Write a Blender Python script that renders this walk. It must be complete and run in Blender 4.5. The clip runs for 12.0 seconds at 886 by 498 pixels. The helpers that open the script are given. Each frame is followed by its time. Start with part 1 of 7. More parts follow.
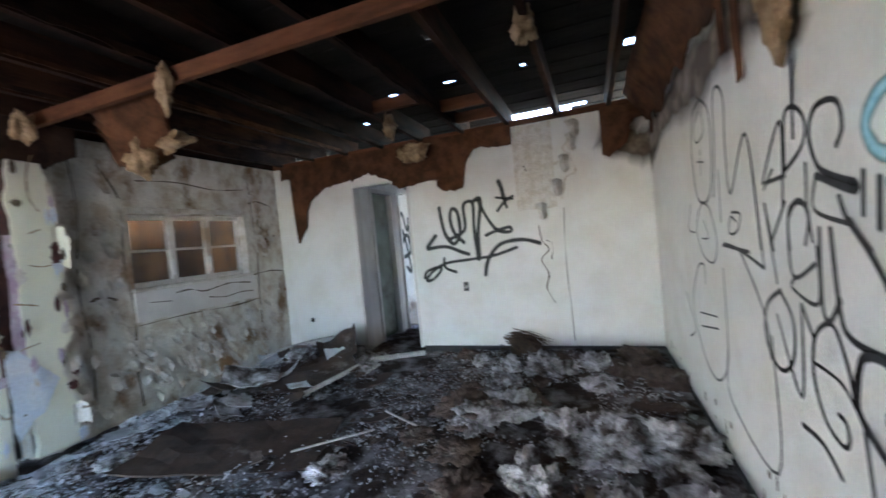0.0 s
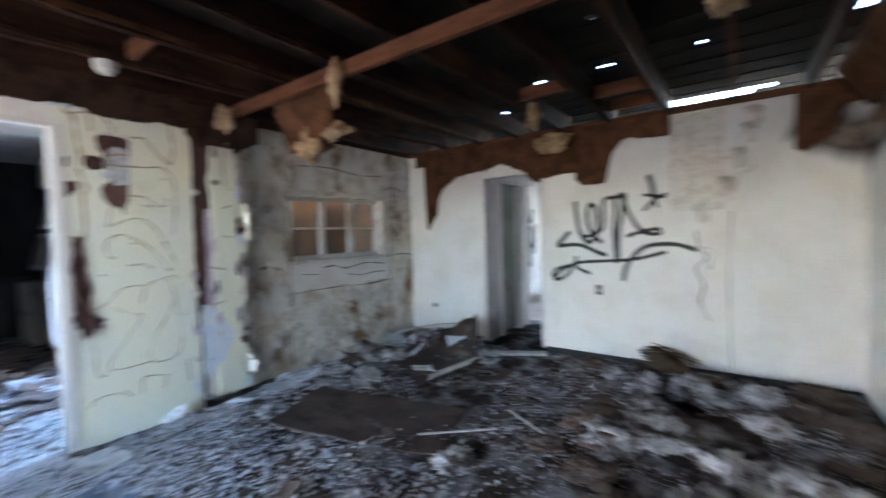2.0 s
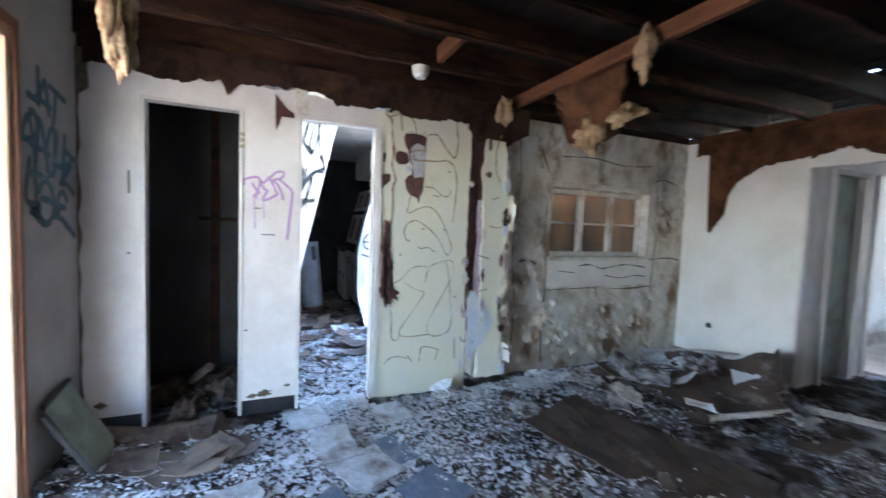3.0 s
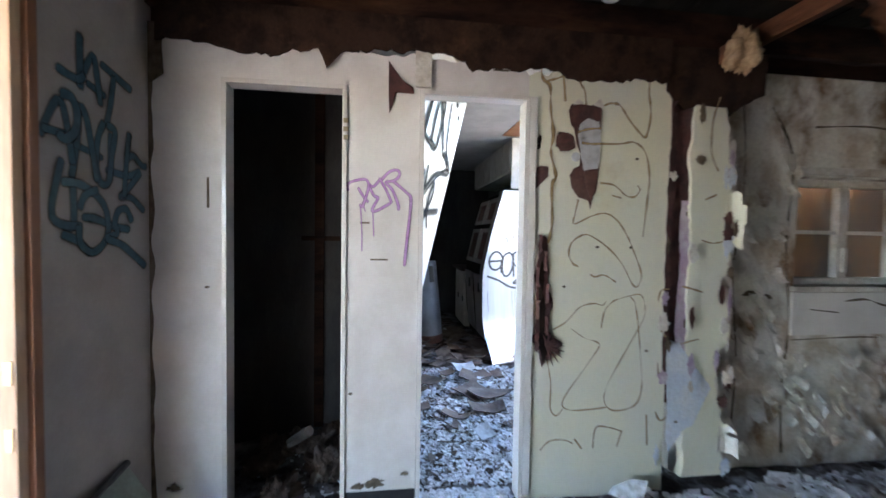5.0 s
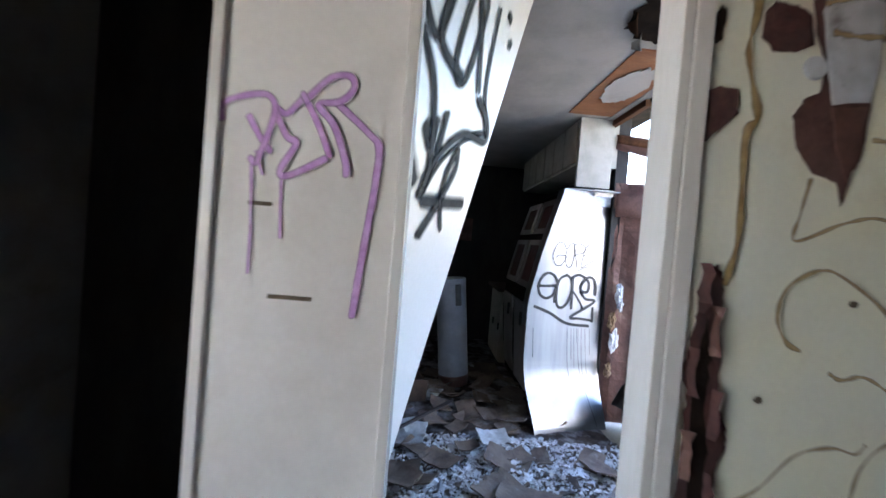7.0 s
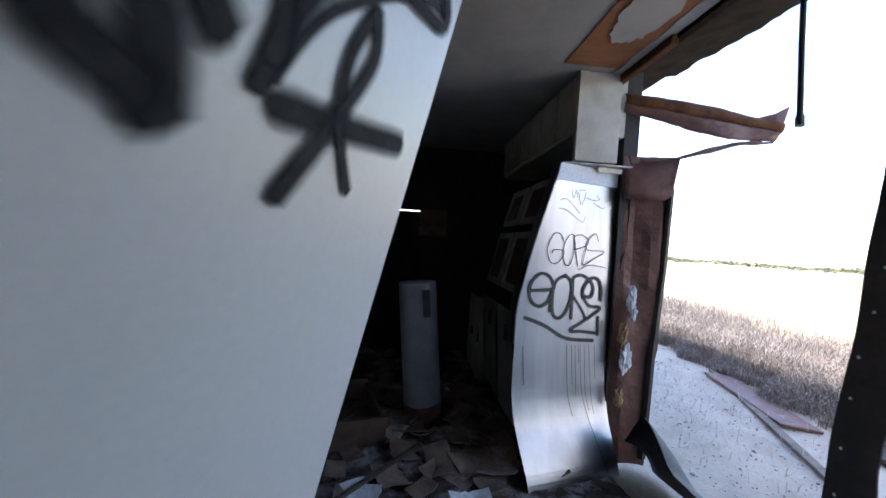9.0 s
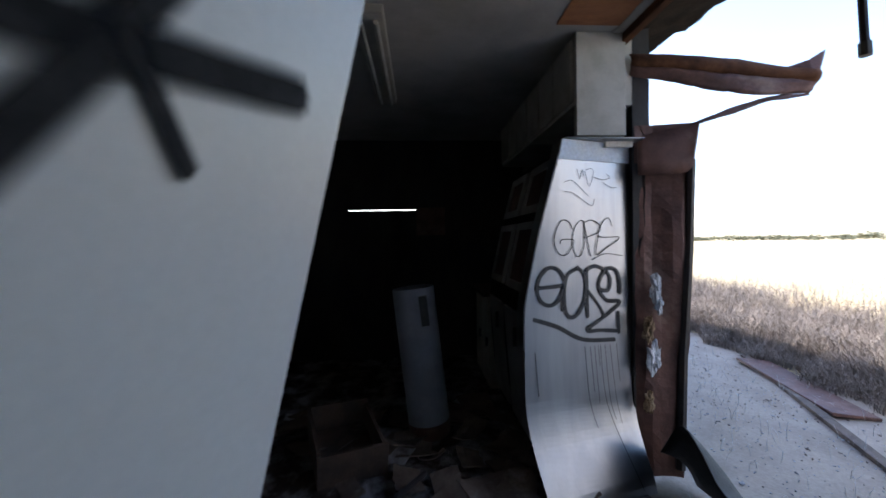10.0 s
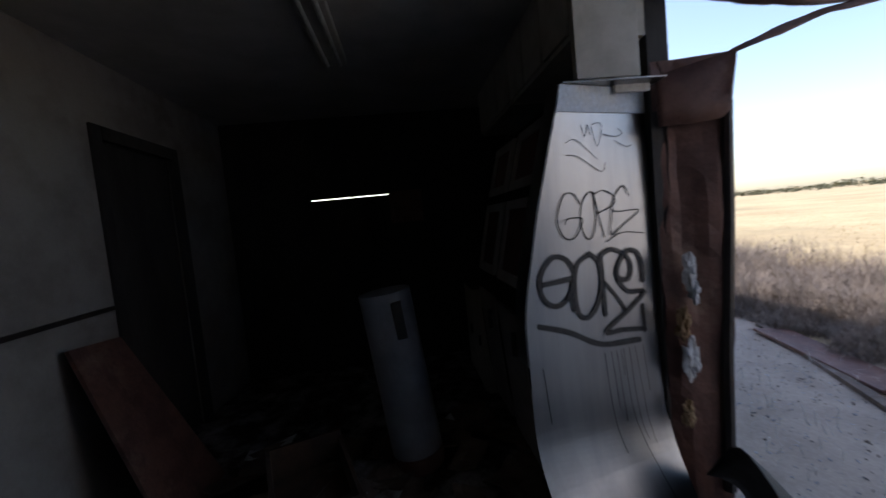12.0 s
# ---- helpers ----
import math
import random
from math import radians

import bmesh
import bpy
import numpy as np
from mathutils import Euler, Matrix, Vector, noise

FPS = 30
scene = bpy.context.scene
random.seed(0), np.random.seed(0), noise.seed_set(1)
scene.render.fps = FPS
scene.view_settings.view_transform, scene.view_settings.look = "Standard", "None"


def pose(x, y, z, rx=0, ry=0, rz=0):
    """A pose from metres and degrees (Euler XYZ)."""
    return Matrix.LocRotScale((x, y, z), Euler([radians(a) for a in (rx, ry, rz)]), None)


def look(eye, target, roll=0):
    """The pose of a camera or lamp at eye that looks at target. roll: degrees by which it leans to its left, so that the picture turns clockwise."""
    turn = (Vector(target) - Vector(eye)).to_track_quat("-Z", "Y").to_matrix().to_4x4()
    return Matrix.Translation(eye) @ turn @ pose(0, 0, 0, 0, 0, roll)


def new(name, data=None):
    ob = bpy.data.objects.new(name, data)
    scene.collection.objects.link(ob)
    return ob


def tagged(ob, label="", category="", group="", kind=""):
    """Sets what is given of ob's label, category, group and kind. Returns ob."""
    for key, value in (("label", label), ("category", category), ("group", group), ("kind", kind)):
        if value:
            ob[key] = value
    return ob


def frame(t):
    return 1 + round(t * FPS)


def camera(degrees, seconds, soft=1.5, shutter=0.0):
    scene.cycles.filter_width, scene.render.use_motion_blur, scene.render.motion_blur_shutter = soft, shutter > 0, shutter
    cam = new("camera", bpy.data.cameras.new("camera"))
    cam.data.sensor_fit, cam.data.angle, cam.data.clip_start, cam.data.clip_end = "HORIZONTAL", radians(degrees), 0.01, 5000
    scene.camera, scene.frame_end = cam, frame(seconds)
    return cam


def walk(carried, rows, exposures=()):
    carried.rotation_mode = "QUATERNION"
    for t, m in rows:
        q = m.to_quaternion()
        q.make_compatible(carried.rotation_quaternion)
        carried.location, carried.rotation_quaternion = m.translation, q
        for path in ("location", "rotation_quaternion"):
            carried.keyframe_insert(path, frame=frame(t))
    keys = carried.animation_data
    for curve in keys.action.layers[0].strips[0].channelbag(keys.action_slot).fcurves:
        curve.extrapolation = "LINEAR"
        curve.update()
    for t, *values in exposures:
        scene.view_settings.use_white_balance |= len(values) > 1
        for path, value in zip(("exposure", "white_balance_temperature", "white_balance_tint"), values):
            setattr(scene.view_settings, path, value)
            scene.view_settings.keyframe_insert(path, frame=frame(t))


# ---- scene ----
cam = camera(95.3, 12.0, shutter=0.6)
METRES, EYE, TILT, LEAN, TURN = 4.752, 1.32, 0.0, 0.0, 20.3
ROWS = [
    (0.0, 0.0, 0.0, 0.0, -0.15, -1.58, 5.51),
    (0.5, 0.0071, 0.0004, -0.0011, -5.67, -3.06, 5.63),
    (1.0, 0.0039, 0.0015, -0.0014, -5.1, -2.96, 4.38),
    (1.5, -0.0138, 0.004, 0.0046, -1.07, -2.72, 3.57),
    (2.0, -0.0413, 0.0164, 0.0117, 15.64, -2.23, 1.46),
    (2.5, -0.077, 0.0242, 0.0162, 36.89, -3.27, -0.84),
    (3.0, -0.1275, 0.0294, 0.0174, 46.88, -3.5, -2.19),
    (3.5, -0.1748, 0.0337, 0.0188, 52.69, -3.17, -1.78),
    (5.5, -0.3818, 0.1523, 0.0194, 66.48, -1.67, -1.65),
    (6.0, -0.4318, 0.1942, 0.021, 70.63, -1.55, -2.54),
    (6.5, -0.4966, 0.2172, 0.0213, 69.29, -1.74, -3.87),
    (8.5, -0.6755, 0.3081, 0.0197, 65.03, 0.16, -4.38),
    (9.0, -0.7041, 0.3306, 0.0128, 64.99, -0.96, -3.8),
    (9.5, -0.7307, 0.359, 0.0141, 66.44, -2.24, -1.82),
    (10.0, -0.7557, 0.3761, 0.0136, 66.1, -1.18, 0.88),
    (10.5, -0.7825, 0.3965, 0.0056, 61.24, 0.51, 3.57),
    (11.0, -0.8074, 0.4025, 0.0017, 62.44, 0.59, 3.28),
    (11.5, -0.8264, 0.4114, 0.0084, 59.87, -2.91, 4.75),
    (12.0, -0.854, 0.4373, 0.0219, 64.13, -4.0, 5.55),
]
EXPOSURES = [(0.0, 5.2, 5600, 12), (2.0, 5.35, 5600, 12), (3.7, 5.25, 5600, 12), (5.5, 4.65, 6100, 14), (6.5, 4.35, 6000, 14), (8.5, 3.4, 6200, 14), (9.0, 2.85, 6100, 14), (9.5, 2.35, 6100, 14), (10.5, 1.95, 6200, 15), (12.0, 1.2, 6500, 17)]
walk(cam, [(t, pose(0, 0, EYE, TILT, LEAN, TURN) @ pose(METRES * x, METRES * y, METRES * z, 90 + pitch, roll, yaw)) for t, x, y, z, yaw, pitch, roll in ROWS], EXPOSURES)

# ---- light and exposure ----
world = bpy.data.worlds.new("sky")
scene.world = world
world.use_nodes = True
wn = world.node_tree
sky = wn.nodes.new("ShaderNodeTexSky")
sky.sky_type, sky.sun_disc = "NISHITA", False
SUN_ELEV, SUN_AZ = 36.0, 226.0
sky.sun_elevation, sky.sun_rotation = radians(SUN_ELEV), radians(SUN_AZ)
wn.links.new(sky.outputs["Color"], wn.nodes["Background"].inputs["Color"])
wn.nodes["Background"].inputs["Strength"].default_value = 0.15
sun = new("sun", bpy.data.lights.new("sun", "SUN"))
sun.data.energy, sun.data.angle, sun.data.color = 3.2, radians(0.5), (1.0, 0.93, 0.82)
sun_dir = Vector((math.sin(radians(SUN_AZ)) * math.cos(radians(SUN_ELEV)), math.cos(radians(SUN_AZ)) * math.cos(radians(SUN_ELEV)), math.sin(radians(SUN_ELEV))))
sun.matrix_world = look(sun_dir * 40, (0, 0, 0))

# ---- materials ----
def material(name, a, b=None, c=None, rough=0.8, metal=0.0, scale=6.0, fine=60.0, bump=0.15, cut=(0.42, 0.62), stain=(0.55, 0.7), stain_scale=1.6, stretch=(1, 1, 1), spec=0.5, coat=0.0, per_piece=0.0, rough_var=0.15, grain=1.0):
    """Two scales of colour variation, an optional stain, fine relief."""
    m = bpy.data.materials.new(name)
    m.use_nodes = True
    t = m.node_tree
    p = t.nodes["Principled BSDF"]
    L = t.links.new
    pos = t.nodes.new("ShaderNodeNewGeometry").outputs["Position"]
    mapn = t.nodes.new("ShaderNodeMapping")
    mapn.inputs["Scale"].default_value = stretch
    L(pos, mapn.inputs["Vector"])
    def noisy(s, detail=6.0, r=0.6):
        n = t.nodes.new("ShaderNodeTexNoise")
        n.inputs["Scale"].default_value, n.inputs["Detail"].default_value, n.inputs["Roughness"].default_value = s, detail, r
        L(mapn.outputs["Vector"], n.inputs["Vector"])
        return n.outputs["Fac"]
    def ramp(src, lo, hi):
        r = t.nodes.new("ShaderNodeMapRange")
        r.inputs["From Min"].default_value, r.inputs["From Max"].default_value = lo, hi
        L(src, r.inputs["Value"])
        return r.outputs["Result"]
    def mix(fac, x, y, mode="MIX"):
        n = t.nodes.new("ShaderNodeMix")
        n.data_type, n.blend_type = "RGBA", mode
        if isinstance(fac, float):
            n.inputs["Factor"].default_value = fac
        else:
            L(fac, n.inputs["Factor"])
        for sock, v in ((n.inputs[6], x), (n.inputs[7], y)):
            if isinstance(v, tuple):
                sock.default_value = (*v, 1)
            else:
                L(v, sock)
        return n.outputs[2]
    b = b or tuple(v * 0.82 for v in a)
    col = mix(ramp(noisy(scale), *cut), a, b)
    if c:
        col = mix(ramp(noisy(stain_scale, 8.0, 0.65), *stain), col, c)
    fineness = noisy(fine, 3.0)
    g = t.nodes.new("ShaderNodeMapRange")
    g.inputs["From Min"].default_value, g.inputs["From Max"].default_value = 0.3, 0.7
    g.inputs["To Min"].default_value, g.inputs["To Max"].default_value = 1 - 0.14 * grain, 1 + 0.1 * grain
    L(fineness, g.inputs["Value"])
    cc = t.nodes.new("ShaderNodeCombineColor")
    for k in range(3):
        L(g.outputs["Result"], cc.inputs[k])
    col = mix(1.0, col, cc.outputs["Color"], "MULTIPLY")
    if per_piece:
        gi = t.nodes.new("ShaderNodeNewGeometry")
        oi = t.nodes.new("ShaderNodeObjectInfo")
        ad = t.nodes.new("ShaderNodeMath")
        ad.operation = "ADD"
        L(gi.outputs["Random Per Island"], ad.inputs[0])
        L(oi.outputs["Random"], ad.inputs[1])
        r2 = t.nodes.new("ShaderNodeMapRange")
        r2.inputs["From Max"].default_value = 2.0
        r2.inputs["To Min"].default_value, r2.inputs["To Max"].default_value = 1 - per_piece, 1 + per_piece * 0.6
        L(ad.outputs[0], r2.inputs["Value"])
        c2 = t.nodes.new("ShaderNodeCombineColor")
        for k in range(3):
            L(r2.outputs["Result"], c2.inputs[k])
        col = mix(1.0, col, c2.outputs["Color"], "MULTIPLY")
    L(col, p.inputs["Base Color"])
    rr = t.nodes.new("ShaderNodeMapRange")
    rr.inputs["To Min"].default_value, rr.inputs["To Max"].default_value = max(0.03, rough - rough_var), min(1, rough + rough_var)
    L(noisy(scale * 2.3), rr.inputs["Value"])
    L(rr.outputs["Result"], p.inputs["Roughness"])
    p.inputs["Metallic"].default_value, p.inputs["Specular IOR Level"].default_value, p.inputs["Coat Weight"].default_value = metal, spec, coat
    if bump:
        bn = t.nodes.new("ShaderNodeBump")
        bn.inputs["Strength"].default_value, bn.inputs["Distance"].default_value = bump, 0.01
        ad = t.nodes.new("ShaderNodeMath")
        ad.operation = "ADD"
        L(noisy(scale * 1.7), ad.inputs[0])
        L(fineness, ad.inputs[1])
        L(ad.outputs[0], bn.inputs["Height"])
        L(bn.outputs["Normal"], p.inputs["Normal"])
    return m


M_WHITE = material("white_wall_paint", (0.80, 0.79, 0.76), (0.74, 0.72, 0.67), (0.60, 0.55, 0.46), rough=0.55, scale=3, bump=0.015, stain=(0.66, 0.86), grain=0.2)
M_WHITE2 = material("grubby_white_paint", (0.76, 0.73, 0.70), (0.68, 0.64, 0.60), (0.45, 0.38, 0.30), rough=0.5, scale=4, bump=0.015, stain=(0.66, 0.84), grain=0.2)
M_YELLOW = material("pale_yellow_paint", (0.78, 0.76, 0.60), (0.74, 0.74, 0.64), (0.62, 0.56, 0.38), rough=0.55, scale=2.5, bump=0.015, stain=(0.6, 0.8), grain=0.2)
M_STAINED = material("water_stained_plaster", (0.76, 0.73, 0.66), (0.54, 0.46, 0.36), (0.24, 0.15, 0.08), rough=0.85, scale=6, bump=0.6, cut=(0.44, 0.62), stain=(0.52, 0.64), stain_scale=2.4, stretch=(1, 1, 0.8))
M_CREAM = material("peeling_cream_paint", (0.74, 0.71, 0.66), (0.60, 0.55, 0.47), (0.36, 0.26, 0.17), rough=0.7, scale=12, bump=0.2)
M_JOIST = material("charred_brown_timber", (0.034, 0.016, 0.010), (0.011, 0.006, 0.005), (0.095, 0.042, 0.021), rough=0.85, scale=7, stretch=(1, 0.25, 1), bump=0.4, stain=(0.55, 0.75), stain_scale=3, per_piece=0.25, spec=0.1)
M_BEAM = material("reddish_bare_timber", (0.14, 0.060, 0.029), (0.08, 0.034, 0.018), (0.04, 0.02, 0.012), rough=0.75, scale=9, stretch=(0.2, 1, 1), bump=0.3, spec=0.12)
M_DECK = material("sooty_roof_boards", (0.012, 0.009, 0.008), (0.006, 0.005, 0.004), rough=0.9, scale=5, stretch=(0.3, 1, 1), bump=0.3, per_piece=0.3, spec=0.12)
M_SOOTPAPER = material("sooty_torn_fibreboard", (0.045, 0.024, 0.016), (0.02, 0.012, 0.009), (0.09, 0.045, 0.025), rough=0.95, scale=7, bump=0.5, stain=(0.55, 0.75), stain_scale=4, spec=0.12)
M_PAPER = material("brown_torn_fibreboard", (0.12, 0.056, 0.028), (0.068, 0.031, 0.017), (0.035, 0.018, 0.012), rough=0.95, scale=7, bump=0.5, stain=(0.5, 0.72), stain_scale=4, per_piece=0.2, spec=0.12)
M_FOAM = material("tan_insulation_wad", (0.40, 0.28, 0.165), (0.22, 0.135, 0.07), (0.10, 0.055, 0.03), rough=1.0, scale=14, bump=0.8, stain_scale=6)
M_DIRT = material("sooty_floor_dirt", (0.060, 0.044, 0.035), (0.026, 0.020, 0.017), (0.34, 0.33, 0.34), rough=0.95, scale=11, fine=70, bump=1.0, stain=(0.46, 0.66), stain_scale=4.5, spec=0.12)
M_CLUMP = material("dirty_white_insulation", (0.64, 0.63, 0.64), (0.34, 0.32, 0.31), (0.07, 0.05, 0.04), rough=1.0, scale=18, fine=60, bump=0.7, stain=(0.44, 0.60), stain_scale=7, per_piece=0.3)
M_BROWNCLUMP = material("sooty_brown_insulation", (0.14, 0.10, 0.075), (0.07, 0.05, 0.04), (0.32, 0.29, 0.26), rough=1.0, scale=14, fine=110, bump=1.0, stain=(0.58, 0.72), stain_scale=8)
M_CHIP = material("white_plaster_chips", (0.58, 0.59, 0.62), (0.38, 0.37, 0.37), (0.12, 0.10, 0.09), rough=0.8, scale=30, bump=0.1, stain=(0.52, 0.7), stain_scale=9, per_piece=0.55)
# Whiter copy of the chips, raising the brightness of the better-lit floor.
M_CHIPW = material("brightened_plaster_chips", (0.78, 0.80, 0.84), (0.60, 0.60, 0.62), (0.22, 0.20, 0.20), rough=0.8, scale=30, bump=0.1, stain=(0.58, 0.74), stain_scale=9, per_piece=0.45)
M_DARKCHIP = material("dark_brown_chips", (0.12, 0.085, 0.065), (0.06, 0.045, 0.038), rough=0.9, scale=30, bump=0.2, per_piece=0.5)
M_TILEW = material("worn_pale_floor_tile", (0.58, 0.60, 0.62), (0.44, 0.45, 0.46), (0.16, 0.13, 0.11), rough=0.45, scale=14, bump=0.1, stain=(0.5, 0.68), stain_scale=5)
M_TILEB = material("worn_blue_floor_tile", (0.10, 0.14, 0.21), (0.17, 0.20, 0.26), (0.30, 0.29, 0.28), rough=0.5, scale=12, bump=0.1, stain=(0.55, 0.7), stain_scale=7)
M_SLAB = material("brown_floor_sheet", (0.16, 0.12, 0.095), (0.10, 0.072, 0.056), (0.30, 0.27, 0.25), rough=0.8, scale=9, bump=0.3, stain=(0.58, 0.74), stain_scale=5, per_piece=0.35)
M_PLY = material("dark_plywood_sheet", (0.085, 0.055, 0.038), (0.05, 0.034, 0.026), (0.24, 0.21, 0.19), rough=0.8, scale=6, bump=0.25, stain=(0.6, 0.74), stain_scale=4)
M_BOARD = material("tan_boarding", (0.34, 0.19, 0.08), (0.22, 0.11, 0.045), (0.05, 0.028, 0.016), rough=0.8, scale=5, stretch=(1, 1, 0.5), bump=0.2, stain_scale=3.0, stain=(0.44, 0.58))
M_FRESH = material("fresh_pine", (0.46, 0.31, 0.20), (0.38, 0.24, 0.15), (0.52, 0.41, 0.31), rough=0.6, scale=6, stretch=(1, 1, 0.12), bump=0.12)
M_CEDAR = material("red_brown_trim_wood", (0.28, 0.125, 0.062), (0.20, 0.085, 0.04), rough=0.6, scale=8, stretch=(1, 1, 0.12), bump=0.15)
M_BLACKBASE = material("black_rubber_skirting", (0.02, 0.02, 0.023), (0.035, 0.033, 0.033), rough=0.6, scale=12, bump=0.1)
M_STEEL = material("brushed_stainless_steel", (0.30, 0.305, 0.315), (0.235, 0.24, 0.255), (0.17, 0.155, 0.14), rough=0.32, metal=1.0, scale=5, fine=160, bump=0.0, stain=(0.66, 0.85), stretch=(1, 1, 0.08), rough_var=0.07, grain=0.2)
M_CABWHITE = material("yellowed_cabinet_paint", (0.50, 0.47, 0.41), (0.40, 0.37, 0.31), (0.18, 0.12, 0.07), rough=0.45, scale=5, bump=0.05, stain=(0.62, 0.8), grain=0.2)
M_DOORPANEL = material("grey_white_gloss_panel", (0.74, 0.73, 0.72), (0.72, 0.71, 0.70), (0.66, 0.64, 0.61), rough=0.34, scale=1.5, bump=0.0, stain=(0.62, 0.85), rough_var=0.06, grain=0.2)
M_JAMB = material("glossy_white_trim", (0.74, 0.71, 0.68), (0.68, 0.64, 0.60), (0.36, 0.27, 0.20), rough=0.22, scale=6, bump=0.03, stain=(0.66, 0.82), rough_var=0.06, stretch=(1, 1, 0.3), grain=0.2)
# Near-black base stands in for the deep shade of closet and kitchen.
M_DARKWALL = material("shade_dark_wall", (0.045, 0.040, 0.036), (0.026, 0.022, 0.020), (0.012, 0.009, 0.008), rough=0.8, scale=4, bump=0.2, stretch=(1, 1, 0.4))
M_GREEN = material("grey_green_paint", (0.30, 0.34, 0.28), (0.24, 0.27, 0.22), (0.12, 0.11, 0.08), rough=0.6, scale=4, bump=0.08)
M_ENAMEL = material("rusty_white_enamel", (0.27, 0.29, 0.33), (0.21, 0.225, 0.255), (0.16, 0.07, 0.04), rough=0.4, scale=5, bump=0.05, stain=(0.62, 0.75), stain_scale=4, grain=0.2)
M_RUST = material("rusty_red_brown_sheet_metal", (0.17, 0.085, 0.065), (0.11, 0.055, 0.045), (0.26, 0.17, 0.13), rough=0.55, metal=0.25, scale=7, bump=0.2, stain_scale=3)
M_CHARMETAL = material("blackened_sheet_metal", (0.030, 0.022, 0.020), (0.018, 0.014, 0.013), (0.07, 0.04, 0.03), rough=0.6, metal=0.2, scale=9, bump=0.25)
# Wall and cabinet paint greyed so the colour carries the kitchen's shade.
M_SHADEWALL = material("shade_grey_wall", (0.30, 0.28, 0.26), (0.22, 0.20, 0.185), (0.10, 0.08, 0.065), rough=0.7, scale=3, bump=0.02, stain=(0.6, 0.8), grain=0.3)
# White paint lowered to grey for the shaded south wall.
M_GREYWALL = material("shade_dulled_white_wall", (0.42, 0.38, 0.35), (0.35, 0.315, 0.29), (0.30, 0.25, 0.21), rough=0.65, scale=3, bump=0.02, stain=(0.6, 0.8), grain=0.3)
# Charred eave boards; also the painted darkness of holes and the cabinet body.
M_CHARSHADE = material("charred_and_shade_black", (0.022, 0.015, 0.012), (0.010, 0.008, 0.007), (0.06, 0.03, 0.018), rough=1.0, scale=8, bump=0.3, spec=0.05, stain=(0.6, 0.8))
M_CEIL = material("off_white_ceiling_board", (0.46, 0.44, 0.41), (0.38, 0.36, 0.33), (0.30, 0.22, 0.15), rough=0.8, scale=3, bump=0.08, stain=(0.68, 0.85), grain=0.2)
M_ORANGE = material("bare_orange_plywood", (0.36, 0.15, 0.06), (0.26, 0.10, 0.04), (0.60, 0.38, 0.20), rough=0.7, scale=5, bump=0.15, stretch=(1, 0.4, 1))
M_BLACKPAINT = material("black_spray_paint", (0.012, 0.012, 0.014), (0.025, 0.025, 0.028), rough=0.55, scale=40, bump=0.02)
M_GREYPAINT = material("faded_grey_spray_paint", (0.018, 0.018, 0.020), (0.034, 0.034, 0.037), rough=0.7, scale=14, bump=0.0, spec=0.15)
M_TEALPAINT = material("dark_teal_spray_paint", (0.025, 0.085, 0.12), (0.04, 0.11, 0.15), rough=0.55, scale=30, bump=0.02)
M_BLUEPAINT = material("sky_blue_spray_paint", (0.30, 0.66, 0.78), (0.42, 0.70, 0.78), rough=0.55, scale=30, bump=0.02)
M_PURPLE = material("lilac_spray_paint", (0.50, 0.26, 0.58), (0.56, 0.34, 0.62), rough=0.55, scale=30, bump=0.02)
M_GLUE = material("dried_brown_glue", (0.40, 0.29, 0.14), (0.26, 0.17, 0.08), rough=0.4, scale=20, bump=0.1)
M_CRACK = material("dark_crack_filler", (0.16, 0.12, 0.08), (0.08, 0.06, 0.04), rough=0.9, scale=20, bump=0.1)
M_MAROON = material("bare_maroon_backing", (0.085, 0.032, 0.028), (0.05, 0.022, 0.02), (0.16, 0.09, 0.07), rough=0.8, scale=14, bump=0.3)
M_LILAC = material("lilac_underlayer", (0.42, 0.30, 0.40), (0.52, 0.46, 0.52), rough=0.7, scale=12, bump=0.1)
M_PALEBLUE = material("pale_blue_patch", (0.62, 0.68, 0.76), (0.70, 0.72, 0.74), rough=0.6, scale=9, bump=0.06)
M_PLASTIC = material("aged_plastic", (0.55, 0.54, 0.50), rough=0.4, scale=10, bump=0.02)
M_DARKPLASTIC = material("dark_plastic", (0.03, 0.03, 0.03), (0.05, 0.045, 0.04), rough=0.4, scale=20, bump=0.02)
M_CONCRETE = material("weathered_concrete", (0.40, 0.34, 0.28), (0.32, 0.27, 0.22), (0.20, 0.155, 0.115), rough=0.9, scale=3, fine=50, bump=0.25, stain=(0.58, 0.75), stain_scale=0.9)
M_FIELD = material("dry_grass_field", (0.56, 0.44, 0.25), (0.44, 0.34, 0.19), (0.30, 0.25, 0.14), rough=1.0, scale=0.15, fine=6, bump=0.3, stain_scale=0.06)
M_TWIG = material("dry_grey_twigs", (0.30, 0.25, 0.21), (0.20, 0.165, 0.14), (0.36, 0.27, 0.17), rough=0.95, scale=3, bump=0.0, stain_scale=0.8, per_piece=0.3)
M_LEAF = material("far_scrub", (0.10, 0.10, 0.055), (0.065, 0.07, 0.04), rough=1.0, scale=0.4, bump=0.0)
M_STICK = material("bleached_stick", (0.55, 0.53, 0.50), (0.42, 0.39, 0.36), rough=0.8, scale=20, bump=0.2)
M_FROND = material("dry_brown_fronds", (0.11, 0.075, 0.045), (0.06, 0.04, 0.028), rough=0.95, scale=30, bump=0.2)
M_SCREW = material("dull_brass", (0.45, 0.38, 0.24), rough=0.4, metal=0.9, scale=30, bump=0.0)

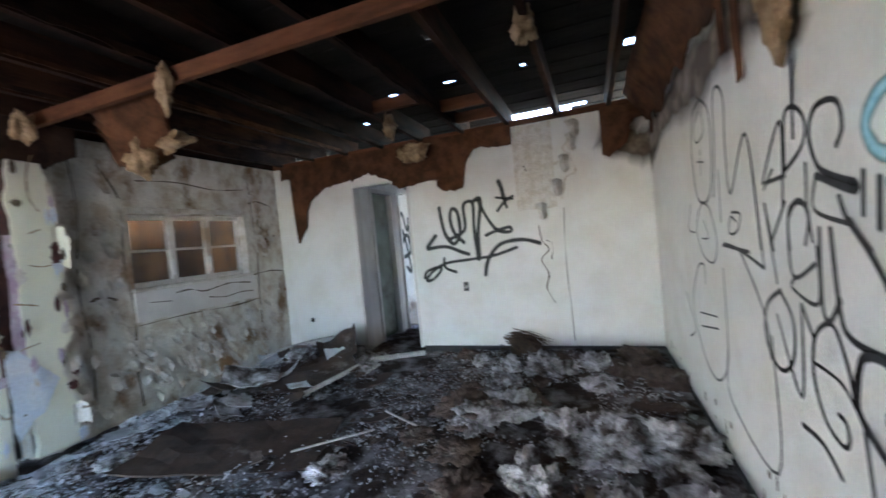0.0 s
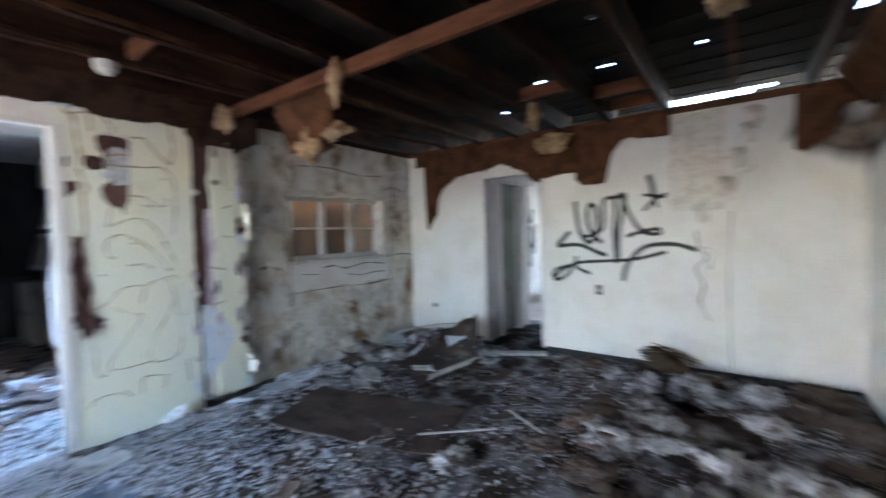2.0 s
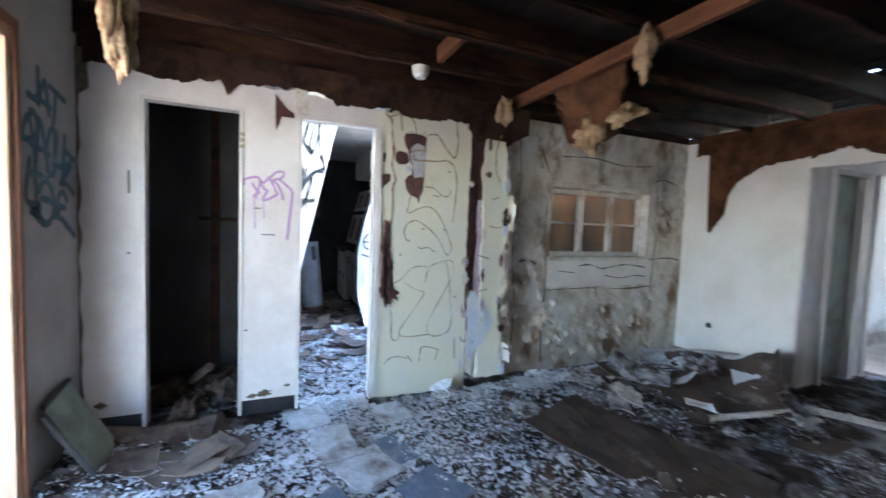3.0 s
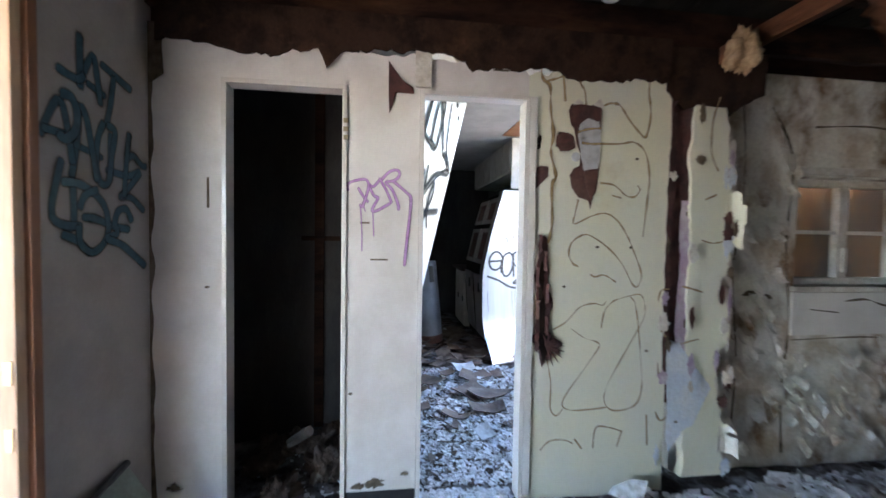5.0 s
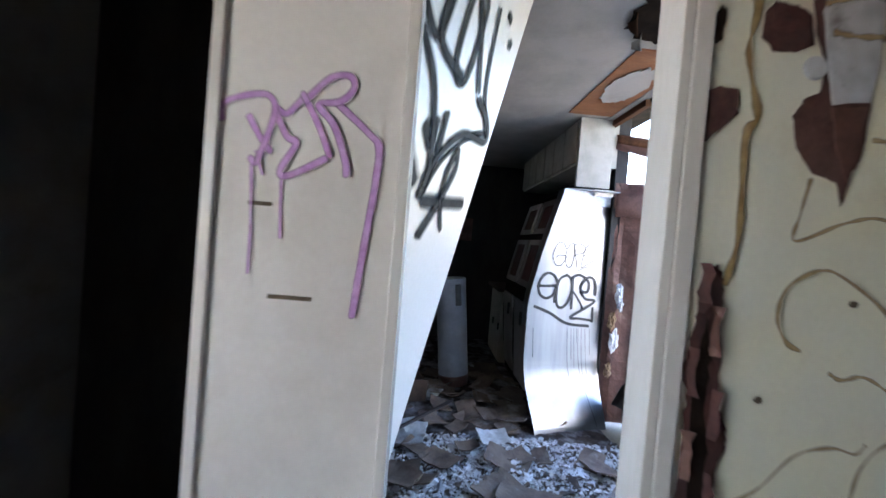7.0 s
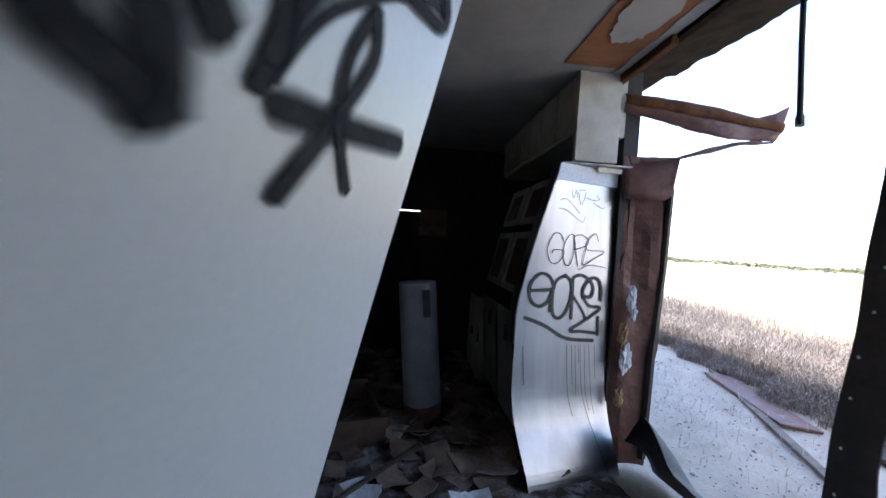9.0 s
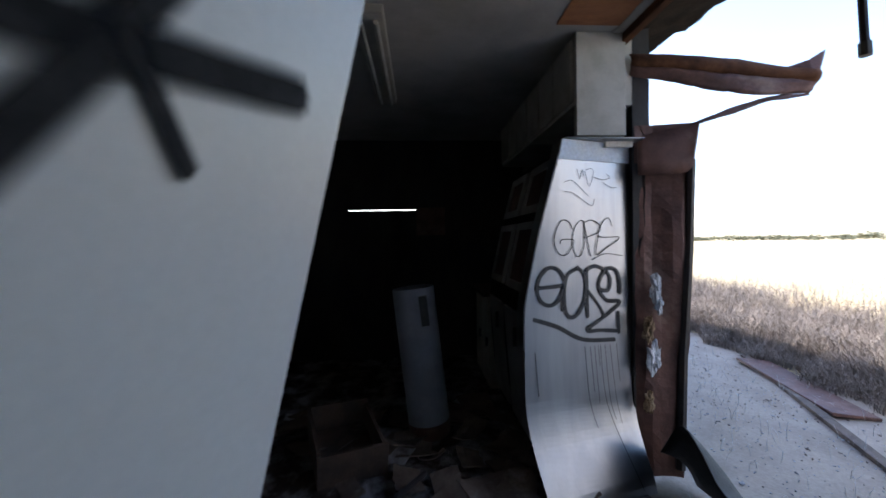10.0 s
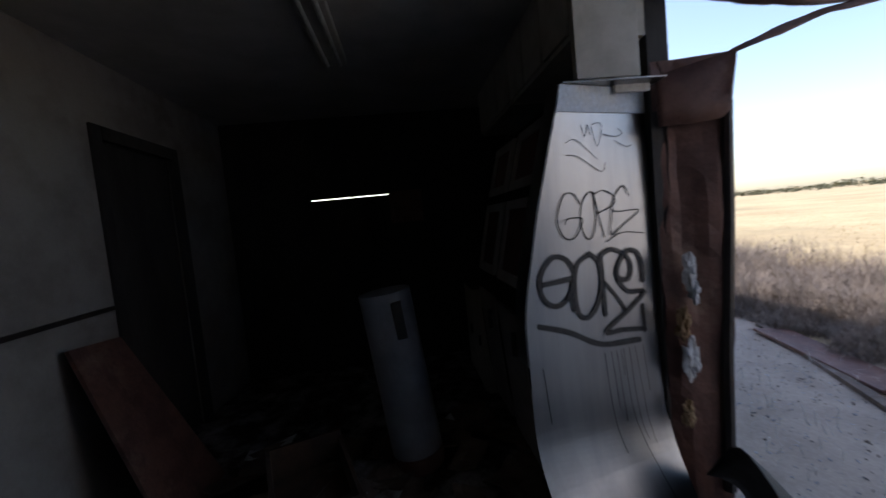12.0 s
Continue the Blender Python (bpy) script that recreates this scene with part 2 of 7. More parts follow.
def soften(m):
    """Lets a sprayed paint thin out towards the edge of its stroke."""
    t = m.node_tree
    at = t.nodes.new("ShaderNodeAttribute")
    at.attribute_name = "cover"
    no = t.nodes.new("ShaderNodeTexNoise")
    no.inputs["Scale"].default_value = 500
    ad = t.nodes.new("ShaderNodeMath")
    ad.operation = "MULTIPLY_ADD"
    t.links.new(no.outputs["Fac"], ad.inputs[0])
    ad.inputs[1].default_value = 0.25
    t.links.new(at.outputs["Fac"], ad.inputs[2])
    r = t.nodes.new("ShaderNodeMapRange")
    r.inputs["From Min"].default_value, r.inputs["From Max"].default_value = 0.15, 0.95
    t.links.new(ad.outputs[0], r.inputs["Value"])
    t.links.new(r.outputs["Result"], t.nodes["Principled BSDF"].inputs["Alpha"])


for m_ in (M_BLACKPAINT, M_GREYPAINT, M_TEALPAINT, M_BLUEPAINT, M_PURPLE, M_GLUE):
    soften(m_)
M_GLASS = bpy.data.materials.new("dusty_window_glass")
M_GLASS.use_nodes = True
gp = M_GLASS.node_tree.nodes["Principled BSDF"]
gp.inputs["Base Color"].default_value = (0.85, 0.82, 0.76, 1)
gp.inputs["Roughness"].default_value, gp.inputs["Transmission Weight"].default_value, gp.inputs["IOR"].default_value = 0.08, 1.0, 1.45


# ---- building helpers ----
def box(bm, lo, hi, turn=None):
    """An axis-aligned box between two corners, turned by a matrix if one is given."""
    m = Matrix.Translation([(a + b) / 2 for a, b in zip(lo, hi)]) @ Matrix.Diagonal([b - a for a, b in zip(lo, hi)] + [1])
    bmesh.ops.create_cube(bm, size=1, matrix=turn @ m if turn else m)


def finish(name, bm, mat, bevel=0.0, smooth=False):
    if bevel:
        bmesh.ops.bevel(bm, geom=bm.edges[:], offset=bevel, segments=2, affect="EDGES", profile=0.6)
    bmesh.ops.recalc_face_normals(bm, faces=bm.faces[:])
    me = bpy.data.meshes.new(name)
    bm.to_mesh(me)
    bm.free()
    me.materials.append(mat)
    if smooth:
        me.polygons.foreach_set("use_smooth", [True] * len(me.polygons))
    return new(name, me)


def part(name, bm, mat, parent, label="", bevel=0.0, smooth=False):
    ob = finish(name, bm, mat, bevel, smooth)
    if parent:
        ob.parent = parent
        ob.matrix_parent_inverse = Matrix.Translation(parent.location).inverted()
    return tagged(ob, label)


def boxes(name, mat, items, parent=None, label="", category="", kind="", bevel=0.0, group=""):
    bm = bmesh.new()
    for lo, hi in items:
        box(bm, lo, hi)
    ob = part(name, bm, mat, parent, label, bevel)
    return tagged(ob, label, category, group, kind)


def empty(name, label, category, at=(0, 0, 0), group="", kind=""):
    ob = new(name)
    ob.location = at
    return tagged(ob, label, category, group, kind)


def n1(x, seed=0.0, s=1.0):
    return noise.noise(Vector((x * s, seed * 7.31 + 0.37, seed * 3.1)))


def n3(x, y, z=0.0):
    return noise.noise(Vector((x, y, z)))


def strip(bm, tops, bottoms, depth, rows=1, sway=None):
    """A sheet between two rows of points, given a thickness by the vector depth."""
    depth = Vector(depth)
    front, back = [], []
    for t, b in zip(tops, bottoms):
        f, k = [], []
        for r in range(rows + 1):
            p = Vector(t).lerp(Vector(b), r / rows)
            if sway:
                p = p + sway(p, r / rows)
            f.append(bm.verts.new(p))
            k.append(bm.verts.new(p + depth))
        front.append(f)
        back.append(k)
    n = len(front)
    for i in range(n - 1):
        for r in range(rows):
            bm.faces.new((front[i][r], front[i + 1][r], front[i + 1][r + 1], front[i][r + 1]))
            bm.faces.new((back[i][r], back[i][r + 1], back[i + 1][r + 1], back[i + 1][r]))
        bm.faces.new((front[i][0], back[i][0], back[i + 1][0], front[i + 1][0]))
        bm.faces.new((front[i][rows], front[i + 1][rows], back[i + 1][rows], back[i][rows]))
    for e in (0, n - 1):
        for r in range(rows):
            q = (front[e][r], front[e][r + 1], back[e][r + 1], back[e][r])
            bm.faces.new(q if e == 0 else q[::-1])


def smooth_line(points, step=6):
    """Points of a smooth line through the given ones."""
    if len(points) < 3:
        return [Vector(p) for p in points]
    p = [Vector(points[0])] + [Vector(q) for q in points] + [Vector(points[-1])]
    out = []
    for i in range(1, len(p) - 2):
        for k in range(step):
            t = k / step
            a, b, c, d = p[i - 1], p[i], p[i + 1], p[i + 2]
            out.append(0.5 * ((2 * b) + (c - a) * t + (2 * a - 5 * b + 4 * c - d) * t * t + (3 * b - a - 3 * c + d) * t ** 3))
    out.append(p[-2])
    return out


def painted(bm, line, width, place, wobble=0.15, seed=0.0, soft=0.45):
    """A flat painted stroke, thinning at its edges; place(u, v, h) puts it on its surface."""
    cover = bm.verts.layers.float.get("cover") or bm.verts.layers.float.new("cover")
    pts = smooth_line(line)
    d0 = (pts[0] - pts[1]).normalized() * width * 0.5
    d1 = (pts[-1] - pts[-2]).normalized() * width * 0.5
    pts = [pts[0] + d0] + pts + [pts[-1] + d1]
    prev = None
    n = len(pts)
    for i, p in enumerate(pts):
        d = (pts[min(i + 1, n - 1)] - pts[max(i - 1, 0)])
        d = d.normalized() if d.length > 1e-6 else Vector((1, 0))
        s = Vector((-d[1], d[0]))
        w = width / 2 * (1 + wobble * n1(i * 0.4, seed))
        end = i in (0, n - 1)
        row = []
        for k, c in ((1 + soft, 0.0), (1 - soft, 1.0), (soft - 1, 1.0), (-1 - soft, 0.0)):
            v = bm.verts.new(place(*(p + s * w * k * (0.6 if end else 1)), 0.00006 * i + 0.0003 * (seed % 5)))
            v[cover] = 0.0 if end else c
            row.append(v)
        if prev:
            for k in range(3):
                bm.faces.new((prev[k], prev[k + 1], row[k + 1], row[k]))
        prev = row


def read_line(text):
    return [tuple(float(v) for v in q.split(",")) for q in text.split()]


def tag_on(name, strokes, place, mat, label, soft=0.45, thin=1.0):
    """A spray-painted tag: every stroke is a part of it."""
    thing = empty(name, label, "graffiti", kind="")
    for i, (w, text) in enumerate(strokes):
        bm = bmesh.new()
        painted(bm, read_line(text), w * thin, place, seed=i, soft=soft)
        part("stroke", bm, mat, thing)
    return thing


def tube(bm, line, r0, r1=None, sides=7):
    """A round bar along a line, tapering."""
    r1 = r0 if r1 is None else r1
    pts = [Vector(p) for p in line]
    rings = []
    for i, p in enumerate(pts):
        d = (pts[min(i + 1, len(pts) - 1)] - pts[max(i - 1, 0)]).normalized()
        s = d.orthogonal().normalized()
        u = d.cross(s)
        r = r0 + (r1 - r0) * i / max(1, len(pts) - 1)
        rings.append([bm.verts.new(p + (s * math.cos(a) + u * math.sin(a)) * r) for a in (2 * math.pi * k / sides for k in range(sides))])
    for a, b in zip(rings, rings[1:]):
        for k in range(sides):
            bm.faces.new((a[k], a[(k + 1) % sides], b[(k + 1) % sides], b[k]))
    bm.faces.new(rings[0][::-1])
    bm.faces.new(rings[-1])


def lump(bm, at, size, seed, rough=0.35, sub=4, freq=3.0):
    """A lumpy wad."""
    made = bmesh.ops.create_icosphere(bm, subdivisions=sub, radius=1)["verts"]
    for v in made:
        p = v.co.copy()
        k = 1 + rough * (n3(p.x * freq * 0.5 + seed, p.y * freq * 0.5, p.z * freq * 0.5) + 0.6 * abs(n3(p.x * freq * 1.6, p.y * freq * 1.6 + seed, p.z * freq * 1.6)) + 0.25 * n3(p.x * freq * 4, p.y * freq * 4, p.z * freq * 4 + seed))
        v.co = Vector(at) + Vector((p.x * size[0], p.y * size[1], p.z * size[2])) * k

# ---- plan ----
XW, XWIN, YN, XE, YS = -3.67, -3.82, 4.25, 0.575, -1.15
CEIL, KCEIL, KN, KFAR = 2.42, 2.55, 1.68, -8.7
STRUCT = "structure"


def hill(x, y):
    """Height of the littered floor."""
    if x < -3.85 and y > 1.7:
        return -0.026
    h = 0.02 + 0.03 * n3(x * 1.7, y * 1.7) + 0.022 * n3(x * 5, y * 5, 3.0) + 0.012 * n3(x * 14, y * 14, 5.0)
    if x > -3.6:
        h += 0.05 * max(0.0, min(1.0, (y - 1.2) / 1.5)) * max(0.0, min(1.0, (x + 1.9) / 0.9)) + 0.09 * math.exp(-((x + 3.2) ** 2 + (y - 3.7) ** 2) / 0.35) + 0.06 * math.exp(-((x + 3.5) ** 2 + (y - 2.6) ** 2) / 0.4)
    return max(0.006, h)


# floors
bm = bmesh.new()
NX, NY = 190, 150
grid = [[bm.verts.new((-8.9 + 9.6 * i / NX, -2.2 + 8.0 * j / NY, hill(-8.9 + 9.6 * i / NX, -2.2 + 8.0 * j / NY) if (-8.9 + 9.6 * i / NX > -3.8 or -2.2 + 8.0 * j / NY < 1.7) else -0.05)) for j in range(NY + 1)] for i in range(NX + 1)]
for i in range(NX):
    for j in range(NY):
        x, y = -8.9 + 9.6 * (i + 0.5) / NX, -2.2 + 8.0 * (j + 0.5) / NY
        if x < -3.85 and y > 1.66:
            continue
        bm.faces.new((grid[i][j], grid[i + 1][j], grid[i + 1][j + 1], grid[i][j + 1]))
bmesh.ops.delete(bm, geom=[v for v in bm.verts if not v.link_faces], context="VERTS")
tagged(finish("floor", bm, M_DIRT, smooth=True), "dark sooty floor covered with dirt and litter", "floor", kind=STRUCT)

# north wall, with the passage opening
north = boxes("wall_north", M_WHITE, [((XWIN - 0.1, YN, 0.1), (-2.68, YN + 0.12, 2.4)), ((-1.92, YN, 0.1), (XE + 0.1, YN + 0.12, 2.4)), ((-2.68, YN, 2.02), (-1.92, YN + 0.12, 2.4))], label="white painted wall with torn top and black tag", category="wall", kind=STRUCT)
tagged(boxes("top_plate", M_BEAM, [((XWIN - 0.1, YN - 0.01, 2.4), (XE + 0.1, YN + 0.1, 2.46))]), "reddish timber top plate above the white wall", "timber", kind=STRUCT)
boxes("baseboard", M_BLACKBASE, [((-0.55, YN - 0.012, 0.0), (XE - 0.012, YN, 0.1)), ((XE - 0.012, YS, 0.0), (XE, YN, 0.09)), ((-1.9, YN - 0.006, 0.0), (-0.55, YN + 0.1, 0.1))], label="black rubber skirting along the wall", category="baseboard", kind=STRUCT)
# east wall
boxes("wall_east", M_WHITE, [((XE, YS - 0.1, 0.09), (XE + 0.12, YN, 2.6))], label="off-white wall covered with black and blue tags", category="wall", kind=STRUCT)
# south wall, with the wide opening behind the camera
# A white wall, toned down in colour for the dim kitchen.
boxes("kitchen_south_wall", M_SHADEWALL, [((KFAR, YS - 0.12, 0.0), (-7.8, YS, 2.6)), ((-7.05, YS - 0.12, 0.0), (XW - 0.07, YS, 2.6)), ((-7.8, YS - 0.12, 2.1), (-7.05, YS, 2.6))], label="white kitchen wall with a door, greyed for its shade", category="wall", kind=STRUCT)
# Shade on this wall is mixed into its grey paint.
boxes("wall_south", M_GREYWALL, [((XW - 0.07, YS - 0.12, 0.0), (-3.03, YS, 2.6)), ((-1.95, YS - 0.12, 0.0), (XE, YS, 2.6)), ((-3.03, YS - 0.12, 2.2), (-1.95, YS, 2.6))], label="grubby white wall with dark teal tag, greyed for its shade", category="wall", kind=STRUCT)

# west wall with the closet door and the kitchen door: torn along its top
def top_w(y):
    base = 2.30 - 0.02 * (y + 1) + 0.03 * n1(y, 1, 5.0) + 0.025 * n1(y, 2, 17.0)
    if 0.62 < y < 0.78:
        base -= 0.03
    return base


def wall_piece(y0, y1, z0, mat, x=XW, thick=0.07, top=top_w, left=None, right=None, name="wall_panel", n=None, parent=None, label=""):
    n = n or max(2, int((y1 - y0) / 0.02))
    tops, bots = [], []
    for i in range(n + 1):
        y = y0 + (y1 - y0) * i / n
        tops.append((x, y, top(y) if callable(top) else top))
        bots.append((x, y, z0))
    bm = bmesh.new()
    strip(bm, tops, bots, (-thick, 0, 0))
    return part(name, bm, mat, parent, label)


west = empty("wall_west", "white panelled wall with two doorways and torn top", "wall", kind=STRUCT)
D1L, D1R, D2L, D2R, DTOP = -0.83, -0.27, 0.09, 0.64, 2.1
wall_piece(YS, D1L, 0.12, M_WHITE2, parent=west)
wall_piece(D1R, D2L, 0.12, M_WHITE2, parent=west)
wall_piece(D1L, D1R, DTOP, M_WHITE2, parent=west, name="lintel")
wall_piece(D2L, D2R, DTOP, M_WHITE2, parent=west, name="lintel")
wall_piece(D2R, 1.45, 0.0, M_YELLOW, parent=west)
# maroon strip where a batten was torn away, then the ragged yellow edge
wall_piece(1.45, 1.58, 0.5, M_MAROON, x=XW - 0.02, thick=0.08, top=2.17, parent=west, name="bare_strip")
def ragged_panel(name, mat, y0, y1, z0, z1, x, thick, amp0, amp1, seed, parent, n=60, label=""):
    """An upright board whose two sides are torn."""
    bm = bmesh.new()
    a, b = [], []
    for i in range(n + 1):
        z = z1 + (z0 - z1) * i / n
        a.append((x, y0 + amp0 * (n1(z, seed, 4) + 0.6 * n1(z, seed + 1, 13) + 0.4 * n1(z, seed + 2, 31)), z))
        b.append((x, y1 + amp1 * (n1(z, seed + 3, 4) + 0.6 * n1(z, seed + 4, 13) + 0.9 * n1(z, seed + 5, 31) + 0.6 * n1(z, seed + 6, 60)), z))
    strip(bm, a, b, (-thick, 0, 0))
    return part(name, bm, mat, parent, label)


ragged_panel("wall_panel", M_YELLOW, 1.57, 1.80, 0.08, 2.13, XW, 0.05, 0.02, 0.05, 3, west)
ragged_panel("lilac_patch", M_LILAC, 1.52, 1.585, 0.62, 1.62, XW - 0.012, 0.005, 0.015, 0.035, 5, west)
ragged_panel("lilac_patch", M_LILAC, 1.47, 1.60, 0.66, 0.74, XW + 0.003, 0.005, 0.01, 0.01, 6, west)
ragged_panel("maroon_edge", M_MAROON, 1.435, 1.465, 0.66, 2.15, XW + 0.003, 0.004, 0.012, 0.012, 15, west)
# water-stained window wall
WY0, WY1, WZ0, WZ1 = 2.40, 3.69, 1.13, 1.80
for y0, y1, z0, z1 in ((1.60, WY0, 0.0, 2.32), (WY1, YN, 0.0, 2.32), (WY0, WY1, WZ1, 2.32), (WY0, WY1, 0.0, WZ0)):
    wall_piece(y0, y1, z0, M_STAINED, x=XWIN, thick=0.14, top=(lambda y: 2.40) if z1 > 2 else z1, parent=west, name="stained_wall")
boxes("wall_header", M_JOIST, [((XW - 0.12, YS, 2.36), (XW - 0.03, 1.7, 2.46)), ((XWIN - 0.13, 1.5, 2.40), (XWIN + 0.01, YN, 2.6)), ((XW - 0.12, YS, 2.46), (XW - 0.03, 1.7, 2.6))], label="charred timber plate above the panelled wall", category="timber", kind=STRUCT)
boxes("baseboard", M_BLACKBASE, [((XW - 0.09, YS, 0), (XW - 0.006, D1L - 0.01, 0.12)), ((XW - 0.09, D1R + 0.01, 0), (XW - 0.006, D2L - 0.01, 0.12))], label="black skirting below the white wall", category="baseboard", kind=STRUCT)

# cracks and dried glue on the yellow board
glue = empty("dried_glue", "brown dried glue trails on the yellow panel", "glue trails")
onW = lambda u, v, h=0.0: (XW + 0.003 + h, u, v)
for w, text in (
    (0.02, "0.695,2.284 0.713,2.214 0.749,2.180 0.756,2.060 0.773,1.941 0.762,1.844 0.792,1.724 0.772,1.675 0.777,1.480 0.758,1.381"),
    (0.012, "0.730,2.207 0.792,2.225 0.852,2.257"),
    (0.012, "0.821,2.243 0.834,2.112"),
    (0.012, "0.928,2.249 0.912,2.212 0.939,2.166 0.947,2.094"),
    (0.014, "1.053,2.256 1.142,2.249 1.288,2.281 1.298,2.184 1.312,2.063 1.289,1.952 1.257,1.963 1.190,2.033 1.136,2.103 1.085,2.113 1.047,2.099"),
    (0.011, "0.916,1.947 0.965,1.964 1.028,1.977"),
    (0.012, "0.935,1.900 1.132,1.904 1.221,1.917 1.288,1.866 1.315,1.744 1.308,1.620 1.289,1.421"),
    (0.011, "1.040,1.697 1.117,1.687 1.184,1.636 1.235,1.630 1.264,1.668 1.250,1.687"),
    (0.007, "1.107,1.633 1.158,1.622"),
    (0.01, "0.918,1.607 0.903,1.533 0.898,1.479 0.997,1.523 1.073,1.538 1.138,1.503 1.193,1.430 1.236,1.344 1.286,1.220 1.266,1.150 1.232,1.169 1.175,1.268 1.094,1.353 1.002,1.413 0.951,1.423 0.889,1.385 0.872,1.323 0.894,1.274 0.925,1.257"),
    (0.01, "0.998,1.214 1.024,1.202 1.075,1.211 1.141,1.175"),
    (0.009, "0.799,0.924 0.869,0.963 0.942,1.039 1.018,1.060 1.069,1.051 1.089,1.071"),
    (0.008, "1.067,0.928 1.084,1.016 1.133,1.072 1.222,1.099 1.287,1.105 1.316,1.045 1.306,0.969 1.234,0.841 1.126,0.650 1.092,0.548 1.134,0.484 1.225,0.484 1.289,0.522 1.310,0.625 1.294,0.791 1.276,0.943 1.255,1.056 1.227,1.094"),
    (0.008, "0.901,0.926 0.974,0.876 1.047,0.852 1.054,0.819 0.969,0.700 0.861,0.540 0.914,0.490 1.107,0.497"),
    (0.008, "0.770,0.762 0.793,0.636 0.793,0.510 0.825,0.464 0.862,0.497"),
    (0.009, "0.743,0.282 0.793,0.327 0.869,0.332 0.921,0.311"),
    (0.01, "1.039,0.280 1.053,0.387 1.125,0.387 1.205,0.361"),
    (0.008, "1.200,0.356 1.177,0.279"),
    (0.01, "0.934,0.332 0.974,0.280"),
    (0.012, "1.393,1.071 1.408,1.127 1.455,1.136"),
    (0.013, "1.534,1.150 1.587,1.138 1.655,1.119"),
    (0.01, "1.653,1.627 1.718,1.654"),
    (0.009, "1.639,1.405 1.706,1.389 1.786,1.402"),
    (0.01, "1.403,0.728 1.414,0.651 1.454,0.643"),
    (0.013, "1.398,0.458 1.427,0.411 1.471,0.432"),
    (0.01, "1.345,0.445 1.354,0.277"),
    (0.01, "1.400,0.932 1.443,0.874"),
    (0.01, "1.505,0.793 1.537,0.831 1.643,0.858"),
    (0.012, "1.719,2.182 1.681,2.056 1.678,1.883 1.723,1.785"),
):
    bm = bmesh.new()
    painted(bm, read_line(text), w * 0.62, onW, 1.1, seed=len(text))
    part("trail", bm, M_GLUE, glue)

# torn-out holes in the yellow board
hole = empty("torn_wall_hole", "hole torn through the yellow panel showing maroon backing", "wall damage", (XW, 0.95, 1.8))
def blotch(bm, outline, place, thick):
    """An irregular flat piece with a small thickness."""
    f = bm.faces.new([bm.verts.new(place(u, v)) for u, v in outline])
    g = bmesh.ops.extrude_face_region(bm, geom=[f])["geom"]
    bmesh.ops.translate(bm, verts=[e for e in g if isinstance(e, bmesh.types.BMVert)], vec=thick)


def ragged_outline(cy, cz, ry, rz, seed, n=30, amp=0.5):
    return [(cy + ry * math.cos(a) * (1 + amp * n1(k, seed, 0.8)), cz + rz * math.sin(a) * (1 + amp * n1(k, seed + 1, 0.8))) for k, a in ((k, 2 * math.pi * k / n) for k in range(n))]


def rough_edge(text, seed, amp=0.004, step=5):
    """A torn outline: the given corners with a jagged line between them."""
    pts = [Vector(p) for p in read_line(text)]
    out = []
    for i, p in enumerate(pts):
        q = pts[(i + 1) % len(pts)]
        for k in range(step):
            w = p.lerp(q, k / step)
            out.append((w.x + amp * n1(i * step + k, seed, 0.9), w.y + amp * n1(i * step + k, seed + 3, 0.9)))
    return out


def torn(name, text, mat, parent, lift, seed, label="", amp=0.004):
    bm = bmesh.new()
    blotch(bm, rough_edge(text, seed, amp), lambda u, v: (XW + lift, u, v), (0.002, 0, 0))
    return part(name, bm, mat, parent, label)


torn("maroon_backing", "0.853,2.065 0.867,2.095 0.896,2.108 0.926,2.100 0.972,2.095 1.009,2.107 1.038,2.079 1.033,1.977 1.030,1.819 1.017,1.659 0.998,1.622 0.986,1.555 0.973,1.604 0.917,1.619 0.890,1.655 0.877,1.674 0.867,1.727 0.886,1.764 0.920,1.783 0.922,1.851 0.900,1.898 0.887,1.970 0.866,1.994", M_MAROON, hole, 0.003, 1)
# Not cut through: a bright patch paints the lit surface beyond the panel.
torn("cream_backing", "0.906,1.942 0.916,1.996 0.955,2.029 1.018,2.013 1.031,1.965 1.031,1.843 1.019,1.769 0.941,1.759 0.926,1.827", M_CHIPW, hole, 0.007, 2, "bright patch standing for the lit cream surface beyond the hole")
torn("splinter", "0.942,1.752 1.017,1.760 1.006,1.671 0.986,1.604 0.961,1.657", M_RUST, hole, 0.008, 3, "reddish-brown wedge of bare board")
torn("maroon_backing", "0.791,1.930 0.808,1.952 0.853,1.949 0.886,1.932 0.894,1.874 0.857,1.855 0.812,1.853 0.788,1.881", M_MAROON, hole, 0.004, 4)
torn("maroon_backing", "0.676,1.756 0.710,1.774 0.750,1.771 0.752,1.723 0.714,1.685 0.680,1.652", M_MAROON, hole, 0.004, 5)
torn("slot", "0.688,1.908 0.699,1.933 0.709,1.926 0.707,1.866 0.692,1.858", M_CHARSHADE, hole, 0.004, 6)
for k, text in enumerate(("0.87,2.09 0.90,2.125 0.93,2.10", "0.98,2.095 1.02,2.13 1.04,2.08")):
    torn("torn_lip", text, M_CREAM, hole, 0.012 + 0.004 * k, 7 + k)
for k, text in enumerate(("0.908,1.955 0.96,1.972 1.03,1.98", "0.93,1.90 0.98,1.896 1.03,1.90")):
    bm = bmesh.new()
    painted(bm, read_line(text), 0.010, lambda u, v, h=0.0: (XW + 0.0105 + h, u, v), 0.8, seed=k)
    part("trail", bm, M_GLUE, hole)
# Small round disc, whiter than the yellow panel round it.
bm = bmesh.new()
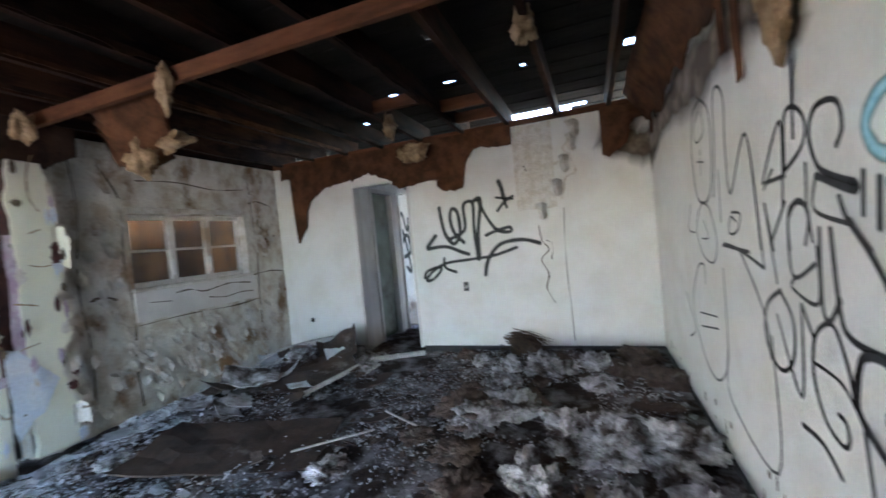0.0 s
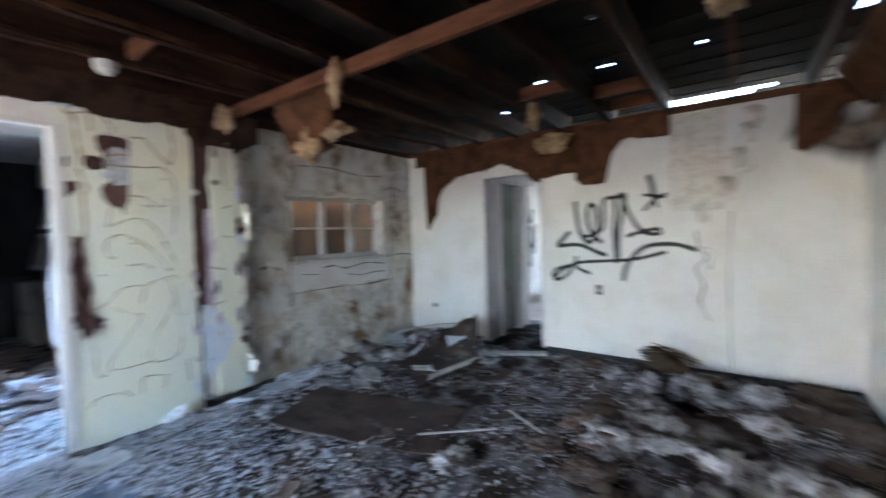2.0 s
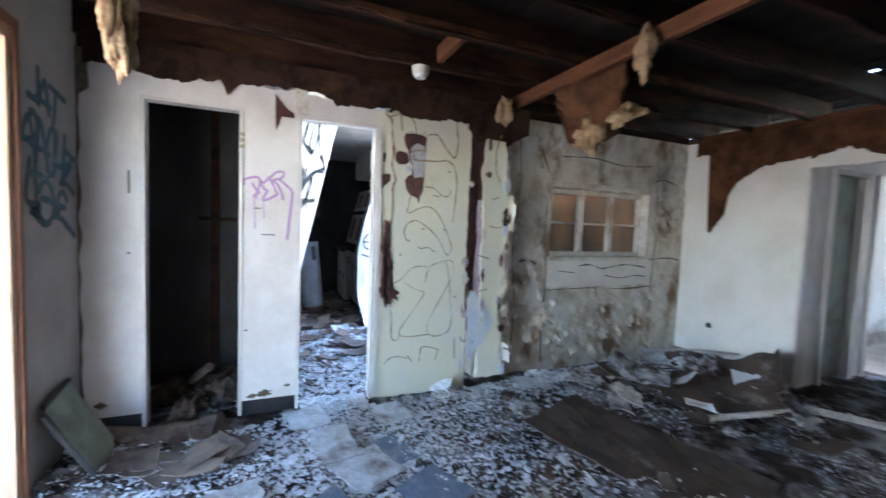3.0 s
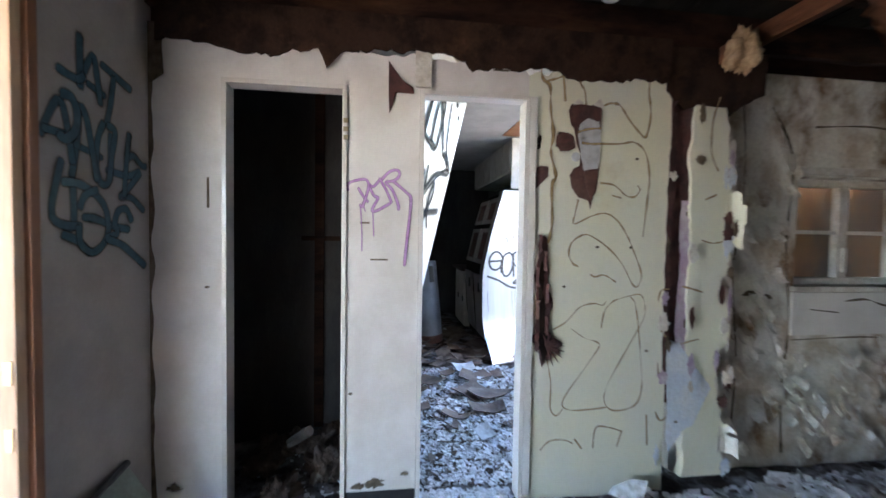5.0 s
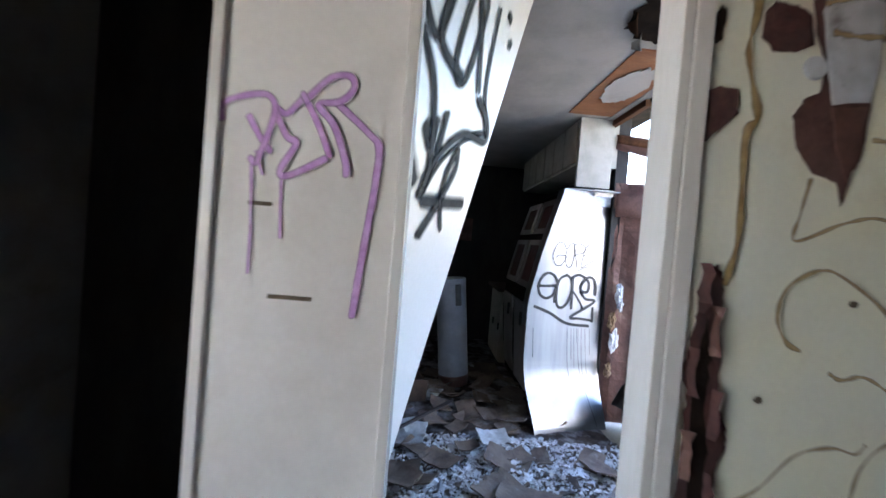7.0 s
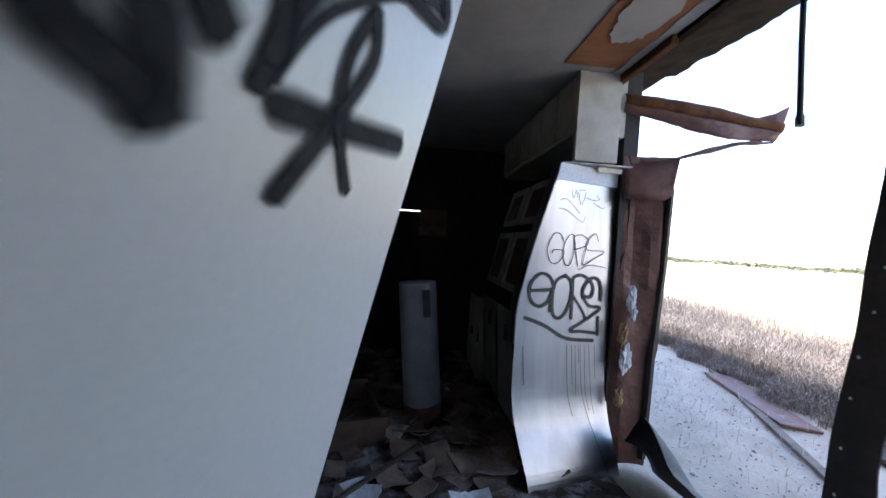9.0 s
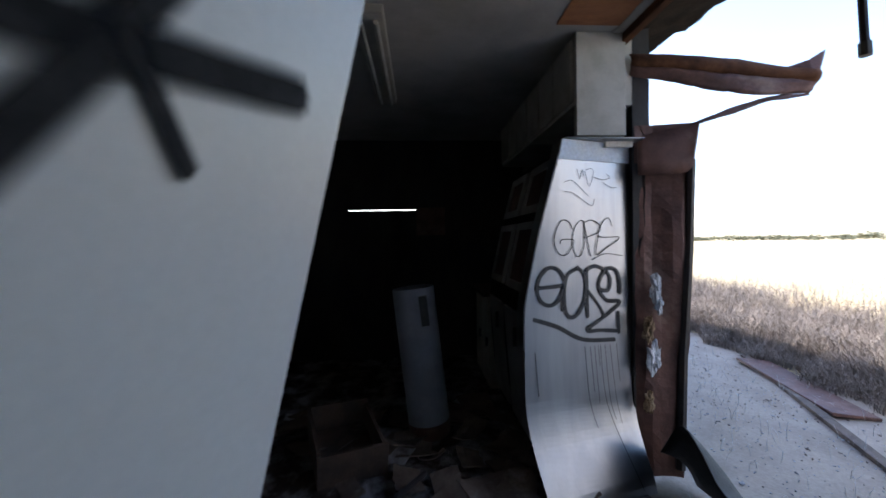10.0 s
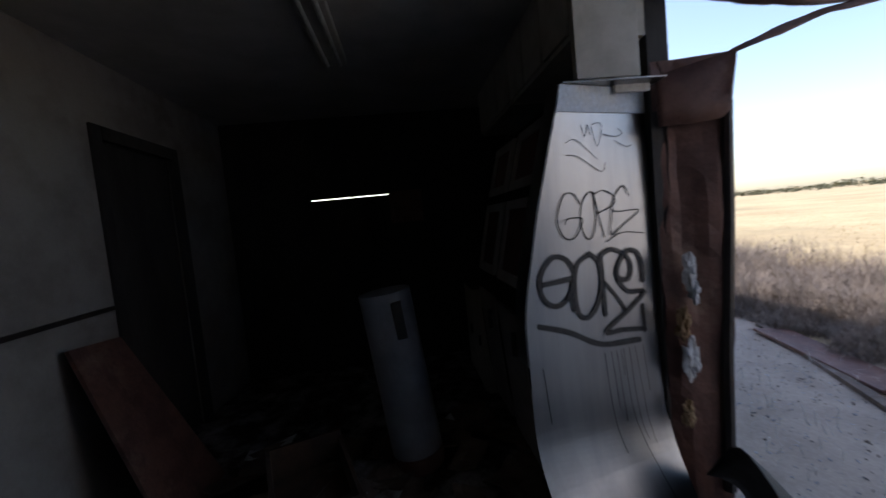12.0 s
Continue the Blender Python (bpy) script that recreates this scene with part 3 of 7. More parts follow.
bmesh.ops.create_cone(bm, cap_ends=True, segments=24, radius1=0.024, radius2=0.022, depth=0.006, matrix=Matrix.Translation((XW + 0.012, 0.897, 1.826)) @ Matrix.Rotation(math.pi / 2, 4, "Y"))
part("round_cap", bm, M_CHIPW, hole, "small white disc, brighter than the panel")
torn("pale_patch", "1.454,0.856 1.524,0.839 1.595,0.742 1.673,0.652 1.730,0.582 1.677,0.483 1.629,0.379 1.563,0.348 1.526,0.289 1.481,0.237 1.457,0.328 1.468,0.484 1.452,0.690", M_PALEBLUE, west, 0.003, 9, "pale blue bare patch", 0.008)
gash = empty("torn_door_edge", "split wall edge beside the doorway with maroon splinters", "wall damage", (XW, 0.70, 0.9))
torn("maroon_layer", "0.742,1.418 0.758,1.381 0.759,1.308 0.767,1.234 0.768,1.135 0.793,1.086 0.790,1.036 0.776,1.011 0.774,0.924 0.796,0.882 0.856,0.850 0.824,0.825 0.845,0.787 0.799,0.807 0.788,0.762 0.760,0.762 0.744,0.724 0.730,0.761 0.723,0.811 0.696,0.848 0.676,0.866 0.701,0.911 0.699,1.035 0.703,1.134 0.690,1.208 0.705,1.282 0.709,1.355 0.720,1.405", M_MAROON, gash, 0.004, 11, amp=0.008)
# Black core paints the darkness of a hole; the wall is not cut.
torn("dark_core", "0.726,1.307 0.742,1.233 0.738,1.134 0.752,1.036 0.749,0.911 0.810,0.850 0.773,0.817 0.746,0.741 0.733,0.806 0.704,0.856 0.724,0.911 0.712,1.085 0.713,1.208", M_CHARSHADE, gash, 0.008, 12, amp=0.008)
for k in range(7):
    z = 1.37 - 0.085 * k
    y = 0.712 + 0.012 * n1(k, 5, 2) + (0.045 if k % 2 else 0)
    bm = bmesh.new()
    zs = np.linspace(z + 0.05, z - 0.05, 6)
    strip(bm, [(XW + 0.005, y - 0.006 + 0.012 * n1(q, k, 40) - 0.006 * abs(n1(q, k + 9, 25)), q) for q in zs], [(XW + 0.02 + 0.012 * n1(q, k + 2, 20), y + 0.004 + 0.018 * n1(q, k + 5, 45), q) for q in zs], (0.002, 0, 0), 2)
    part("splinter", bm, M_RUST if k % 3 == 1 else M_MAROON, gash)
for k in range(9):
    a = radians(-70 + 22 * k)
    bm = bmesh.new()
    tube(bm, [(XW + 0.012, 0.76, 0.84), (XW + 0.03, 0.76 + 0.05 * math.cos(a), 0.83 + 0.05 * math.sin(a)), (XW + 0.035 + 0.02 * n1(k, 3), 0.76 + 0.09 * math.cos(a), 0.82 + 0.085 * math.sin(a))], 0.007, 0.002, 5)
    part("splinter", bm, M_MAROON, gash)

# closet behind the first door
closet = empty("closet_walls", "closet walls coloured near-black for their shade, with soot streaks", "closet", kind=STRUCT)
# Closet shade is put into the wall colour.
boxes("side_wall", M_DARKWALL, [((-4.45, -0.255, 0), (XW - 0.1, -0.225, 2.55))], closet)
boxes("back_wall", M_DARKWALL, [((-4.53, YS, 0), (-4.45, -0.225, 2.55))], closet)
boxes("shelf_rail", M_JOIST, [((-4.445, D1L + 0.2, 1.36), (-4.41, -0.26, 1.39))], closet)
boxes("soot_stud", M_JOIST, [((-4.449, D1L + 0.28, 0.1), (-4.43, D1L + 0.34, 2.4))], closet)

# door casings
def casing(y0, y1, name, label):
    t = empty(name, label, "door frame", (XW, (y0 + y1) / 2, 0), kind=STRUCT)
    boxes("jamb", M_JAMB, [((XW - 0.085, y0 - 0.005, 0.02), (XW + 0.012, y0 + 0.018, DTOP))], t, bevel=0.003)
    boxes("jamb", M_JAMB, [((XW - 0.085, y1 - 0.018, 0.02), (XW + 0.012, y1 + 0.005, DTOP))], t, bevel=0.003)
    boxes("head", M_JAMB, [((XW - 0.085, y0 - 0.005, DTOP), (XW + 0.012, y1 + 0.005, DTOP + 0.022))], t, bevel=0.003)
    return t


door1 = casing(D1L, D1R, "door_1", "white painted closet door frame without a door")
for z in (1.86, 1.90, 1.94):
    boxes("hinge_leaf", M_SCREW, [((XW + 0.012, D1R - 0.012, z), (XW + 0.016, D1R + 0.012, z + 0.022))], door1)
door2 = casing(D2L, D2R, "door_2", "white painted kitchen door frame without a door")
boxes("casing_strip", M_JAMB, [((XW, D2R + 0.006, 0.05), (XW + 0.014, D2R + 0.045, DTOP + 0.02))], door2, bevel=0.004)
# bracket plate and scars above
bracket = boxes("metal_bracket", M_CREAM, [((XW, 0.06, 2.13), (XW + 0.02, 0.14, 2.33))], label="pale nailed bracket plate above the doorway", category="bracket", bevel=0.004)
bm = bmesh.new()
blotch(bm, [(-0.07, 2.25), (0.0, 2.16), (0.05, 2.13), (0.055, 2.10), (-0.03, 2.10), (-0.055, 2.02), (-0.065, 2.0), (-0.07, 2.1)], onW, (0.003, 0, 0))
tagged(finish("triangular_tear", bm, M_MAROON), "dark triangular tear in the white panel", "wall damage")
for y0, z, l in ((-0.20, 1.46, 0.045), (-0.15, 1.28, 0.085), (0.45, 2.24, 0.08)):
    boxes("scratch", M_CRACK, [((XW, y0, z), (XW + 0.003, y0 + l, z + 0.008))], label="short dark scratch in the white paint", category="wall mark")
boxes("scratch", M_CRACK, [((XW, -0.90, 1.52), (XW + 0.003, -0.89, 1.66))], label="upright brown scratch in the white paint", category="wall mark")
for y, z in ((1.24, 1.83), (1.03, 1.36), (1.22, 1.36), (0.85, 1.15), (1.33, 0.8), (1.52, 0.40)):
    bm = bmesh.new()
    blotch(bm, ragged_outline(y, z, 0.009, 0.007, y * 9, 12, 0.4), lambda u, v: (XW + 0.006, u, v), (0.003, 0, 0))
    tagged(finish("nail_hole", bm, M_CRACK), "dark nail hole in the painted panel", "wall mark")
# dark uneven strip in the south-west corner, wider near the top
bm = bmesh.new()
strip(bm, [(XW + 0.003, YS + 0.004, z) for z in np.linspace(2.35, 0.1, 60)], [(XW + 0.003, YS + 0.018 + 0.016 * n1(z, 7, 9) + (0.05 if z > 2.1 else 0), z) for z in np.linspace(2.35, 0.1, 60)], (0.003, 0, 0))
tagged(finish("corner_gap", bm, M_CRACK), "dark uneven strip down the wall corner", "wall damage", kind=STRUCT)

# ---- window ----
win = empty("window_1", "white painted six-pane window boarded from outside", "window", (XWIN, (WY0 + WY1) / 2, WZ0), kind=STRUCT)
XG = XWIN - 0.12
def frame_bars(items, name, mat=M_CREAM):
    for lo, hi in items:
        boxes(name, mat, [(lo, hi)], win, bevel=0.004)


frame_bars([((XG - 0.03, WY0, WZ0), (XG + 0.03, WY0 + 0.04, WZ1)), ((XG - 0.03, WY1 - 0.04, WZ0), (XG + 0.03, WY1, WZ1)), ((XG - 0.03, WY0 + 0.04, WZ1 - 0.045), (XG + 0.03, WY1 - 0.04, WZ1)), ((XG - 0.03, WY0 + 0.04, WZ0), (XG + 0.03, WY1 - 0.04, WZ0 + 0.045))], "window_frame")
pitch = (WY1 - WY0 - 0.08) / 3
for k in (1, 2):
    y = WY0 + 0.04 + pitch * k
    frame_bars([((XG - 0.02, y - 0.035, WZ0 + 0.045), (XG + 0.035, y + 0.035, WZ1 - 0.045))], "mullion")
    boxes("latch", M_PLASTIC, [((XG + 0.035, y - 0.015, WZ0 + 0.08), (XG + 0.06, y + 0.012, WZ0 + 0.24))], win, "white lever latch", bevel=0.006)
for k in range(3):
    y0 = WY0 + 0.04 + pitch * k + (0.035 if k else 0)
    y1 = WY0 + 0.04 + pitch * (k + 1) - (0.035 if k < 2 else 0)
    frame_bars([((XG - 0.015, y0, (WZ0 + WZ1) / 2 - 0.012), (XG + 0.02, y1, (WZ0 + WZ1) / 2 + 0.012))], "glazing_bar")
    for z0, z1 in ((WZ0 + 0.045, (WZ0 + WZ1) / 2 - 0.012), ((WZ0 + WZ1) / 2 + 0.012, WZ1 - 0.045)):
        pane = boxes("pane", M_GLASS, [((XG - 0.003, y0, z0), (XG + 0.001, y1, z1))], win)
        pane.visible_shadow = False
boxes("window_sill", M_CREAM, [((XG + 0.03, WY0 - 0.02, WZ0 - 0.03), (XWIN + 0.03, WY1 + 0.02, WZ0))], win, bevel=0.006)
boxes("reveal", M_CREAM, [((XG + 0.03, WY1 - 0.014, WZ0), (XWIN + 0.004, WY1 + 0.02, WZ1))], win)
boxes("head_trim", M_CREAM, [((XWIN, WY0 - 0.06, WZ1 + 0.01), (XWIN + 0.018, WY1 + 0.02, WZ1 + 0.06))], win, bevel=0.005)
boxes("apron", M_WHITE2, [((XWIN, WY0 - 0.02, 0.83), (XWIN + 0.018, WY1 + 0.06, WZ0 - 0.035))], win, "grey-white cracked apron board", bevel=0.004)
tagged(boxes("window_boarding", M_BOARD, [((XG - 0.30, WY0 - 0.5, 0.7), (XG - 0.27, WY1 + 0.5, 2.3))]), "tan plywood boarding outside the window", "boarding", kind=STRUCT)
boxes("outer_wall", M_DARKWALL, [((XG - 0.31, WY0 - 0.9, 0.0), (XG - 0.04, WY0 - 0.5, 2.5)), ((XG - 0.31, WY1 + 0.5, 0.0), (XG - 0.04, WY1 + 0.7, 2.5))], label="dark outer wall round the boarded window", category="wall", kind=STRUCT)
# White skin is invented, out of view, so the steel sheet mirrors something bright.
boxes("outer_cladding", M_WHITE2, [((XG - 0.36, 1.72, -0.02), (XG - 0.312, YN + 0.9, 2.42))], label="unseen white outer wall face added to brighten the steel's reflection", category="wall", kind=STRUCT)
cracks = empty("wall_cracks", "dark cracks in the stained plaster and apron", "cracks")
onWin = lambda u, v, h=0.0: (XWIN + 0.004 + h, u, v)
onApron = lambda u, v, h=0.0: (XWIN + 0.022 + h, u, v)
for place, w, text in ((onApron, 0.012, "2.75,1.04 2.9,1.05 3.05,1.01 3.2,1.03 3.4,1.05 3.66,1.02"), (onApron, 0.01, "3.1,0.94 3.3,0.91 3.5,0.93 3.68,0.92"), (onApron, 0.008, "2.5,0.99 2.7,0.97"),
    (onWin, 0.016, "2.36,0.1 2.34,0.5 2.37,0.9 2.33,1.4 2.35,1.9 2.2,2.2"), (onWin, 0.012, "2.0,0.2 2.02,0.7 1.98,1.2 2.03,1.8 2.0,2.25"), (onWin, 0.012, "3.8,0.1 3.79,0.8 3.82,1.4 3.78,2.2"),
    (onWin, 0.014, "3.74,1.1 4.0,1.12 4.2,1.1"), (onWin, 0.012, "3.76,1.55 3.95,1.52 4.15,1.56"), (onWin, 0.012, "3.76,1.95 3.9,1.98 4.1,1.93"), (onWin, 0.012, "2.4,0.8 2.9,0.81 3.4,0.79 3.75,0.81"), (onWin, 0.01, "3.9,1.9 3.88,1.7 3.95,1.6 3.92,1.3"),
    (onWin, 0.03, "2.05,1.08 2.15,1.10 2.24,1.06"), (onWin, 0.01, "2.5,2.1 2.9,2.12 3.3,2.08 3.7,2.11")):
    bm = bmesh.new()
    painted(bm, read_line(text), w * 0.6, place, 1.2, seed=len(text) * 1.7)
    part("crack", bm, M_CRACK, cracks)

# ---- roof: joists, cross beam, boards with holes ----
JOISTS = [0.25 - 0.49 * k for k in range(9)]
for k, x in enumerate(JOISTS):
    bm = bmesh.new()
    n = 24
    for dz in (0,):
        tops = [(x - 0.02, YS - 0.1 + (YN + 0.35 - YS) * i / n, 2.61) for i in range(n + 1)]
        bots = [(x - 0.02 + 0.006 * n1(i, k, 0.7), p[1], CEIL + 0.02 * n1(i, k + 20, 0.9) + 0.006) for i, p in enumerate(tops)]
        strip(bm, tops, bots, (0.042, 0, 0), 2)
    tagged(finish("joist", bm, M_JOIST), "charred dark brown ceiling joist", "joist", "ceiling joists", STRUCT)
boxes("joist", M_JOIST, [((XE - 0.05, YS, CEIL), (XE + 0.0, YN, 2.61))], label="charred joist against the wall", category="joist", kind=STRUCT, group="ceiling joists")
tagged(boxes("cross_beam", M_BEAM, [((-3.62, 1.66, CEIL - 0.085), (0.1, 1.70, CEIL + 0.005))], bevel=0.004), "reddish-brown timber nailed below the ceiling joists", "beam")
for x, y in ((-1.47, 3.15), (-0.97, 3.5), (-2.95, 0.9), (-1.0, 3.95)):
    tagged(boxes("blocking", M_BEAM, [((x - 0.22, y, 2.46), (x + 0.22, y + 0.04, 2.56))]), "short reddish timber block between two joists", "timber")
roof = empty("ceiling", "sooty roof boards with holes letting daylight in", "roof", kind=STRUCT)
HOLES = ((-1.55, 3.30, 0.04, 0.055), (-1.02, 3.27, 0.05, 0.05), (-1.30, 2.9, 0.02, 0.03), (-1.25, 3.55, 0.03, 0.035), (-1.8, 2.6, 0.02, 0.03), (-0.9, 2.5, 0.018, 0.03), (-3.25, 3.4, 0.05, 0.035), (-3.0, 3.75, 0.06, 0.03), (-3.5, 3.95, 0.05, 0.03), (-2.2, 3.9, 0.05, 0.03), (-2.4, 3.0, 0.025, 0.03), (-0.4, 3.3, 0.02, 0.03), (-2.75, 2.75, 0.03, 0.03))
bm = bmesh.new()
y = YS - 0.6
ZR = 2.615
row = 0
while y < YN + 0.9:
    y1 = y + 0.135
    gaps = sorted((cx - rx, cx + rx) for cx, cy, rx, ry in HOLES if y <= cy < y1)
    if YN + 0.22 < y < YN + 0.50:
        gaps = [(-0.80, -0.24), (-0.21, 0.06 if y < YN + 0.4 else -0.1)]
    if 3.12 < y < 3.26:
        gaps += [(0.34, 0.42)]
    x0 = -4.0 if y > 1.9 else -4.3
    for g0, g1 in gaps:
        box(bm, (x0, y, ZR), (g0, y1 + 0.015, ZR + 0.006))
        for cx, cy, rx, ry in HOLES:
            if abs(cx - rx - g0) < 1e-6:
                box(bm, (g0, y, ZR), (g1, cy - ry, ZR + 0.006))
                box(bm, (g0, cy + ry, ZR), (g1, y1 + 0.015, ZR + 0.006))
        x0 = g1
    box(bm, (x0, y, ZR), (XE + 0.5, y1 + 0.015, ZR + 0.006))
    y = y1
    row += 1
    ZR = 2.615 + 0.007 * (row % 2)
part("roof_boards", bm, M_DECK, roof)
# Invented second layer that keeps sun patches from falling through the roof holes.
boxes("upper_roof_sheet", M_DECK, [((-4.2, 2.2, 2.95), (1.2, 3.75, 2.97))], label="unseen dark sheet added above the boards to block sun", category="roof", kind=STRUCT)
# ragged lath remains along some joists
for k, x in ((6, JOISTS[6]), (7, JOISTS[7]), (5, JOISTS[5]), (3, JOISTS[3])):
    bm = bmesh.new()
    ys = np.linspace(-0.9, 4.1, 230)
    strip(bm, [(x + 0.026, y, CEIL + 0.05) for y in ys], [(x + 0.03 + 0.01 * n1(y, k, 5), y, CEIL + 0.02 - 0.035 * max(0.0, n1(y, k + 3, 3) + 0.6 * n1(y, k + 5, 14) + 0.4 * n1(y, k + 9, 40))) for y in ys], (0.006, 0, 0))
    tagged(finish("ceiling_board_remnant", bm, M_SOOTPAPER if k % 2 else M_PAPER), "ragged remnant of ceiling board along a joist", "ceiling board", "ceiling remnants")

# ---- torn fibreboard hanging along the walls ----
def hanging(name, x0, x1, y, low, mat, label, seed, n=None, top=2.42, lean=0.05, axis="x", thick=0.012):
    """A torn sheet with a ragged lower edge; low(u) gives its lower edge."""
    n = n or int((x1 - x0) / 0.02)
    tops, bots = [], []
    for i in range(n + 1):
        u = x0 + (x1 - x0) * i / n
        z = low(u) + 0.02 * n1(u, seed, 14) + 0.016 * n1(u, seed + 1, 37)
        d = lean * (0.5 + n1(u, seed + 2, 2.5))
        tops.append((u, y, top) if axis == "x" else (y, u, top))
        bots.append((u, y - abs(d), z) if axis == "x" else (y - d, u, z))
    bm = bmesh.new()
    strip(bm, tops, bots, (0, thick, 0) if axis == "x" else (thick, 0, 0), 5, lambda p, r: Vector((0, 0.012 * n3(p.x * 6, p.y * 6, p.z * 6 + seed) * r, 0)) if axis == "x" else Vector((0.02 * n3(p.x * 6, p.y * 6, p.z * 6 + seed) * r, 0, 0)))
    return tagged(finish(name, bm, mat, smooth=False), label, "torn fibreboard")


def lerp_low(pts):
    return lambda u: float(np.interp(u, [p[0] for p in pts], [p[1] for p in pts]))


YB = YN - 0.02
hanging("torn_fibreboard", -3.70, -2.66, YB, lerp_low([(-3.70, 2.24), (-3.56, 2.26), (-3.53, 1.45), (-3.50, 1.42), (-3.36, 1.62), (-3.38, 1.75), (-3.25, 1.95), (-3.0, 2.07), (-2.66, 2.12)]), M_PAPER, "brown torn fibreboard hanging in a long point", 1, lean=0.03)
hanging("torn_fibreboard", -2.66, -2.10, YB, lerp_low([(-2.66, 2.1), (-2.4, 2.16), (-2.1, 2.02)]), M_PAPER, "brown torn fibreboard above the passage opening", 2, lean=0.04)
hanging("torn_fibreboard", -2.10, -1.55, YB, lerp_low([(-2.10, 1.98), (-2.0, 1.92), (-1.8, 1.95), (-1.55, 1.97)]), M_PAPER, "brown torn fibreboard sheet hanging from the plate", 3, lean=0.05)
hanging("torn_fibreboard", -1.55, -0.70, YB, lerp_low([(-1.55, 1.9), (-1.45, 1.82), (-1.26, 1.83), (-1.2, 2.12), (-1.1, 2.24), (-0.9, 2.22), (-0.70, 2.22)]), M_PAPER, "brown torn fibreboard with a rounded tongue", 4, lean=0.05)
hanging("torn_fibreboard", 0.16, 0.56, YB, lerp_low([(0.16, 1.98), (0.22, 1.95), (0.38, 2.03), (0.42, 2.2), (0.56, 2.3)]), M_PAPER, "brown torn fibreboard in the wall corner", 5, lean=0.08)
hanging("torn_fibreboard", YS + 0.05, 1.4, XW + 0.03, lerp_low([(YS, 2.27), (-0.7, 2.24), (-0.4, 2.27), (-0.36, 2.19), (-0.28, 2.27), (0.2, 2.3), (0.35, 2.22), (0.7, 2.25), (1.0, 2.22), (1.4, 2.24)]), M_SOOTPAPER, "dark torn fibreboard remains along the wall top", 6, lean=0.03, axis="y", top=2.45)
hanging("torn_fibreboard", 1.4, 2.0, XW + 0.0, lerp_low([(1.4, 2.2), (1.5, 2.1), (1.6, 2.14), (1.8, 2.1), (2.0, 2.22)]), M_SOOTPAPER, "dark torn fibreboard above the ragged yellow panel", 7, lean=0.05, axis="y", top=2.45)
# peeled paper on the north wall: cream panel and scars
peel = empty("wall_covering", "cream wall panel with peeling cracked edges", "wall panel", (0, YN, 1.5))
bm = bmesh.new()
strip(bm, [(x, YN - 0.004, 2.38 + 0.02 * n1(x, 3, 8)) for x in np.linspace(-0.70, -0.30, 20)], [(x, YN - 0.004, 1.52 + 0.012 * n1(x, 5, 20)) for x in np.linspace(-0.70, -0.30, 20)], (0, 0.003, 0))
part("panel", bm, M_CREAM, peel)
onN = lambda u, v, h=0.0: (u, YN - 0.008 - h, v)
for k, (w, text) in enumerate(((0.02, "-0.34,2.3 -0.36,2.1 -0.33,1.9 -0.36,1.7 -0.32,1.55"), (0.03, "-0.15,2.36 -0.10,2.2 -0.2,2.1 -0.12,2.0"), (0.03, "-0.3,1.95 -0.15,2.0 -0.1,1.85 -0.2,1.8 -0.25,1.6"), (0.008, "-0.6,1.98 -0.58,1.92"), (0.012, "-0.5,1.35 -0.48,1.2 -0.42,1.1 -0.5,1.0 -0.44,0.85 -0.47,0.7 -0.4,0.55"), (0.01, "-0.45,1.2 -0.38,1.15 -0.4,1.0"), (0.008, "-0.24,1.5 -0.26,1.0 -0.25,0.5 -0.24,0.15"))):
    bm = bmesh.new()
    painted(bm, read_line(text), w * 0.55, onN, 1.2, seed=k)
    part("crack", bm, M_CRACK if w < 0.015 else M_CREAM, peel)
for k, (x, z) in enumerate(((-0.12, 2.15), (-0.2, 1.95), (-0.28, 1.72), (-0.45, 1.5), (-0.08, 2.28))):
    bm = bmesh.new()
    strip(bm, [(x - 0.05, YN - 0.006, z + 0.08), (x, YN - 0.03, z + 0.09), (x + 0.05, YN - 0.008, z + 0.07)], [(x - 0.03, YN - 0.05, z - 0.08), (x, YN - 0.06, z - 0.1), (x + 0.04, YN - 0.03, z - 0.07)], (0, 0.003, 0), 5, lambda p, r: Vector((0.02 * n1(r, k, 5), -0.03 * math.sin(r * 4), 0)))
    part("curled_flake", bm, M_CREAM, peel)
for n_, x, z, mt in (("wall_socket", -1.34, 0.76, M_DARKPLASTIC), ):
    s_ = empty(n_, "open dark electrical box in the white wall", "socket", (x, YN, z))
    boxes("box_rim", mt, [((x - 0.028, YN - 0.006, z - 0.05), (x + 0.028, YN, z + 0.05))], s_, bevel=0.002)
    boxes("terminal", M_PLASTIC, [((x - 0.012, YN - 0.012, z - 0.02), (x + 0.012, YN - 0.006, z + 0.01))], s_)
bm = bmesh.new()
blotch(bm, ragged_outline(-3.44, 0.43, 0.03, 0.03, 4, 16, 0.08), lambda u, v: (u, YN - 0.003, v), (0, -0.003, 0))
tagged(finish("round_cable_hole", bm, M_DARKPLASTIC), "round dark cable hole in the white wall", "wall hole")

# drape of burnt lining along the east wall top, and soot
bm = bmesh.new()
ys = np.linspace(1.3, YN - 0.05, 70)
strip(bm, [(0.37 + 0.03 * n1(y, 1, 2), y, 2.50) for y in ys], [(XE - 0.02 - 0.05 * max(0, n1(y, 2, 3)), y, 2.17 + 0.02 * (y > 3.6) + 0.09 * n1(y, 3, 2.2) + 0.05 * n1(y, 4, 9) + 0.02 * n1(y, 5, 25)) for y in ys], (0.008, 0, 0.004), 8, lambda p, r: Vector((0.10 * math.sin(math.pi * r) * (1 + n1(p.y, 6, 3)) * 0.6, 0, -0.05 * math.sin(math.pi * r))))
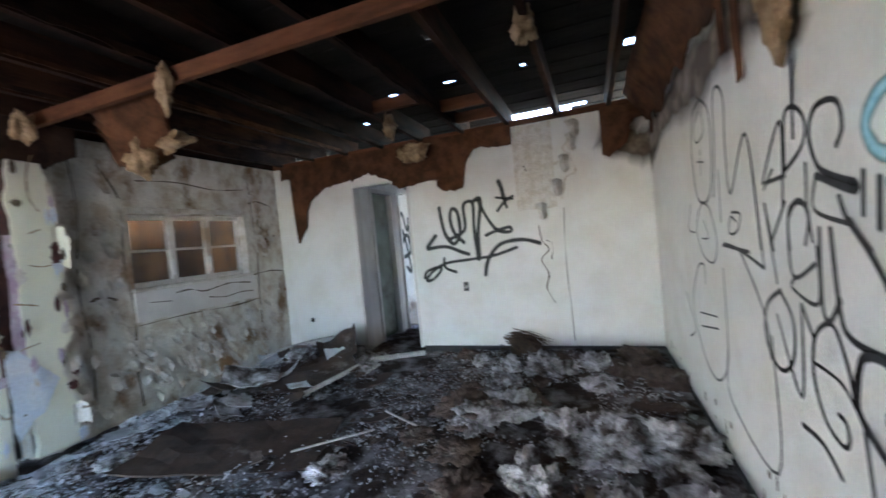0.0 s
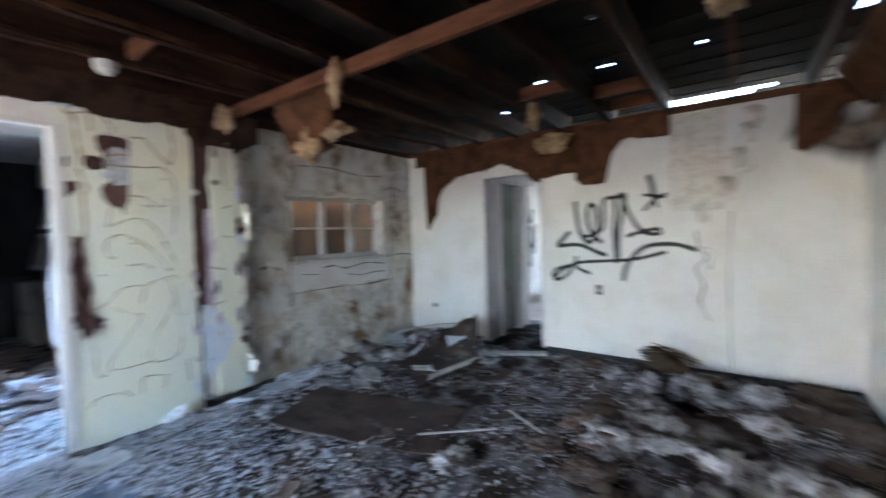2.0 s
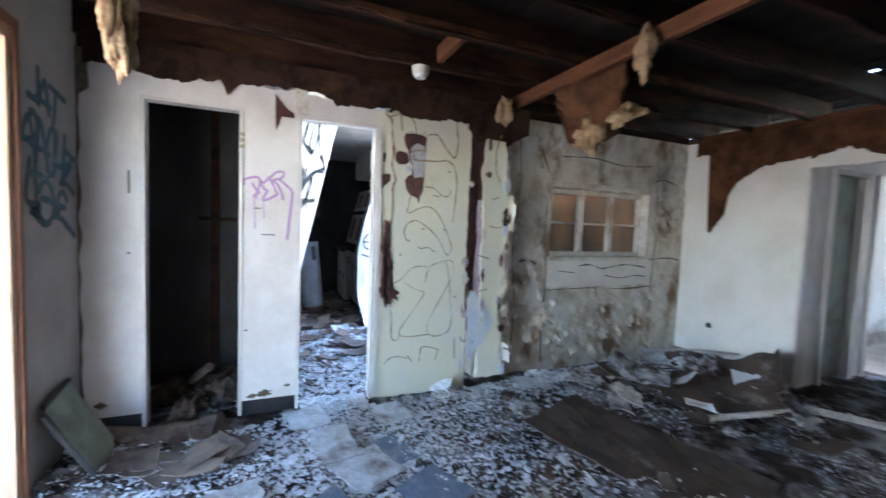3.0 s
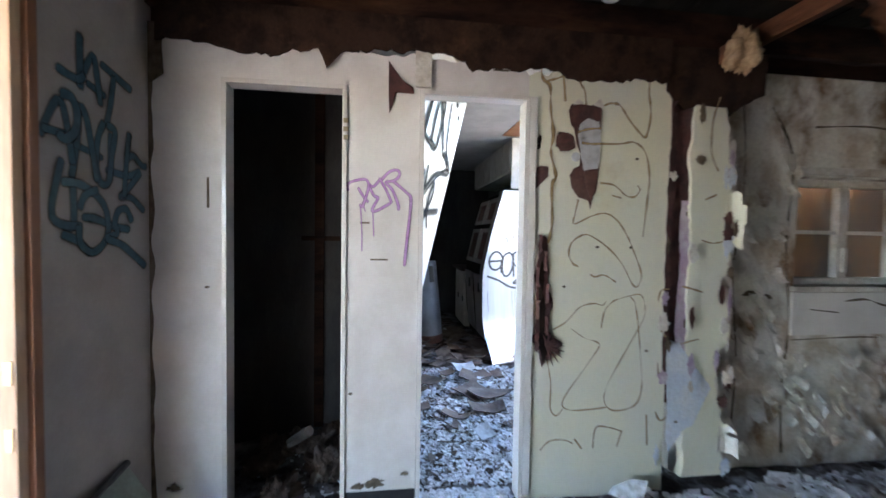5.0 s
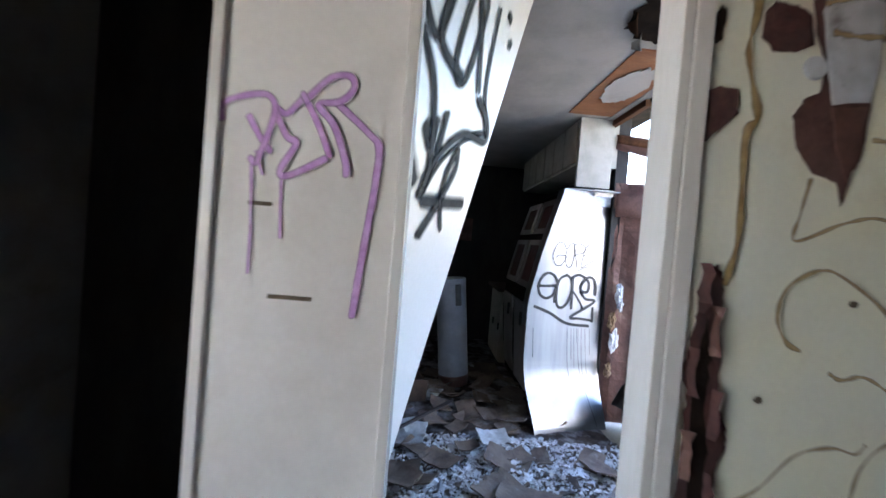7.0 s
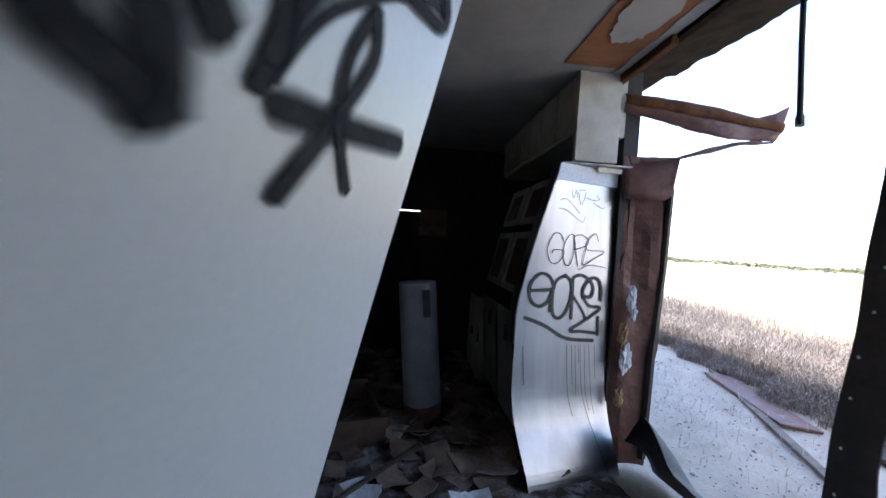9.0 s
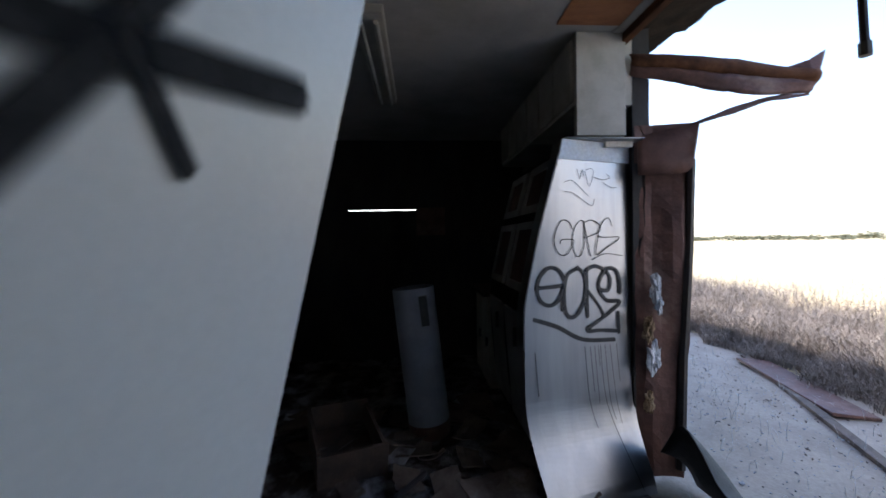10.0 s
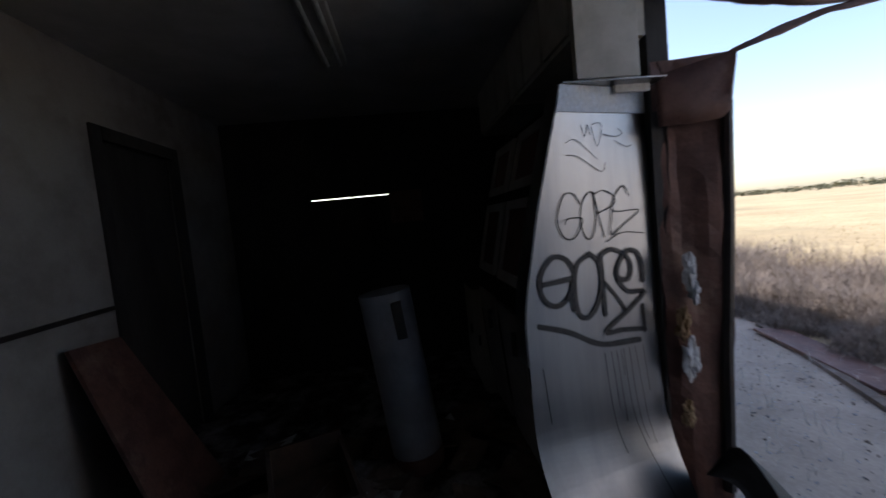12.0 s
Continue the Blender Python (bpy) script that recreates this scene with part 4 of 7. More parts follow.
tagged(finish("burnt_lining", bm, M_PAPER, smooth=True), "burnt brown lining sagging along the wall top", "torn lining")
M_SOOT = material("soot_smear", (0.12, 0.09, 0.07), (0.35, 0.30, 0.25), (0.05, 0.04, 0.03), rough=0.95, scale=5, bump=0.05)
soften(M_SOOT)
for k, (w, text) in enumerate(((0.20, "1.25,2.12 1.8,2.06 2.4,2.05 3.0,2.08 3.6,2.06 4.22,2.02"), (0.14, "1.40,2.2 1.42,2.0 1.45,1.82"), (0.12, "1.6,2.2 1.62,1.95"), (0.2, "3.8,2.1 4.1,1.98 4.24,1.9"))):
    bm = bmesh.new()
    painted(bm, read_line(text), w, lambda u, v, h=0.0: (XE - 0.0025 - h * 0.3, u, v), 0.5, seed=k, soft=0.92)
    tagged(finish("soot_stain", bm, M_SOOT), "dark soot stain below the burnt lining", "soot stain", kind=STRUCT)
bm = bmesh.new()
painted(bm, read_line("0.56,2.0 0.4,2.05 0.25,2.2"), 0.25, lambda u, v, h=0.0: (u, YN - 0.0025 - h * 0.3, v), 0.5, seed=2, soft=0.92)
tagged(finish("soot_stain", bm, M_SOOT), "dark soot stain in the wall corner", "soot stain", kind=STRUCT)
for y, z0, w in ((1.79, 1.80, 0.05), (1.95, 1.96, 0.04), (3.9, 2.05, 0.06)):
    bm = bmesh.new()
    strip(bm, [(XE - 0.03, y - w / 2, 2.3), (XE - 0.05, y, 2.32), (XE - 0.03, y + w / 2, 2.3)], [(XE - 0.02, y - 0.006, z0), (XE - 0.035, y, z0 - 0.02), (XE - 0.02, y + 0.008, z0 + 0.01)], (0.006, 0, 0), 8, lambda p, r: Vector((0, 0.02 * n1(r * 4, w * 40, 2), 0)))
    tagged(finish("burnt_strip", bm, M_PAPER), "charred strip of lining hanging on the wall", "torn lining")
bm = bmesh.new()
lump(bm, (XE - 0.05, 1.47, 2.08), (0.035, 0.085, 0.15), 3, 0.6, 4, 3)
lump(bm, (XE - 0.04, 1.42, 1.90), (0.025, 0.045, 0.13), 8, 0.6, 4, 3)
tagged(finish("insulation_wad", bm, M_FOAM, smooth=True), "cream foam wad hanging against the tagged wall", "insulation")
# insulation hanging from the beam
wad = empty("hanging_insulation", "tan insulation batt hanging torn from the ceiling joists", "insulation", (-2.8, 1.9, 2.2))
bm = bmesh.new()
strip(bm, [(-3.05, 1.72, 2.42), (-2.9, 1.74, 2.42), (-2.7, 1.78, 2.42), (-2.5, 1.85, 2.42)], [(-3.0, 1.8, 2.2), (-2.95, 1.86, 2.02), (-2.8, 1.95, 1.98), (-2.72, 2.05, 2.08)], (0.02, 0.03, 0), 10, lambda p, r: Vector((0.05 * n3(p.x * 7, r * 5, 1), 0.06 * n3(p.x * 6, r * 4, 4), 0.03 * n3(p.x * 9, r * 4, 7))))
part("paper_facing", bm, M_PAPER, wad, smooth=True)
bm = bmesh.new()
lump(bm, (-2.84, 1.93, 2.06), (0.10, 0.08, 0.11), 2, 0.7, 4, 3)
lump(bm, (-2.70, 2.02, 2.16), (0.16, 0.07, 0.06), 5, 0.7, 4, 3)
part("batt", bm, M_FOAM, wad, smooth=True)
for at, size, sd in (((-2.15, 1.62, 2.30), (0.04, 0.03, 0.10), 4), ((-0.25, 2.2, 2.40), (0.05, 0.05, 0.09), 9), ((-3.36, 1.55, 2.28), (0.05, 0.05, 0.09), 10), ((-1.62, 3.3, 2.36), (0.05, 0.05, 0.09), 12), ((-1.75, 4.1, 2.28), (0.16, 0.06, 0.09), 14)):
    bm = bmesh.new()
    lump(bm, at, size, sd, 0.8, 4, 3)
    tagged(finish("insulation_scrap", bm, M_FOAM, smooth=True), "tan scrap of insulation hanging from a joist", "insulation")
bm = bmesh.new()
lump(bm, (-2.55, -0.62, 2.22), (0.05, 0.05, 0.22), 3, 0.7, 4, 3)
lump(bm, (-2.52, -0.60, 2.05), (0.03, 0.04, 0.13), 6, 0.7, 4, 3)
tagged(finish("insulation_wad", bm, M_FOAM, smooth=True), "pale foam wad dangling from the ceiling", "insulation")
# smoke detector base on the joist
det = empty("smoke_detector", "round white smoke detector under a joist", "smoke detector", (-3.18, 0.80, 2.36))
bm = bmesh.new()
bmesh.ops.create_cone(bm, cap_ends=True, segments=24, radius1=0.05, radius2=0.06, depth=0.05, matrix=Matrix.Translation((-3.18, 0.80, 2.395)))
part("base", bm, M_PLASTIC, det, bevel=0.004)
bm = bmesh.new()
bmesh.ops.create_cone(bm, cap_ends=True, segments=24, radius1=0.034, radius2=0.045, depth=0.02, matrix=Matrix.Translation((-3.18, 0.80, 2.36)))
part("cover", bm, M_PLASTIC, det)

# ---- tags ----
EAST_TOP = [
    (0.018, "2.43,1.90 2.60,1.86 2.68,1.68 2.64,1.44 2.51,1.37 2.36,1.42 2.29,1.61 2.30,1.81 2.43,1.90"),
    (0.012, "2.48,1.85 2.60,1.78 2.56,1.70 2.41,1.73 2.42,1.83"),
    (0.01, "2.49,1.66 2.52,1.52"),
    (0.01, "2.58,1.60 2.44,1.58"),
    (0.018, "2.31,1.39 2.24,1.62 2.21,1.84 2.13,1.87 2.06,1.79 2.08,1.59 2.05,1.39 1.83,1.60 1.76,1.17"),
    (0.018, "1.72,1.40 1.55,1.58 1.57,1.31"),
    (0.018, "1.70,1.40 1.54,1.41"),
    (0.018, "1.54,1.42 1.52,1.58 1.46,1.60 1.40,1.55 1.42,1.48 1.54,1.42"),
    (0.018, "1.41,1.43 1.42,1.30"),
    (0.018, "1.45,1.73 1.47,1.51"),
    (0.02, "1.26,1.45 1.23,1.49 1.24,1.55 1.29,1.57 1.35,1.56 1.38,1.50 1.35,1.42 1.30,1.39 1.20,1.36"),
    (0.028, "1.20,1.36 1.20,1.34 1.36,1.39"),
    (0.016, "1.36,1.39 1.38,1.30 1.22,1.26"),
    (0.022, "1.26,1.33 1.23,1.27 1.15,1.20"),
    (0.02, "1.16,1.38 1.17,1.28"),
    (0.028, "1.11,1.36 1.12,1.25"),
    (0.018, "1.54,1.18 1.54,1.27 1.47,1.33 1.41,1.29 1.44,1.20"),
    (0.014, "2.07,1.31 1.96,1.30 2.01,1.23 2.11,1.22 2.08,1.29 2.01,1.27"),
    (0.018, "1.71,1.33 1.66,1.17"),
    (0.018, "1.68,1.19 1.55,1.33"),
    (0.018, "2.23,1.16 1.89,1.15"),
]
EAST_BLUE = [
    (0.045, "0.961,1.541 1.033,1.545 1.094,1.534 1.136,1.495 1.140,1.457 1.105,1.412 1.045,1.397"),
    (0.04, "1.074,1.352 1.064,1.278 1.064,1.204 1.067,1.116"),
    (0.04, "1.007,1.334 0.992,1.265 0.980,1.198 0.974,1.164"),
    (0.035, "1.079,1.222 1.020,1.239 0.981,1.245"),
    (0.045, "0.874,1.513 0.883,1.473 0.873,1.418 0.851,1.381 0.829,1.372"),
    (0.04, "0.832,1.310 0.867,1.298 0.889,1.254 0.884,1.215 0.848,1.198"),
]
EAST_LOW = [
    (0.012, "2.21,1.51 2.23,1.27"),
    (0.012, "2.55,1.38 2.69,1.25 2.61,1.10 2.41,1.06 2.31,1.16 2.39,1.33 2.53,1.38"),
    (0.01, "2.53,1.28 2.46,1.19 2.59,1.18"),
    (0.01, "2.79,1.38 2.89,1.23 2.73,1.21"),
    (0.014, "2.25,1.05 2.25,0.77 2.29,0.56 2.46,0.43 2.64,0.44 2.81,0.56 2.92,0.76 2.73,1.00 2.58,1.03 2.58,0.93"),
    (0.012, "2.77,0.73 2.41,0.78"),
    (0.012, "2.76,0.65 2.40,0.72"),
    (0.012, "3.12,0.80 2.93,0.60 3.10,0.50"),
    (0.018, "2.20,1.17 1.99,1.15 1.75,1.10"),
    (0.018, "1.75,1.10 1.80,1.46"),
    (0.016, "2.00,1.15 1.79,0.94 1.75,0.77"),
    (0.016, "2.27,0.65 2.28,0.41 1.76,0.34 1.73,0.86"),
    (0.02, "1.63,1.04 1.75,0.97 1.78,0.85 1.71,0.77 1.63,0.77 1.56,0.84 1.55,0.96 1.63,1.04"),
    (0.016, "1.67,0.95 1.53,0.72 1.49,1.02"),
    (0.016, "1.71,1.33 1.65,1.06"),
    (0.016, "1.63,1.44 1.71,1.38"),
    (0.018, "1.40,1.21 1.43,1.31 1.50,1.32 1.54,1.27 1.53,1.10 1.39,1.15"),
    (0.016, "1.53,1.09 1.54,1.06 1.39,1.04 1.38,1.20"),
    (0.018, "1.49,1.02 1.43,0.93"),
    (0.022, "1.36,1.25 1.37,1.05 1.34,1.00 1.28,1.07"),
    (0.024, "1.31,1.25 1.29,1.04 1.25,0.98 1.13,0.97 1.07,0.98 1.06,1.02 1.11,1.14 1.22,1.27"),
    (0.03, "1.25,0.81 1.23,0.90 1.20,0.95 1.13,0.96 1.05,0.92 0.97,0.89 0.99,0.85 1.01,0.69 1.22,0.79 1.23,0.89"),
    (0.018, "1.25,0.81 1.27,0.90 1.32,0.99 1.38,0.98 1.43,0.92 1.44,0.81 1.39,0.71 1.31,0.68 1.28,0.71 1.29,0.75 1.32,0.76"),
    (0.014, "1.43,0.86 1.31,0.85 1.25,0.81"),
    (0.022, "1.22,0.78 1.04,0.66"),
    (0.02, "1.22,0.76 1.20,0.61"),
    (0.024, "1.13,0.84 1.13,0.82"),
    (0.022, "1.54,0.63 1.42,0.63 1.33,0.58"),
    (0.03, "0.93,0.88 0.93,0.74"),
    (0.02, "0.98,0.89 0.96,0.89"),
]
NORTH_TAG = [
    (0.045, "-1.572,1.663 -1.556,1.504 -1.520,1.344 -1.431,1.241 -1.353,1.359 -1.362,1.577 -1.422,1.627 -1.454,1.525 -1.418,1.365 -1.313,1.243"),
    (0.045, "-1.757,1.226 -1.640,1.355"),
    (0.045, "-1.759,1.207 -1.534,1.219 -1.343,1.140 -1.268,1.115"),
    (0.04, "-1.479,1.296 -1.298,1.385 -1.291,1.631 -1.240,1.687 -1.179,1.649 -1.189,1.374 -1.173,1.094 -1.159,1.044"),
    (0.045, "-1.176,1.680 -1.093,1.688 -1.148,1.339 -1.154,1.093"),
    (0.04, "-1.123,1.704 -1.047,1.513 -0.938,1.349 -0.799,1.318 -0.806,1.367 -0.971,1.334 -1.069,1.301"),
    (0.045, "-0.499,1.170 -0.674,1.222 -0.890,1.205 -1.012,1.112 -1.081,0.994 -1.106,0.872"),
    (0.035, "-1.824,0.877 -1.788,0.952 -1.660,0.994 -1.608,0.971 -1.708,0.869 -1.800,0.849 -1.735,0.935 -1.554,1.030 -1.254,1.057 -0.996,1.080 -0.741,1.149"),
    (0.035, "-1.567,1.095 -1.559,0.986 -1.432,0.926"),
    (0.05, "-0.880,1.867 -0.852,1.780 -0.837,1.682"),
    (0.035, "-0.918,1.547 -0.829,1.639 -0.738,1.689"),
    (0.03, "-0.922,1.692 -0.741,1.659"),
    (0.03, "-0.843,1.683 -0.811,1.571"),
]
SOUTH_TAG = [
    (0.03, "-3.09,1.71 -3.17,1.84 -3.22,1.64"),
    (0.025, "-3.10,1.73 -3.20,1.73"),
    (0.03, "-3.17,1.64 -3.13,1.45 -3.25,1.42"),
    (0.03, "-3.161,1.941 -3.241,1.934 -3.276,1.956"),
    (0.035, "-3.258,2.090 -3.258,1.914"),
    (0.03, "-3.267,1.951 -3.323,2.048 -3.343,1.977 -3.359,1.884"),
    (0.025, "-3.294,1.938 -3.384,1.922"),
    (0.03, "-3.369,2.035 -3.539,2.000"),
    (0.03, "-3.435,2.010 -3.413,1.895 -3.391,1.821"),
    (0.035, "-3.176,1.862 -3.215,1.863 -3.240,1.823 -3.232,1.753 -3.191,1.716 -3.160,1.723"),
    (0.03, "-3.215,1.592 -3.240,1.714 -3.258,1.838 -3.285,1.813 -3.313,1.699 -3.333,1.595"),
    (0.025, "-3.210,1.709 -3.363,1.683"),
    (0.03, "-3.374,1.816 -3.343,1.751 -3.333,1.649 -3.353,1.589 -3.396,1.596 -3.418,1.705 -3.436,1.797 -3.395,1.813"),
    (0.03, "-3.407,1.607 -3.413,1.781"),
    (0.03, "-3.527,1.810 -3.509,1.706 -3.490,1.550"),
    (0.03, "-3.509,1.702 -3.554,1.727 -3.611,1.696 -3.641,1.695"),
    (0.03, "-3.391,1.642 -3.515,1.635 -3.597,1.660 -3.477,1.548"),
    (0.03, "-3.465,1.547 -3.542,1.545 -3.621,1.498"),
    (0.03, "-3.175,1.569 -3.240,1.571 -3.313,1.547 -3.374,1.498 -3.392,1.414 -3.364,1.357 -3.304,1.326 -3.248,1.359 -3.240,1.419"),
    (0.03, "-3.249,1.487 -3.275,1.533 -3.333,1.558"),
    (0.03, "-3.220,1.559 -3.219,1.426 -3.174,1.424"),
    (0.03, "-3.174,1.392 -3.240,1.368 -3.294,1.326"),
    (0.03, "-3.266,1.454 -3.333,1.449 -3.418,1.425 -3.516,1.413"),
    (0.03, "-3.537,1.450 -3.503,1.495 -3.453,1.486 -3.430,1.435 -3.442,1.396 -3.385,1.376 -3.478,1.345 -3.623,1.252"),
]
PURPLE = [
    (0.011, "-0.261,1.620 -0.260,1.650 -0.223,1.668 -0.178,1.674 -0.161,1.650 -0.169,1.604 -0.190,1.542 -0.201,1.551"),
    (0.011, "-0.210,1.631 -0.188,1.595 -0.164,1.566"),
    (0.012, "-0.107,1.676 -0.138,1.641 -0.161,1.650 -0.135,1.598 -0.116,1.585 -0.143,1.530 -0.123,1.523 -0.057,1.561"),
    (0.012, "-0.098,1.677 -0.059,1.717 -0.022,1.724 -0.012,1.701 -0.037,1.673 -0.078,1.663 -0.046,1.627 -0.019,1.561 -0.015,1.531"),
    (0.011, "-0.110,1.683 -0.076,1.625 -0.050,1.566"),
    (0.013, "-0.046,1.673 0.023,1.617 0.045,1.588 0.041,1.504 0.030,1.396 0.017,1.257"),
    (0.005, "-0.199,1.541 -0.192,1.427 -0.191,1.327"),
    (0.005, "-0.140,1.522 -0.134,1.400"),
    (0.005, "-0.191,1.564 -0.176,1.520"),
]
GORE = [
    (0.028, "1.070,1.116 1.228,1.127 1.237,1.164 1.201,1.213 1.143,1.225 1.091,1.177 1.074,1.110 1.097,1.044 1.152,1.018 1.208,1.046 1.233,1.104"),
    (0.028, "1.229,1.120 1.228,0.987"),
    (0.028, "1.319,1.216 1.260,1.181 1.240,1.087 1.252,0.970 1.298,0.944 1.347,0.989 1.377,1.074 1.372,1.174 1.319,1.223"),
    (0.028, "1.381,1.208 1.387,0.939"),
    (0.028, "1.381,1.208 1.438,1.226 1.508,1.194 1.538,1.145 1.524,1.087 1.469,1.093 1.466,1.143 1.518,1.208 1.577,1.196 1.601,1.130 1.601,1.062"),
    (0.024, "1.394,1.084 1.467,0.992 1.493,0.942"),
    (0.028, "1.462,1.086 1.516,1.026 1.603,1.012 1.510,0.942 1.383,0.865 1.473,0.857 1.577,0.845"),
    (0.028, "1.589,0.954 1.592,0.832"),
    (0.03, "1.054,0.946 1.198,0.895 1.355,0.814 1.562,0.797"),
    (0.007, "1.292,1.438 1.267,1.480 1.223,1.485 1.191,1.435 1.177,1.368 1.207,1.303 1.255,1.297 1.293,1.348 1.295,1.378 1.227,1.380 1.211,1.359"),
    (0.007, "1.334,1.482 1.303,1.438 1.293,1.355 1.316,1.289 1.350,1.297 1.370,1.374 1.365,1.473 1.341,1.486"),
    (0.007, "1.365,1.483 1.387,1.375 1.408,1.285"),
    (0.007, "1.365,1.473 1.415,1.488 1.471,1.460 1.463,1.420 1.379,1.391"),
    (0.007, "1.554,1.456 1.527,1.502 1.478,1.460 1.468,1.394 1.602,1.388 1.512,1.328 1.445,1.293 1.455,1.377 1.460,1.410"),
    (0.006, "1.419,1.262 1.503,1.295 1.624,1.281"),
    (0.004, "1.240,1.696 1.297,1.705 1.396,1.623"),
    (0.004, "1.321,1.768 1.337,1.719 1.355,1.769 1.364,1.727"),
    (0.004, "1.378,1.770 1.415,1.778 1.430,1.756 1.400,1.679 1.372,1.760"),
    (0.004, "1.431,1.730 1.500,1.719 1.540,1.734 1.515,1.753"),
    (0.004, "1.494,1.703 1.553,1.675 1.587,1.680"),
    (0.004, "1.239,1.644 1.300,1.636 1.412,1.571 1.437,1.608"),
]
PANEL_TAG = [
    (0.05, "-0.81,1.61 -0.76,1.61 -0.69,1.58 -0.65,1.54 -0.58,1.51"),
    (0.06, "-0.68,1.69 -0.65,1.64 -0.59,1.58 -0.56,1.49"),
    (0.05, "-0.64,1.72 -0.58,1.66 -0.52,1.60"),
    (0.03, "-0.44,1.85 -0.43,1.71 -0.46,1.56"),
    (0.03, "-0.46,1.57 -0.42,1.70 -0.28,1.82 -0.06,1.85 -0.10,1.92 -0.24,1.97"),
    (0.03, "-0.28,1.76 -0.31,1.67 -0.30,1.57"),
    (0.03, "-0.28,1.76 -0.25,1.69 -0.30,1.57"),
    (0.04, "-0.43,1.55 -0.29,1.56 -0.09,1.58"),
    (0.04, "-0.30,1.57 -0.38,1.43"),
    (0.02, "-0.30,1.57 -0.22,1.46"),
    (0.04, "-0.55,1.78 -0.49,1.73 -0.49,1.81"),
]
PANEL_HIGH = [
    (0.03, "-0.76,2.08 -0.63,2.02 -0.61,2.27 -0.62,2.03 -0.42,1.98"),
    (0.028, "-0.49,2.27 -0.39,2.24 -0.39,1.98 -0.49,2.01 -0.48,2.26 -0.26,1.99"),
    (0.022, "-0.29,2.29 -0.21,2.03 -0.07,1.88"),
    (0.03, "-0.72,2.00 -0.57,1.89 -0.46,1.69 -0.45,1.60"),
    (0.02, "-0.05,1.88 -0.18,1.85 -0.37,1.71 -0.44,1.58"),
    (0.03, "-0.20,2.32 -0.17,2.31"),
    (0.03, "-0.12,2.25 -0.10,2.24"),
]
onE = lambda u, v, h=0.0: (XE - 0.004 - h, u, v)
onS = lambda u, v, h=0.0: (max(u, XW + 0.01), YS + 0.004 + h, v)
tag_on("black_tag", EAST_TOP, onE, M_BLACKPAINT, "tall black spray-painted lettering on the white wall", thin=0.72)
tag_on("black_tag", EAST_LOW, onE, M_BLACKPAINT, "looping black spray-painted lettering low on the wall", thin=0.75)
tag_on("blue_tag", EAST_BLUE, onE, M_BLUEPAINT, "sky blue spray-painted letters C and H", soft=0.9, thin=0.55)
tag_on("black_tag", NORTH_TAG, lambda u, v, h=0.0: (u, YN - 0.004 - h, v), M_BLACKPAINT, "black spray-painted tag with star on white wall", soft=0.6, thin=0.8)
tag_on("teal_tag", SOUTH_TAG, onS, M_TEALPAINT, "dark teal lettering THAT APACHE LIFE on the wall")
tag_on("lilac_tag", PURPLE, onW, M_PURPLE, "small lilac lettering with drips on white panel")

# ---- south opening frame of fresh timber ----
sf = empty("door_3", "unpainted timber frame of the outer doorway", "door frame", (-3.0, YS, 0), kind=STRUCT)
boxes("outer_trim", M_CEDAR, [((-3.06, YS - 0.12, 0.0), (-3.025, YS + 0.025, 2.23))], sf, bevel=0.003)
boxes("head_trim", M_CEDAR, [((-3.025, YS - 0.12, 2.18), (-1.95, YS + 0.025, 2.23))], sf, bevel=0.003)
boxes("jamb", M_FRESH, [((-3.022, YS - 0.15, 0.0), (-2.985, YS + 0.01, 2.175))], sf, bevel=0.003)
boxes("stud", M_FRESH, [((-3.022, YS - 0.30, 0.0), (-2.95, YS - 0.16, 2.175))], sf, bevel=0.003)
boxes("head", M_FRESH, [((-2.985, YS - 0.15, 2.13), (-1.95, YS + 0.01, 2.178))], sf, bevel=0.003)
for z in (0.75, 0.95):
    boxes("strike_plate", M_SCREW, [((-2.985, YS - 0.02, z), (-2.981, YS + 0.0, z + 0.07))], sf)
for z in (0.42, 0.95, 1.42, 1.80):
    bm = bmesh.new()
    blotch(bm, ragged_outline(YS - 0.06 + 0.03 * n1(z, 3, 5), z, 0.014, 0.011, z * 10, 12, 0.2), lambda u, v: (-2.9845, u, v), (0.0015, 0, 0))
    part("knot", bm, M_CEDAR, sf)
# leaning offcut panel in the corner
lp = empty("leaning_offcut", "grey-green offcut board with dark edge leaning on wall", "board", (-3.4, YS + 0.2, 0))
bm = bmesh.new()
strip(bm, [(-3.16, YS + 0.03, 0.40), (-3.30, YS + 0.03, 0.44), (-3.44, YS + 0.03, 0.43)], [(-3.18, YS + 0.22, 0.03), (-3.32, YS + 0.24, 0.03), (-3.50, YS + 0.22, 0.04)], (0, 0.012, 0.006), 4)
part("board", bm, M_GREEN, lp)
bm = bmesh.new()
tube(bm, [(-3.16, YS + 0.24, 0.03), (-3.14, YS + 0.04, 0.38), (-3.17, YS + 0.035, 0.42), (-3.44, YS + 0.035, 0.455)], 0.014)
part("edge_strip", bm, M_DARKPLASTIC, lp)

# Added slab, never in view: stops direct sun entering by the south doorway.
boxes("porch_roof", M_DECK, [((-4.6, YS - 3.6, 2.63), (1.6, YS - 0.1, 2.70))], label="unseen dark roof slab added to keep sun out of the doorway", category="roof", kind=STRUCT)

